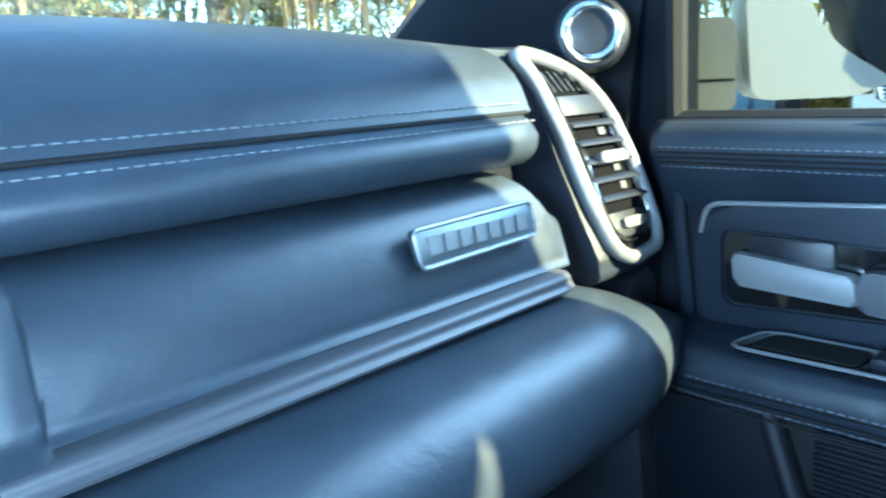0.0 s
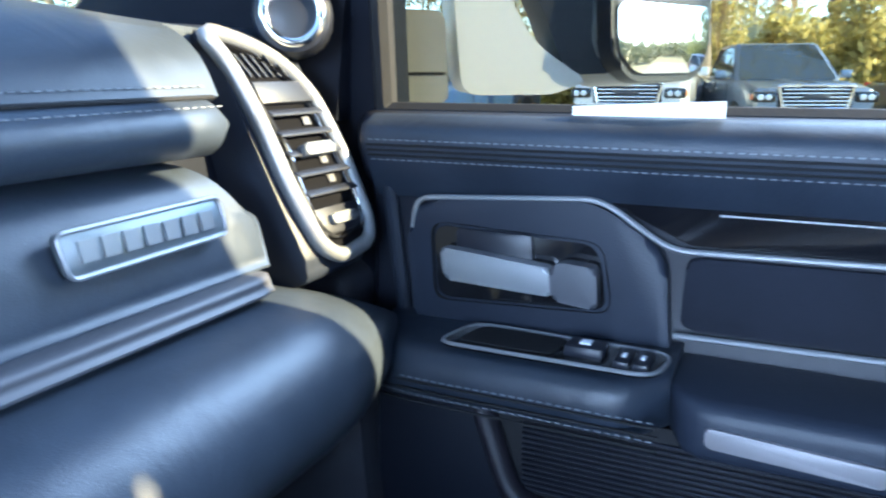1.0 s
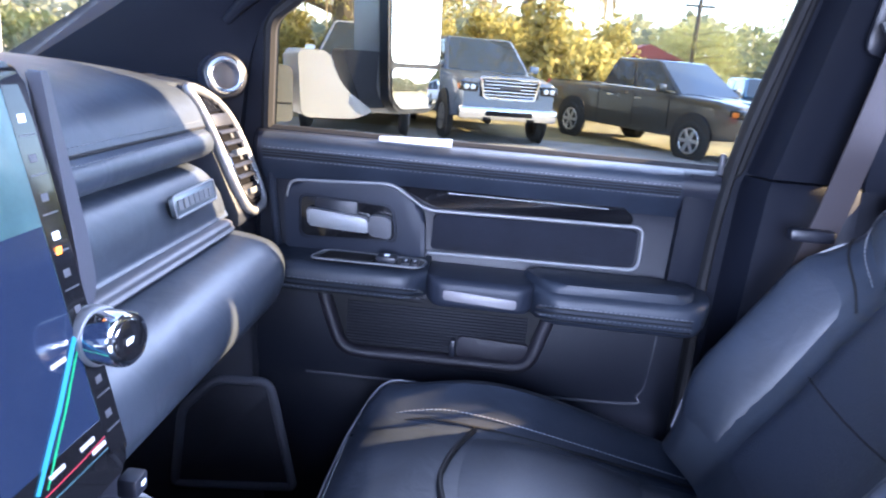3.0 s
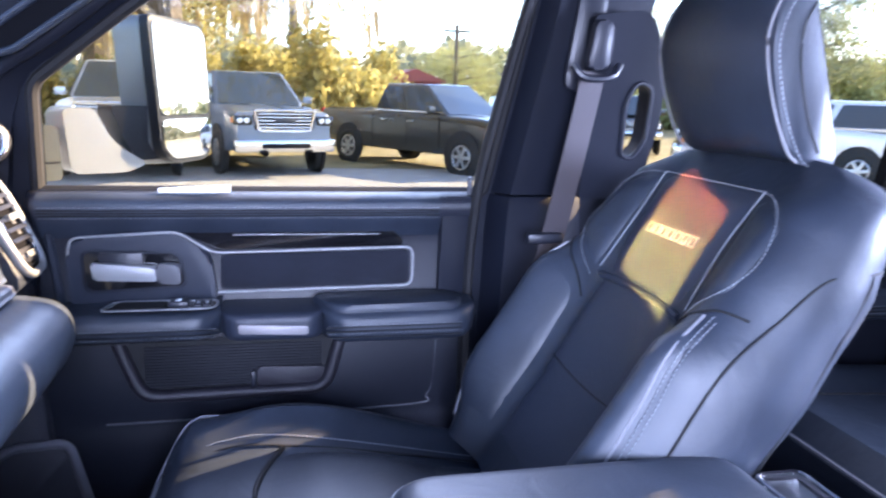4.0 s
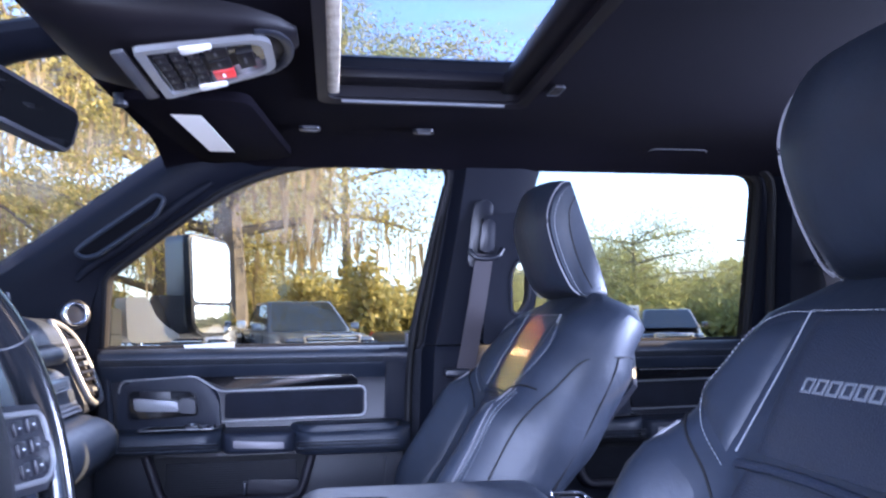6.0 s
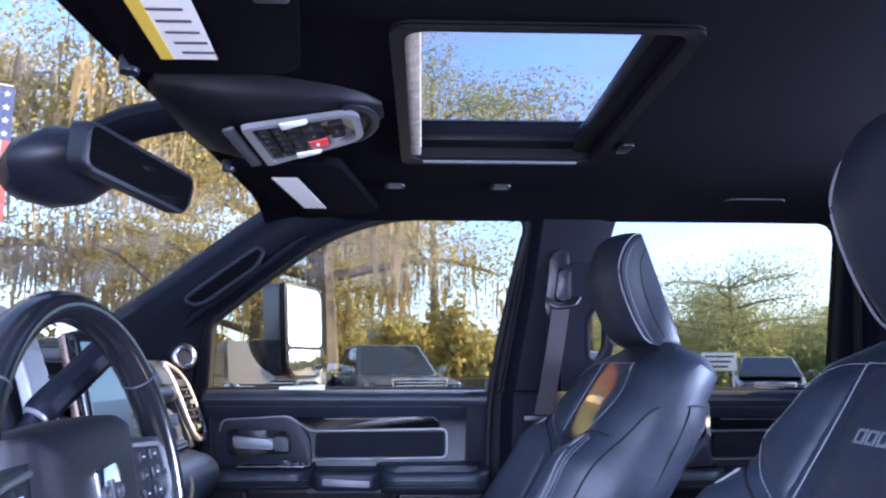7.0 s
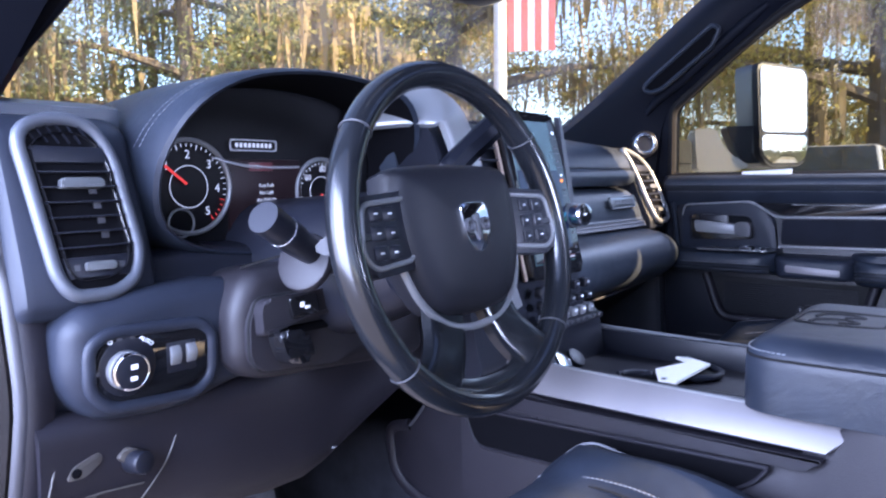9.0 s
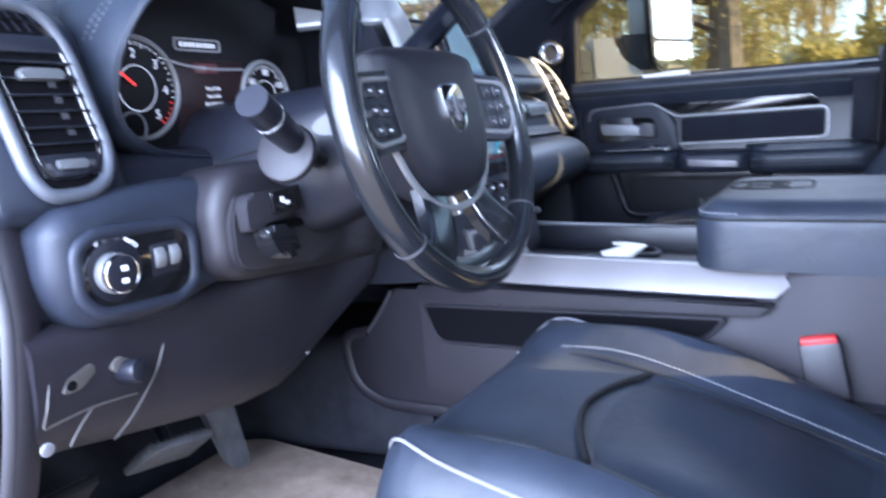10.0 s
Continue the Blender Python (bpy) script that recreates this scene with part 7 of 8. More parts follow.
def ocp(x, y, d=0.0):
    """A point on the switch panel's slanting face; d proud."""
    return V(x, y, 1.8945 + (0.105 - y) * 0.245 - d)


OCN = V(0, -0.238, -0.971)
op = rpoly([ocp(-0.153, 0.103), ocp(0.042, 0.103), ocp(0.012, -0.058), ocp(-0.118, -0.058)], [0.012, 0.012, 0.035, 0.035], 7)
oi = rpoly([ocp(-0.138, 0.092), ocp(0.027, 0.092), ocp(0.003, -0.046), ocp(-0.109, -0.046)], [0.008, 0.008, 0.028, 0.028], 7)
part("switch_frame", ring_slab(op, oi, OCN * 0.008), SILVER, oc, "broad silver switch frame")
part("switch_well", slab(oi, OCN * 0.003, 0.0005), GLOSSBLACK, oc)
part("rear_arch", sweep([ocp(-0.055 + 0.078 * math.cos(a), -0.040 + 0.040 * math.sin(a), 0.002) for a in (math.pi + math.pi * k / 14 for k in range(15))], 0.007, 0.004, sides=10), PLASTIC, oc)
def roof_key(x, y, w, l, material):
    o = [ocp(x + a * w, y + b * l, 0.003) for a, b in ((-0.5, 0.5), (0.5, 0.5), (0.5, -0.5), (-0.5, -0.5))]
    key = part("roof_button", slab(rpoly(o, 0.002, 3), OCN * 0.005, 0.0012), material, oc)
    part("button_mark", slab([ocp(x + a * w, y + b * l, 0.0083) for a, b in ((-0.2, 0.07), (0.2, 0.07), (0.2, -0.07), (-0.2, -0.07))], OCN * 0.0005, 0), GREYTRIM if material is OVERHEAD else INK, key)


for i in range(5):
    for j in range(3):
        roof_key(-0.109 + 0.027 * i, 0.078 - 0.019 * j, 0.023, 0.015, OVERHEAD)
for i, x in enumerate((-0.096, -0.055, -0.014)):
    roof_key(x, 0.012, 0.034, 0.028, RED if i == 2 else OVERHEAD)
roof_key(-0.055, -0.022, 0.060, 0.022, OVERHEAD)
LENS = mat("lamp_lens", (0.75, 0.75, 0.72), 0.2)
for x0, x1 in ((-0.144, -0.118), (0.004, 0.030)):
    part("map_lamp", slab(rpoly([ocp(x0, 0.050, 0.008), ocp(x1, 0.050, 0.008), ocp(x1 - 0.004, 0.012, 0.008), ocp(x0 + 0.006, 0.012, 0.008)], 0.004), OCN * 0.002, 0.0008), LENS, oc, "clear map lamp lens")
part("side_lens", slab(rpoly([ocp(-0.150, 0.128), ocp(0.036, 0.128), ocp(0.038, 0.111), ocp(-0.152, 0.111)], 0.005), OCN * 0.004, 0.001), GREYTRIM, oc)

for sgn, c in ((1, 0.395), (-1, -0.50)):
    vz = thing("sun_visor", "folded dark sun visor with a white warning label", "sun visor", (c, 0.1, 1.93), "sun visors")
    vo = rpoly([V(c - sgn * 0.235, 0.205, 1.938), V(c + sgn * 0.195, 0.140, 1.922), V(c + sgn * 0.130, -0.055, 1.926), V(c - sgn * 0.235, 0.000, 1.940)], 0.03)
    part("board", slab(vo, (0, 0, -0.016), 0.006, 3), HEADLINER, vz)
    lx0, lx1 = c - sgn * 0.170, c + sgn * 0.065
    part("label", slab([V(lx0, 0.135, 1.9155), V(lx1, 0.108, 1.9065), V(lx1, 0.060, 1.9065), V(lx0, 0.085, 1.9155)], (0, 0, -0.0008), 0), PAPER, vz, "white paper warning label")
    if sgn < 0:
        part("label_band", slab([V(lx0, 0.150, 1.9150), V(lx1, 0.123, 1.9060), V(lx1, 0.108, 1.9060), V(lx0, 0.135, 1.9150)], (0, 0, -0.0008), 0), YELLOW, vz)
        for k in range(7):
            x = lx0 + (lx1 - lx0) * (0.1 + 0.12 * k)
            part("label_line", box((x, 0.10, 1.9135 - 0.0095 * (0.1 + 0.12 * k)), (0.004, 0.036, 0.001), 0), DARKINK, vz, "plain dark line of print")
        part("visor_lamp", box((c + sgn * 0.02, -0.012, 1.904), (0.045, 0.035, 0.012), 0.004), GREYTRIM, vz)
    part("pivot", disc((c - sgn * 0.215, 0.205, 1.935), (0, 0, -1), 0.012, 0.02, 14), PLASTIC, vz)

mir = thing("rear_view_mirror", "black framed rear-view mirror on a sensor pod", "mirror", (-0.05, 0.33, 1.86))
MM = Matrix.Translation((-0.045, 0.270, 1.852)) @ Euler((radians(6), radians(4), radians(-14))).to_matrix().to_4x4()
mo = [MM @ p for p in rpoly([V(-0.135, 0, 0.034), V(0.135, 0, 0.034), V(0.128, 0, -0.034), V(-0.128, 0, -0.034)], 0.018)]
mn = (MM.to_3x3() @ V(0, -1, 0)).normalized()
part("shell", slab([p - mn * 0.03 for p in mo], mn * 0.030, 0.006, 3), PLASTIC, mir)
part("reflector", slab([MM @ p for p in rpoly([V(-0.128, 0, 0.028), V(0.128, 0, 0.028), V(0.121, 0, -0.028), V(-0.121, 0, -0.028)], 0.014)], mn * 0.0012, 0), mat("dark_mirror", (0.035, 0.037, 0.042), 0.03, 0.9), mir, "dark mirror face")
rings = []
for s, w, h in ((0, 0.04, 0.022), (0.03, 0.080, 0.042), (0.07, 0.105, 0.054), (0.11, 0.100, 0.050), (0.145, 0.060, 0.032), (0.155, 0.02, 0.01)):
    c = V(-0.07, 0.300 + s, 1.872 - 0.25 * s)
    rings.append([c + V(w * math.cos(a), 0, h * math.sin(a)) for a in (2 * math.pi * k / 20 for k in range(20))])
part("sensor_pod", done(loft(rings)), PLASTIC, mir, "dark sensor pod against the windshield")
part("wire_cover", sweep(cr([(-0.06, 0.36, 1.885), (-0.058, 0.29, 1.925), (-0.056, 0.20, 1.945)], 5), 0.046, 0.022, sides=12), PILLAR, mir)
part("stem", disc((-0.05, 0.285, 1.868), (0, 0.7, 0.5), 0.014, 0.05, 14), PLASTIC, mir)

for y in (-0.092, -0.328):
    rl = thing("roof_hook", "small oval roof fitting in the headliner", "roof fitting", (0.445, y, 1.95), "roof fittings")
    part("base", slab(rpoly([V(0.430, y - 0.022, 1.9575), V(0.458, y - 0.022, 1.9565), V(0.458, y + 0.022, 1.9565), V(0.430, y + 0.022, 1.9575)], 0.012), (0, 0, -0.006), 0.002), PLASTIC, rl)
    part("insert", box((0.444, y, 1.950), (0.012, 0.028, 0.003), 0.001), GREYTRIM, rl)
sg = thing("roof_grille", "trapezoid roof grille in the headliner", "roof grille", (0.60, -0.95, 1.95))
so = rpoly([V(0.545, -0.885, 1.957), V(0.615, -0.865, 1.950), V(0.605, -1.045, 1.951), V(0.545, -1.02, 1.957)], 0.012)
part("panel", slab(so, (0, 0, -0.003), 0.001), HEADLINER, sg)
part("outline", sweep([p + V(0, 0, -0.003) for p in so], 0.0018, closed=True, sides=6), GREYTRIM, sg)

# ---- outside mirror, hood and body sides ----
dm = thing("door_mirror", "tall chrome towing mirror with two panes", "door mirror", (0.85, 0.25, 1.55))
mface = V(-0.42, -0.90, 0.08).normalized()


def mp(a, b2, d=0.0):
    """A point on the mirror's face: a across, b2 up, d proud."""
    return V(1.03, 0.19, 1.658) + V(0.905, -0.426, 0) * a + V(0.034, 0.072, 1) * b2 + mface * d


mo = [(-0.088, 0.137), (0.080, 0.132), (0.099, 0.112), (0.088, -0.115), (0.052, -0.138), (-0.062, -0.138), (-0.095, -0.112), (-0.094, 0.120)]
part("shell", slab(rpoly([mp(a * 1.0, q, -0.075) for a, q in mo], 0.025), mface * 0.057, 0.012), mat("mirror_shell", (0.20, 0.20, 0.20), 0.3, 0.5), dm, "grey mirror shell")
part("bezel", slab(rpoly([mp(a * 1.0, q, -0.02) for a, q in mo], 0.025), mface * 0.02, 0.006), PLASTIC, dm)
part("main_pane", slab(rpoly([mp(a, q, 0.0006) for a, q in ((-0.084, 0.128), (0.076, 0.123), (0.090, 0.106), (0.082, -0.046), (-0.087, -0.046))], 0.018), mface * 0.002, 0), MIRROR, dm, "clear mirror pane")
lower = rpoly([V(a, q, 0) for a, q in ((-0.087, -0.055), (0.081, -0.055), (0.078, -0.108), (0.048, -0.129), (-0.060, -0.129), (-0.086, -0.106))], 0.014)
rings = [[(p.x * f, -0.092 + (p.y + 0.092) * f) for p in lower] for f in (1.0, 0.8, 0.6, 0.4, 0.2, 0.02)]
bm = done(loft([[mp(a, q, -0.004) for a, q in rings[0]]] + [[mp(a, q, 0.0105 - (a * a + (q + 0.092) ** 2) / 0.95 + 0.05 * (q + 0.092)) for a, q in g] for g in rings]))
part("lower_pane", bm, MIRROR, dm, "domed wide-angle mirror pane", 60)
away = V(0.83, 0.55, 0)
part("arm", slab(rpoly([V(0.913, 0.305, 1.629), V(0.965, 0.227, 1.629), V(0.968, 0.224, 1.530), V(0.938, 0.269, 1.528)], 0.012) , away * 0.07, 0.01), PLASTIC, dm, "black folding arm")
# pale diffuse colour stands in for sky reflected in the chrome cover
part("arm_cover", slab(rpoly([V(0.868, 0.372, 1.623), V(0.898, 0.327, 1.624), V(0.914, 0.304, 1.565), V(0.950, 0.250, 1.522), V(0.930, 0.281, 1.508), V(0.874, 0.364, 1.508)], [0.012, 0.012, 0.03, 0.01, 0.01, 0.02]), away * 0.09, 0.012), mat("chrome_sky_pale", (0.55, 0.54, 0.52), 0.22, 0.3), dm, "bright curved arm cover")
foot = part("arm_foot", slab(rpoly([V(0.800, 0.476, 1.598), V(0.864, 0.379, 1.594), V(0.866, 0.376, 1.500), V(0.800, 0.476, 1.496)], 0.012), away * 0.05, 0.008), mat("arm_grey", (0.17, 0.165, 0.15), 0.4, grain=700, bump=0.1, spots=0.2), dm, "grey arm foot on the door skin")
part("foot_seam", sweep([V(0.803, 0.471, 1.532), V(0.864, 0.379, 1.531)], 0.0015, sides=5), RUBBER, foot)
hood = thing("pickup_body", "silver painted hood and outer skin of the pickup itself", "pickup body", (0, 1.8, 1.0))
rings = []
for y, z, w in ((1.04, 1.40, 0.86), (1.3, 1.42, 0.88), (2.0, 1.41, 0.88), (2.5, 1.36, 0.86), (2.62, 1.25, 0.84)):
    rings.append([V(CX + w * u, y, z - 0.10 * abs(u) ** 6 - (0.02 if abs(u) < 0.4 else 0)) for u in [-1 + k / 8 for k in range(17)]] + [V(CX + w, y, 0.9), V(CX - w, y, 0.9)])
part("skin", done(loft(rings)), BODY, hood)
for s in (1, -1):
    part("wing", box((CX + s * 0.93, 1.6, 1.16), (0.10, 2.0, 0.46), 0.04, 3), BODY, hood)
part("cowl", box((CX, 1.06, 1.38), (1.4, 0.10, 0.05), 0.01), RUBBER, hood)
part("wiper", sweep(cr([(0.55, 1.07, 1.44), (0.1, 1.02, 1.455), (-0.4, 1.0, 1.45)], 6), 0.008), RUBBER, hood)
part("side_skin", slab([V(0.80, 1.0, 0.55), V(0.80, -1.9, 0.55), V(0.80, -1.9, 1.47), V(0.80, 1.0, 1.47)], (0.06, 0, 0), 0.02), BODY, hood)
part("under", box((CX, -0.45, 0.60), (1.5, 2.9, 0.20), 0.02), RUBBER, hood)


# ---- outside: ground, vehicles, poles, buildings ----
bm = bmesh.new()
bmesh.ops.create_grid(bm, x_segments=60, y_segments=60, size=400)
for v in bm.verts:
    v.co.z = 0.25 * noise.noise(v.co * 0.03) * smooth(15, 60, v.co.length) - 0.02
solo("ground", bm, mat("dry_grass_ground", (0.24, 0.20, 0.10), 0.95, grain=6, bump=0.6, spots=0.7, spot_scale=1.2), "dry sandy grass ground", "ground", kind="structure")
solo("pavement", slab(rpoly([V(-14, -22, 0.0), V(17.5, -22, 0.0), V(15.2, -6, 0.0), V(15.2, 14, 0.0), V(-14, 14, 0.0)], 2), (0, 0, 0.02), 0), mat("pale_asphalt", (0.30, 0.29, 0.27), 0.9, grain=40, bump=0.5, spots=0.4, spot_scale=3), "pale worn asphalt of the car lot", "pavement", kind="structure")

TYRE = mat("tyre", (0.018, 0.018, 0.018), 0.8, grain=60, bump=0.3)
CARGLASS = mat("car_glass", (0.03, 0.04, 0.05), 0.05, coat=0.5)
LAMP = mat("headlamp", (0.65, 0.67, 0.70), 0.12, 0.3, coat=0.6)
TAIL = mat("tail_lamp", (0.45, 0.02, 0.02), 0.2, coat=0.5)
ALLOY = mat("alloy", (0.50, 0.51, 0.52), 0.3, 0.8)


def paint(name, c):
    return mat(name, c, 0.28, 0.35, coat=0.9, spots=0.08, spot_scale=2)


MARKER = mat("amber_marker", (0.75, 0.22, 0.03), 0.3)


def wheel_parts(t, x, y, r, side):
    ty = part("wheel", torus((x, y, r), (0, 1, 0), r * 0.78, r * 0.235, 28, 10), TYRE, t)
    part("rim", disc((x, y + side * 0.03, r), (0, side, 0), r * 0.60, 0.05, 24, 0.01), TYRE, ty)
    for k in range(6):
        a = math.pi * 2 * k / 6
        part("rim_spoke", sweep([V(x, y + side * 0.09, r), V(x + math.cos(a) * r * 0.57, y + side * 0.085, r + math.sin(a) * r * 0.57)], r * 0.10, 0.02, sides=6, up=(0, 1, 0)), ALLOY, ty)
    part("rim_edge", torus((x, y + side * 0.08, r), (0, 1, 0), r * 0.58, r * 0.045, 24, 6), ALLOY, ty)


def pickup(material, label, loc, heading, height=1.95, bed=True, chrome=True):
    """A parked pickup (or a wagon, without the bed). It faces +x before it is turned."""
    t = thing("parked_pickup" if bed else "parked_wagon", label, "pickup truck" if bed else "car", (0, 0, 0), "vehicles on the lot")
    k = height / 1.95
    L0, L1 = -2.95 if bed else -2.3, 2.95 if bed else 2.3
    def sect(x, z0, z1, w):
        return rpoly([V(x, -w, z0), V(x, -w * 1.0, z1 - 0.1), V(x, -w * 0.93, z1), V(x, w * 0.93, z1), V(x, w, z1 - 0.1), V(x, w, z0)], [0.05, 0.08, 0.06, 0.06, 0.08, 0.05], 3)
    belt_z, hood_z = 1.27 * k, (1.25 if bed else 1.14) * k
    lower = [sect(L0, 0.62, (1.28 if bed else 1.15) * k, 0.93), sect(L0 + 0.1, 0.48, (1.30 if bed else 1.22) * k, 0.97), sect(-0.8, 0.42, 1.31 * k, 0.99), sect(0.95, 0.42, 1.30 * k, 0.99), sect(1.15, 0.42, hood_z + 0.05, 0.98), sect(2.3 if bed else 1.7, 0.46, hood_z + 0.01, 0.96), sect(L1 - 0.12, 0.52, hood_z - 0.06, 0.92), sect(L1, 0.58, hood_z - 0.2, 0.86)]
    part("body", done(loft(lower)), material, t)
    cab0 = -0.95 if bed else L0 + 0.15
    top = height
    cab = []
    for (xb, xt, wb, wtp) in ((cab0, cab0 + 0.18, 0.91, 0.72), (1.42, 0.50, 0.91, 0.72)):
        cab.append([V(xb, -wb, belt_z), V(xb, wb, belt_z), V(xt, wtp, top), V(xt, -wtp, top)])
    bmc = bmesh.new()
    a = [bmc.verts.new(p) for p in cab[0]]
    b = [bmc.verts.new(p) for p in cab[1]]
    bmc.faces.new(a[::-1]); bmc.faces.new(b)
    for i in range(4):
        bmc.faces.new((a[i], a[(i + 1) % 4], b[(i + 1) % 4], b[i]))
    bmesh.ops.bevel(bmc, geom=bmc.edges[:], offset=0.07, segments=3, affect="EDGES", profile=0.5)
    part("cab", bmc, material, t)
    def quad(nm, pts, off, material2):
        c = sum(pts, V(0, 0, 0)) / 4
        n = (pts[1] - pts[0]).cross(pts[2] - pts[0]).normalized()
        n = n if n.dot(c - V(0.1, 0, belt_z + 0.2)) > 0 else -n
        part(nm, slab(rpoly([c + (p - c) * 0.91 - n * 0.005 for p in pts], 0.06, 3), n * off, 0), material2, t)
    quad("windscreen", cab[1], 0.012, CARGLASS)
    quad("rear_screen", cab[0], 0.012, CARGLASS)
    for s in (-1, 1):
        p = [V(cab0, s * 0.905, belt_z + 0.05), V(1.36, s * 0.905, belt_z + 0.05), V(0.50, s * 0.735, top - 0.06), V(cab0 + 0.18, s * 0.735, top - 0.06)]
        m0, m1 = p[0].lerp(p[1], 0.47), p[3].lerp(p[2], 0.50)
        quad("side_window", [p[0], m0, m1, p[3]], 0.014, CARGLASS)
        part("sill_trim", sweep([V(cab0 + 0.05, s * 0.965, belt_z + 0.06), V(1.30, s * 0.965, belt_z + 0.06)], 0.012, 0.018, sides=6), CHROME if chrome else GLOSSBLACK, t)
        for x in (cab0 + 0.02, 0.20, 1.22):
            part("door_gap", sweep([V(x, s * 0.990, belt_z - 0.02), V(x + 0.02, s * 0.992, 0.55)], 0.008, 0.006, sides=4), RUBBER, t)
        quad("side_window", [m0, p[1], p[2], m1], 0.014, CARGLASS)
        part("mirror", box((1.05, s * 1.08, belt_z + 0.12), (0.12, 0.2, 0.16), 0.04), material, t)
        for x in (0.35, -0.55):
            part("door_pull", box((x, s * 1.0, belt_z - 0.14), (0.2, 0.03, 0.04), 0.01), CHROME if chrome else material, t)
        hl = part("headlamp", box((L1 - 0.12, s * 0.76, hood_z - 0.20), (0.34, 0.34, 0.17), 0.04), GLOSSBLACK, t)
        for q in (-0.07, 0.05):
            part("lamp_lens", disc((L1 + 0.03, s * 0.76 + q, hood_z - 0.20), (1, 0, 0), 0.05, 0.025, 14), LAMP, hl)
        part("marker_lamp", box((L1 - 0.12, s * 0.93, hood_z - 0.20), (0.14, 0.03, 0.09), 0.01), MARKER, hl)
        part("fog_lamp", disc((L1 + 0.02, s * 0.62, 0.60), (1, 0, 0), 0.06, 0.05, 14), LAMP, t)
        part("tail_lamp", box((L0 + 0.03, s * 0.86, 1.05), (0.1, 0.16, 0.40), 0.03), TAIL, t)
        r = 0.41 * (1 if bed else 0.9)
        for x in (L1 - 1.05, L0 + 1.15):
            part("arch", disc((x, s * 0.97, r + 0.04), (0, s, 0), r + 0.09, 0.035, 24, 0.005), TYRE, t)
            wheel_parts(t, x, s * 0.93, r, s)
    gr = part("grille", box((L1 - 0.02, 0, hood_z - 0.20), (0.10, 1.12, 0.34), 0.03), RUBBER if chrome else GLOSSBLACK, t)
    part("grille_frame", sweep(rpoly([V(L1 + 0.035, -0.56, hood_z - 0.02), V(L1 + 0.035, 0.56, hood_z - 0.02), V(L1 + 0.035, 0.48, hood_z - 0.38), V(L1 + 0.035, -0.48, hood_z - 0.38)], 0.05), 0.028, closed=True, up=(1, 0, 0)), CHROME, gr)
    for i in range(5):
        part("grille_bar", box((L1 + 0.03, 0, hood_z - 0.08 - 0.06 * i), (0.03, 0.98, 0.022), 0.005), CHROME, gr)
    part("grille_plate", box((L1 + 0.05, 0, hood_z - 0.19), (0.02, 0.40, 0.07), 0.01), GREYTRIM, gr)
    bp_ = part("bumper", box((L1 + 0.02, 0, 0.60), (0.20, 1.88, 0.24), 0.06, 3), CHROME if chrome else material, t)
    for s in (-1, 1):
        part("tow_hook", box((L1 + 0.13, s * 0.42, 0.50), (0.04, 0.14, 0.05), 0.015), RUBBER, bp_)
    part("hood_crease", sweep([V(1.25, 0.0, hood_z + 0.052), V(L1 - 0.2, 0.0, hood_z - 0.01)], 0.26, 0.022, sides=12, taper=lambda q: 1 - 0.25 * q), material, t)
    part("bumper_slot", box((L1 + 0.12, 0, 0.60), (0.03, 0.9, 0.09), 0.01), RUBBER, bp_)
    part("rear_bumper", box((L0 - 0.04, 0, 0.62), (0.18, 1.8, 0.2), 0.05, 3), CHROME if chrome else material, t)
    if bed:
        part("bed_floor", box((-1.95, 0, 1.305 * k), (1.85, 1.6, 0.02), 0), RUBBER, t)
    t.location = loc
    t.rotation_euler = (0, 0, radians(heading))
    return t


pickup(paint("steel_blue_paint", (0.16, 0.20, 0.27)), "steel blue parked pickup with a chrome grille facing the lot", (16.2, 0.75, 0.02), 197)
pickup(paint("dark_grey_paint", (0.060, 0.058, 0.052)), "dark grey parked crew-cab pickup seen from its side", (16.3, -3.45, -0.04), -147, 1.88)
pickup(paint("white_paint", (0.72, 0.73, 0.74)), "white heavy-duty parked pickup with a chrome grille", (15.6, 2.9, 0.02), 184, 2.05)
pickup(paint("deep_blue_paint", (0.03, 0.07, 0.18)), "deep blue parked pickup beside the lot", (13.2, 6.2, 0.02), 182, 2.0)
pickup(paint("white_wagon_paint", (0.75, 0.75, 0.76)), "white parked wagon at the edge of the lot", (13.5, -10.8, 0.02), 60, 1.75, False)
pickup(paint("black_wagon_paint", (0.02, 0.022, 0.026)), "black parked wagon far across the lot", (22, -11.0, 0.02), 160, 1.75, False)
pickup(paint("light_blue_paint", (0.12, 0.25, 0.40)), "light blue parked car far across the lot", (24, -8.2, 0.02), 175, 1.6, False)
pickup(paint("red_paint", (0.42, 0.02, 0.03)), "red parked pickup ahead of the truck", (6.0, 11.0, 0.02), 200, 1.9, True)
pickup(paint("silver_wagon_paint", (0.4, 0.42, 0.44)), "silver parked wagon far behind", (18, -17.5, 0.02), 120, 1.7, False)

POLE = mat("white_pole", (0.74, 0.73, 0.70), 0.5, spots=0.15)
FLAGRED, FLAGWHITE, FLAGBLUE = mat("flag_red", (0.56, 0.15, 0.14), 0.8), mat("flag_white", (0.78, 0.78, 0.78), 0.8), mat("flag_blue", (0.10, 0.13, 0.28), 0.8)


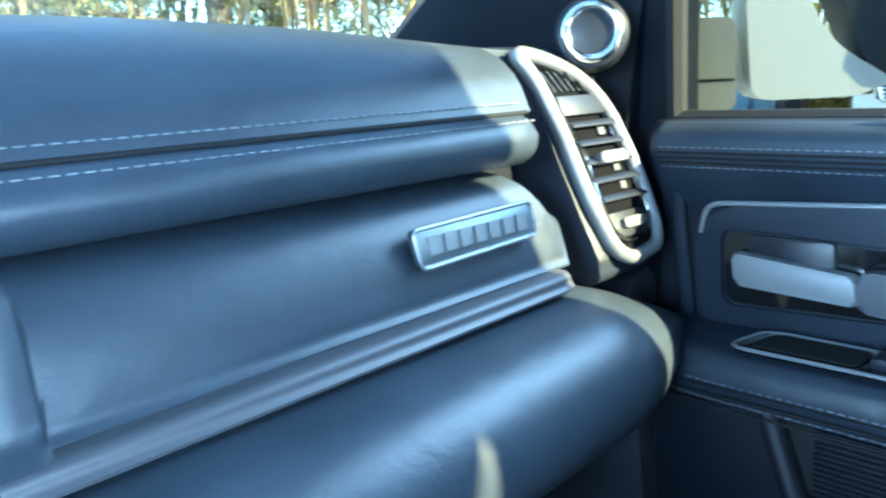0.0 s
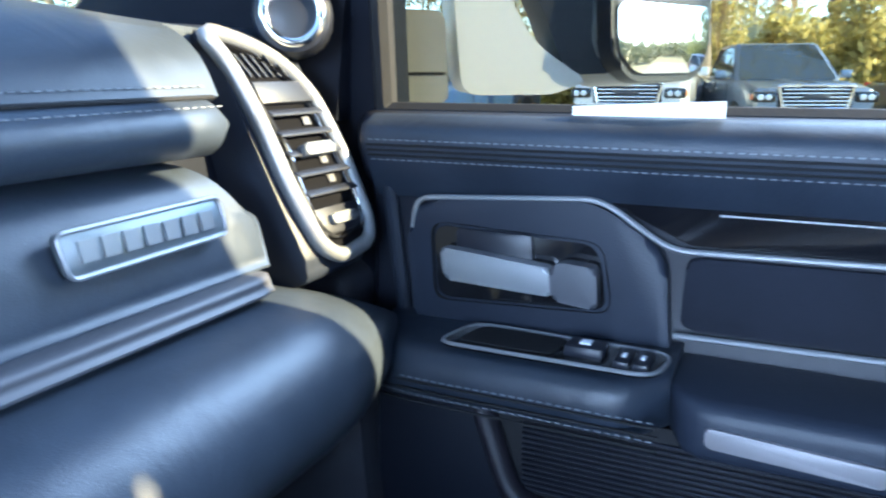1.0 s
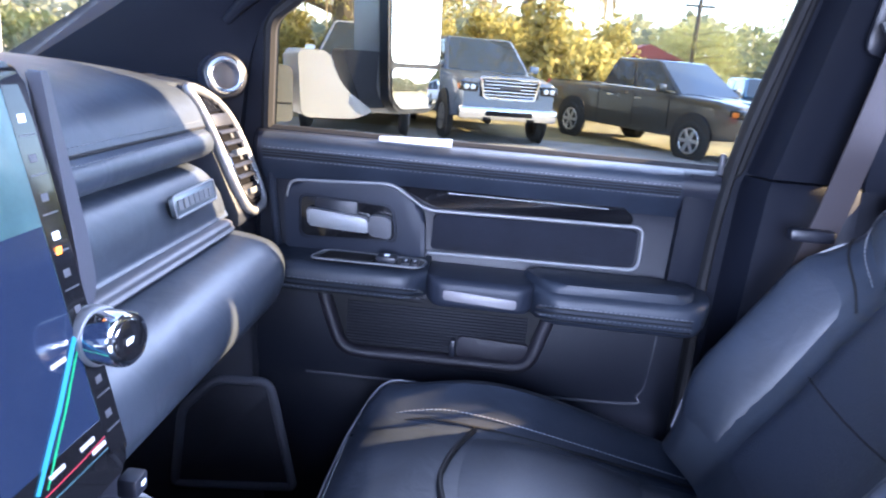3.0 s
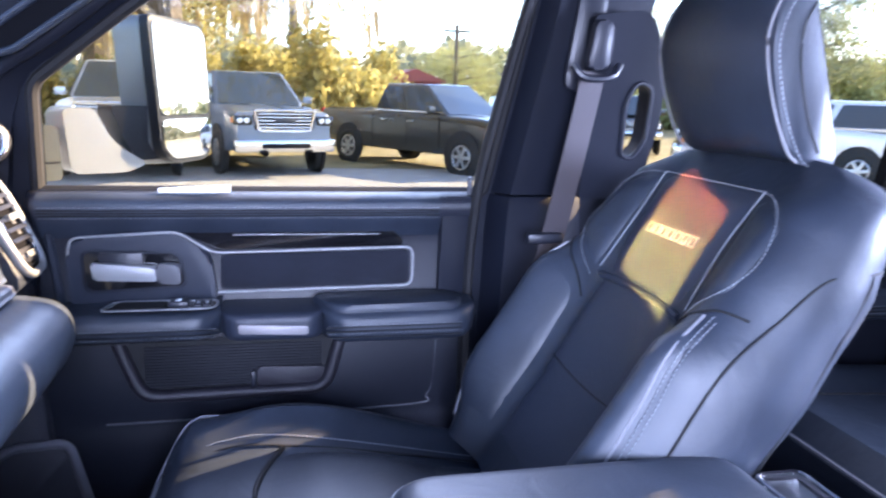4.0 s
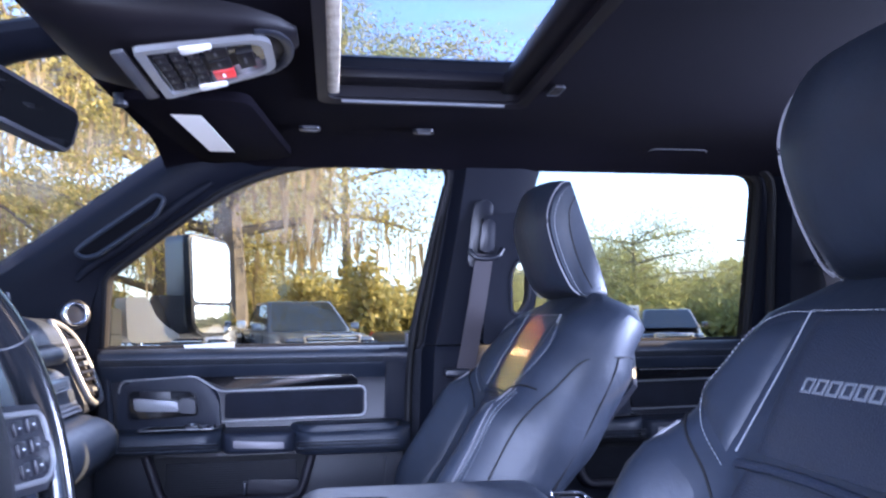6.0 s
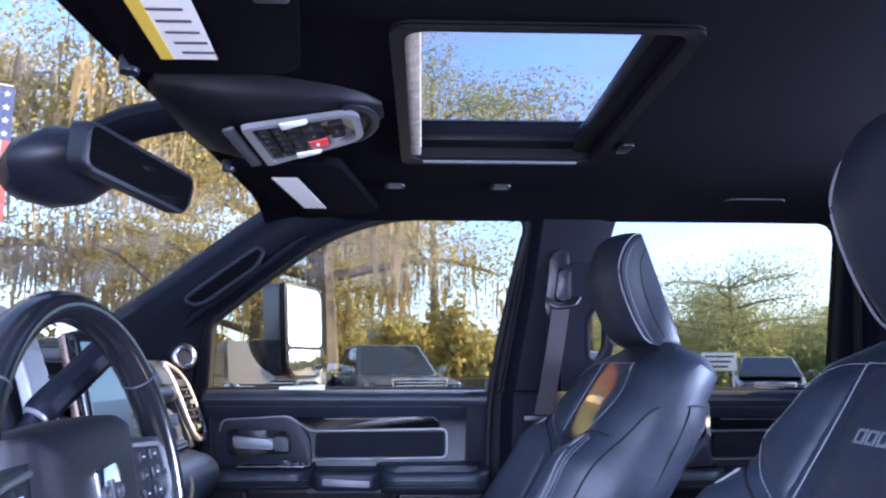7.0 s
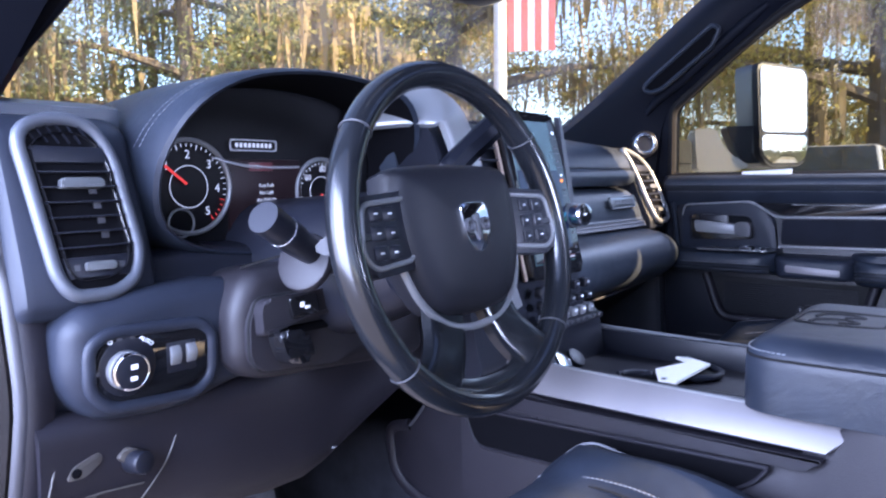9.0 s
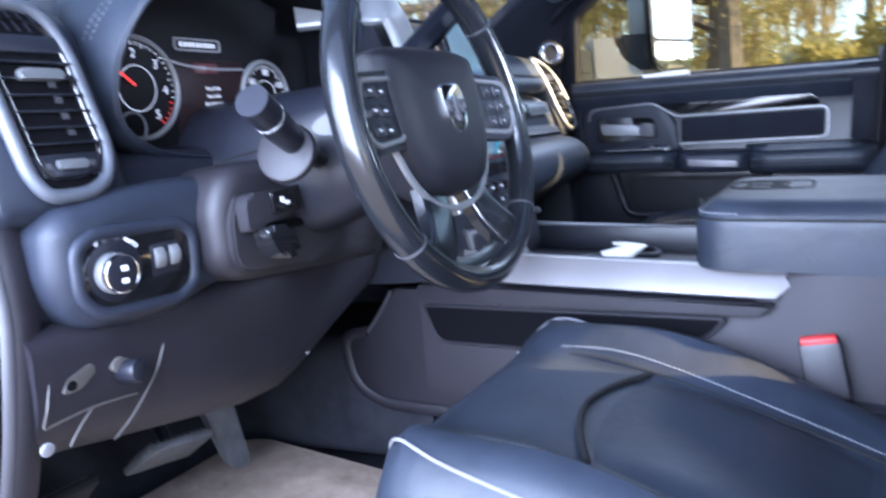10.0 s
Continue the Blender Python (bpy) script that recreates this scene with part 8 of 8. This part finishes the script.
def banner(x, y, h, flag_z, u, w, hgt, label):
    t = thing("flag_pole", label, "flag pole", (x, y, 0))
    part("pole", disc((x, y, 0), (0, 0, 1), 0.11, h, 20), POLE, t)
    part("bracket", sweep([V(x, y, flag_z + 0.03), V(x, y, flag_z + 0.03) + u * (w + 0.1)], 0.02), POLE, t)
    o = V(x, y, flag_z) + u * 0.13
    nrm = u.cross(V(0, 0, 1))
    cloth = part("cloth", slab([o, o + u * w, o + u * w - V(0, 0, hgt), o - V(0, 0, hgt)], nrm * 0.004, 0), FLAGWHITE, t, "hanging striped banner cloth")
    for k in range(4):
        a = w * (2 * k + 0.0) / 7
        part("stripe", slab([o + u * a - V(0, 0, hgt * 0.4) - nrm * 0.004, o + u * (a + w / 7) - V(0, 0, hgt * 0.4) - nrm * 0.004, o + u * (a + w / 7) - V(0, 0, hgt) - nrm * 0.004, o + u * a - V(0, 0, hgt) - nrm * 0.004], nrm * 0.012, 0), FLAGRED, cloth)
    part("canton", slab([o - nrm * 0.004, o + u * w - nrm * 0.004, o + u * w - V(0, 0, hgt * 0.4) - nrm * 0.004, o - V(0, 0, hgt * 0.4) - nrm * 0.004], nrm * 0.012, 0), FLAGBLUE, cloth)
    for i in range(5):
        for j in range(4):
            c = o + u * (w * (0.12 + 0.19 * i)) - V(0, 0, hgt * (0.05 + 0.1 * j)) - nrm * 0.006
            pts = []
            for q in range(10):
                r = w * (0.075 if q % 2 == 0 else 0.03)
                a = math.pi / 2 + q * math.pi / 5
                pts.append(c + u * (r * math.cos(a)) + V(0, 0, r * math.sin(a)))
            part("star", slab(pts, nrm * 0.016, 0), FLAGWHITE, cloth)
    return t


az = radians(34.0)
banner(-1.15 + 13 * math.cos(az), -0.16 + 13 * math.sin(az), 9, 1.56 + 13 * math.tan(radians(18.2)), V(0.53, -0.85, 0).normalized(), 0.82, 2.15, "tall white pole with a stars and stripes banner")
az = radians(-33.2)
banner(-0.75 + 22 * math.cos(az), 22 * math.sin(az), 12, 5.6, V(-0.83, 0.56, 0).normalized(), 0.75, 2.6, "white pole with a striped banner behind the lot")
up_ = thing("utility_pole", "thin wooden utility pole with a cross arm", "utility pole", (48, -11.5, 0))
part("post", disc((48, -11.5, 0), (0, 0, 1), 0.14, 6.0, 12), mat("pole_wood", (0.16, 0.13, 0.10), 0.9, grain=20, bump=0.4), up_)
part("cross_arm", box((48, -11.5, 5.6), (0.12, 1.8, 0.14), 0.01), mat("arm_wood", (0.16, 0.13, 0.10), 0.9, spots=0.2), up_)
up_ = thing("utility_pole", "thin wooden utility pole with a cross arm", "utility pole", (46, -28.4, 0))
part("post", disc((46, -28.4, 0), (0, 0, 1), 0.11, 7.0, 12), mat("pole_wood_b", (0.16, 0.13, 0.10), 0.9, grain=20, bump=0.4), up_)
part("cross_arm", box((46, -28.4, 6.7), (0.12, 1.4, 0.12), 0.01), mat("arm_wood_b", (0.16, 0.13, 0.10), 0.9, spots=0.2), up_)
barn = thing("red_building", "small red building with a low gable roof", "building", (42, -7.4, 0))
part("wall", box((42, -7.4, 1.1), (3.4, 3.0, 2.2), 0.02), mat("red_siding", (0.30, 0.05, 0.04), 0.7, grain=5, bump=0.3, spots=0.3), barn)
part("roof", slab([V(40, -9.2, 2.2), V(40, -5.6, 2.2), V(40, -7.4, 2.9)], (4, 0, 0), 0), mat("red_roof", (0.38, 0.10, 0.08), 0.6, grain=4, bump=0.3, spots=0.2), barn)
part("door", box((40.28, -7.4, 1.0), (0.06, 1.6, 1.9), 0.01), FLAGWHITE, barn)
sgn_ = thing("yard_sign", "white printed board on posts beside the lot", "sign", (19.5, -8.5, 0))
part("board", box((19.5, -8.5, 1.62), (0.04, 1.0, 0.5), 0.01), FLAGWHITE, sgn_)
for i in range(3):
    part("print_line", box((19.475, -8.5, 1.76 - 0.14 * i), (0.006, 0.8 - 0.16 * i, 0.05), 0), GREYTRIM, sgn_)
for s in (-0.4, 0.4):
    part("post", box((19.54, -8.5 + s, 0.8), (0.05, 0.05, 1.6), 0.005), POLE, sgn_)

# ---- trees ----
BARK = mat("bark", (0.20, 0.165, 0.13), 0.95, grain=14, bump=0.8, spots=0.5, spot_scale=3)
LEAF_OAK = leaf_mat("oak_leaves", (0.28, 0.265, 0.09), (0.67, 0.57, 0.21))
LEAF_GREEN = leaf_mat("green_leaves", (0.23, 0.26, 0.11), (0.58, 0.58, 0.26))
LEAF_PINE = leaf_mat("pine_needles", (0.20, 0.23, 0.13), (0.40, 0.42, 0.25))
MOSS = leaf_mat("hanging_moss", (0.30, 0.24, 0.14), (0.54, 0.43, 0.26))


def leaves(name, centres, radius, count, size, material, parent, r, flat=0.7, droop=None):
    """Many small leaf blades round the given centres, as one crown."""
    verts, faces = [], []
    for i in range(count):
        c = centres[r.randrange(len(centres))]
        d = V(r.gauss(0, 1), r.gauss(0, 1), r.gauss(0, flat)).normalized() * radius * (r.random() ** 0.45)
        p = c + d
        if droop:
            a = V(r.uniform(-1, 1), r.uniform(-1, 1), 0).normalized() * size * r.uniform(0.08, 0.45)
            L = droop * r.uniform(0.25, 1.3)
            sw = V(r.uniform(-0.1, 0.1), r.uniform(-0.1, 0.1), -1)
            k = len(verts)
            verts += [p - a, p + a * 0.8, p + a * r.uniform(0.5, 1.1) + sw * L * 0.45, p + sw * L, p - a * r.uniform(0.5, 1.1) + sw * L * 0.35]
            faces.append((k, k + 1, k + 2, k + 3, k + 4))
        else:
            a = V(r.gauss(0, 1), r.gauss(0, 1), r.gauss(0, 1)).normalized()
            b = a.cross(V(r.gauss(0, 1), r.gauss(0, 1), r.gauss(0, 1))).normalized()
            s = size * r.uniform(0.6, 1.4)
            k = len(verts)
            verts += [p - a * s, p - b * s * 0.45, p + a * s, p + b * s * 0.45]
            faces.append((k, k + 1, k + 2, k + 3))
    me = bpy.data.meshes.new(name)
    me.from_pydata(verts, [], faces)
    me.materials.append(material)
    ob = new(name, me)
    ob.parent = parent
    ob.matrix_parent_inverse = Matrix.Translation(-parent.location)
    return ob


def tree(seed, h, spread, trunk_r, crown_from, leaf_material, count, leaf, label, moss=0, clump=1.3, limbs=9, name="tree"):
    r = random.Random(seed)
    t = thing(name, label, "tree", (0, 0, 0))
    lean = V(r.uniform(-0.5, 0.5), r.uniform(-0.5, 0.5), 0)
    spine = cr([V(0, 0, -0.1), V(0, 0, h * 0.25) + lean * 0.3, V(0, 0, h * 0.55) + lean, V(0, 0, h * 0.92) + lean * 1.4], 5)
    part("trunk", sweep(spine, trunk_r, sides=9, up=(1, 0, 0), taper=lambda q: 1.25 - 1.1 * q), BARK, t)
    ends = []
    for k in range(limbs):
        q = crown_from + (0.95 - crown_from) * (k + r.random() * 0.6) / limbs
        s = spine[min(len(spine) - 1, int(q * (len(spine) - 1)))]
        a = k * 2.4 + r.uniform(-0.4, 0.4)
        L = spread * (0.55 + 0.5 * math.sin(math.pi * min(1, (q - crown_from) / (1.02 - crown_from) * 0.8 + 0.2))) * r.uniform(0.75, 1.1)
        d = V(math.cos(a), math.sin(a), 0)
        pts = cr([s, s + d * L * 0.4 + V(0, 0, h * 0.05), s + d * L * 0.75 + V(r.uniform(-.3, .3), r.uniform(-.3, .3), h * 0.07), s + d * L + V(0, 0, h * r.uniform(0.0, 0.10))], 4)
        part("limb", sweep(pts, trunk_r * 0.36, sides=6, taper=lambda q2: 1.0 - 0.85 * q2), BARK, t)
        ends += pts[4:]
        for _ in range(2):
            m = pts[r.randrange(5, len(pts))]
            e = m + V(r.uniform(-1, 1), r.uniform(-1, 1), r.uniform(-0.2, 0.9)) * spread * 0.28
            part("branch", sweep([m, m.lerp(e, 0.5) + V(0, 0, 0.15), e], trunk_r * 0.12, sides=5, taper=lambda q2: 1 - 0.8 * q2), BARK, t)
            ends += [e, m.lerp(e, 0.5)]
    ends.append(spine[-1])
    leaves("crown", ends, clump, count, leaf, leaf_material, t, r)
    if moss:
        leaves("moss", [e - V(0, 0, 0.2) for e in ends], clump * 0.55, int(moss * 2.4), 0.20, MOSS, t, r, droop=1.1)
    return t


def put(t, x, y, rot, s=1.0):
    t.location, t.rotation_euler, t.scale = (x, y, 0), (0, 0, rot), (s, s, s)


oak = tree(1, 12.0, 6.0, 0.45, 0.30, LEAF_OAK, 60000, 0.060, "broad live oak hung with grey moss", 420, 1.7, 13)
put(oak, 19.5, 2.6, 0.3, 1.05)
oak2 = tree(2, 14.0, 6.5, 0.50, 0.28, LEAF_OAK, 52000, 0.056, "tall live oak hung with long grey moss", 850, 1.7, 14)
put(oak2, 14, 11.5, 1.1)
oak3 = tree(5, 11.0, 5.0, 0.32, 0.35, LEAF_GREEN, 32000, 0.056, "slim oak with yellowing leaves and moss", 450, 1.5, 11)
put(oak3, 9.0, 15.5, 2.0)


def again(t, x, y, rot, s):
    c = copy_thing(t, Matrix.Translation((x, y, 0)) @ Matrix.Rotation(rot, 4, "Z"))
    c.scale = (s, s, s)
    return c


for t, x, y, rot, s in ((oak3, 13.5, 20, 0.7, 1.15), (oak, 3.5, 27, 2.9, 1.1), (oak, 18, 17, 2.2, 1.0), (oak2, 2.0, 21, 0.5, 0.9), (oak3, -3.5, 24, 1.0, 1.1), (oak2, 30, 6.5, 2.0, 1.0), (oak3, 7.0, 30, 3.3, 1.2)):
    again(t, x, y, rot, s)
tall = tree(14, 19.0, 7.5, 0.30, 0.58, LEAF_GREEN, 15000, 0.11, "tall open tree with a high thin crown", 0, 1.7, 11)
put(tall, 40, -0.9, 0.0)
pine = tree(8, 11.5, 3.6, 0.28, 0.35, LEAF_PINE, 9000, 0.15, "tall dark pine beyond the lot", 0, 1.5, 16, "pine_tree")
put(pine, 36, -29, 0.0, 0.8)
bare = tree(9, 8.2, 4.9, 0.26, 0.36, LEAF_GREEN, 24000, 0.080, "rounded open tree beyond the lot", 0, 1.9, 18)
put(bare, 42, -18.3, 0.0, 0.92)
for t, x, y, rot, s in ((pine, 44, -33, 1.0, 0.7), (bare, 46, -27, 2.0, 0.7), (bare, 50, -12, 3.0, 0.6), (pine, 58, -24, 3.0, 0.7), (bare, 34, -35, 1.0, 0.75)):
    again(t, x, y, rot, s)


def bush(seed, w, h, count, material, label):
    r = random.Random(seed)
    t = thing("bush", label, "bush", (0, 0, 0))
    ends = []
    for k in range(14):
        a, q = r.uniform(0, 6.28), r.random() ** 0.6
        e = V(math.cos(a) * w * q, math.sin(a) * w * q, h * r.uniform(0.35, 1.0) * (1.1 - 0.5 * q))
        part("stem", sweep([V(math.cos(a) * 0.2, math.sin(a) * 0.2, -0.05), e * 0.5 + V(0, 0, 0.2), e], 0.035, sides=5, taper=lambda q2: 1 - 0.7 * q2), BARK, t)
        ends += [e, e * 0.7, V(e.x, e.y, e.z * 0.45)]
    leaves("foliage", ends, 0.75, count, 0.15, material, t, r)
    return t


b1 = bush(11, 2.4, 4.2, 6000, LEAF_OAK, "large yellow-green shrub behind the parked pickups")
put(b1, 23.5, -1.4, 0)
b2 = bush(12, 2.6, 2.6, 4500, LEAF_GREEN, "low green shrub along the lot's edge")
put(b2, 24, -5.4, 0, 0.6)
for t, x, y, rot, s in ((b1, 25.5, 2.2, 2, 0.9), (b1, 22.0, 6.0, 4, 0.75), (b2, 18, 10.0, 1, 1.0), (b2, 12, 14.5, 3, 1.1), (b1, 27, -2.6, 1, 0.9), (b2, 44, -22, 2, 1.5), (b2, 38, -16, 4, 1.1), (b2, 40, -26, 5, 1.6), (b2, 35, -31, 0, 1.5), (b2, 6, 18, 2, 1.2), (b2, -1, 18, 5, 1.2), (b1, 9, 19, 3, 0.8), (b2, 24, -6.8, 1, 0.6)):
    again(t, x, y, rot, s)

# the far woods round the lot; haze is put into their paler leaf colours
r = random.Random(21)
verts, faces = [], []
for i in range(33000):
    a = r.uniform(-2.1, 2.35)
    R = r.uniform(58, 76)
    top = 5.0 + 2.0 * noise.noise(V(a * 6, 0, 0)) + 1.5 * noise.noise(V(a * 23, 3, 0))
    if a > 0.1:
        top -= 1.2 * smooth(0.1, 0.5, a)
    z = top * r.random() ** 0.7
    p = V(R * math.cos(a), R * math.sin(a), z)
    u = V(r.gauss(0, 1), r.gauss(0, 1), r.gauss(0, 1)).normalized() * r.uniform(0.3, 0.7)
    w = u.cross(V(r.gauss(0, 1), r.gauss(0, 1), r.gauss(0, 1))).normalized() * 0.32
    k = len(verts)
    verts += [p - u, p - w, p + u, p + w]
    faces.append((k, k + 1, k + 2, k + 3))
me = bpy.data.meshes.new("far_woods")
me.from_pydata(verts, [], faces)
me.materials.append(leaf_mat("hazed_woods_leaves", (0.24, 0.26, 0.17), (0.48, 0.46, 0.30)))
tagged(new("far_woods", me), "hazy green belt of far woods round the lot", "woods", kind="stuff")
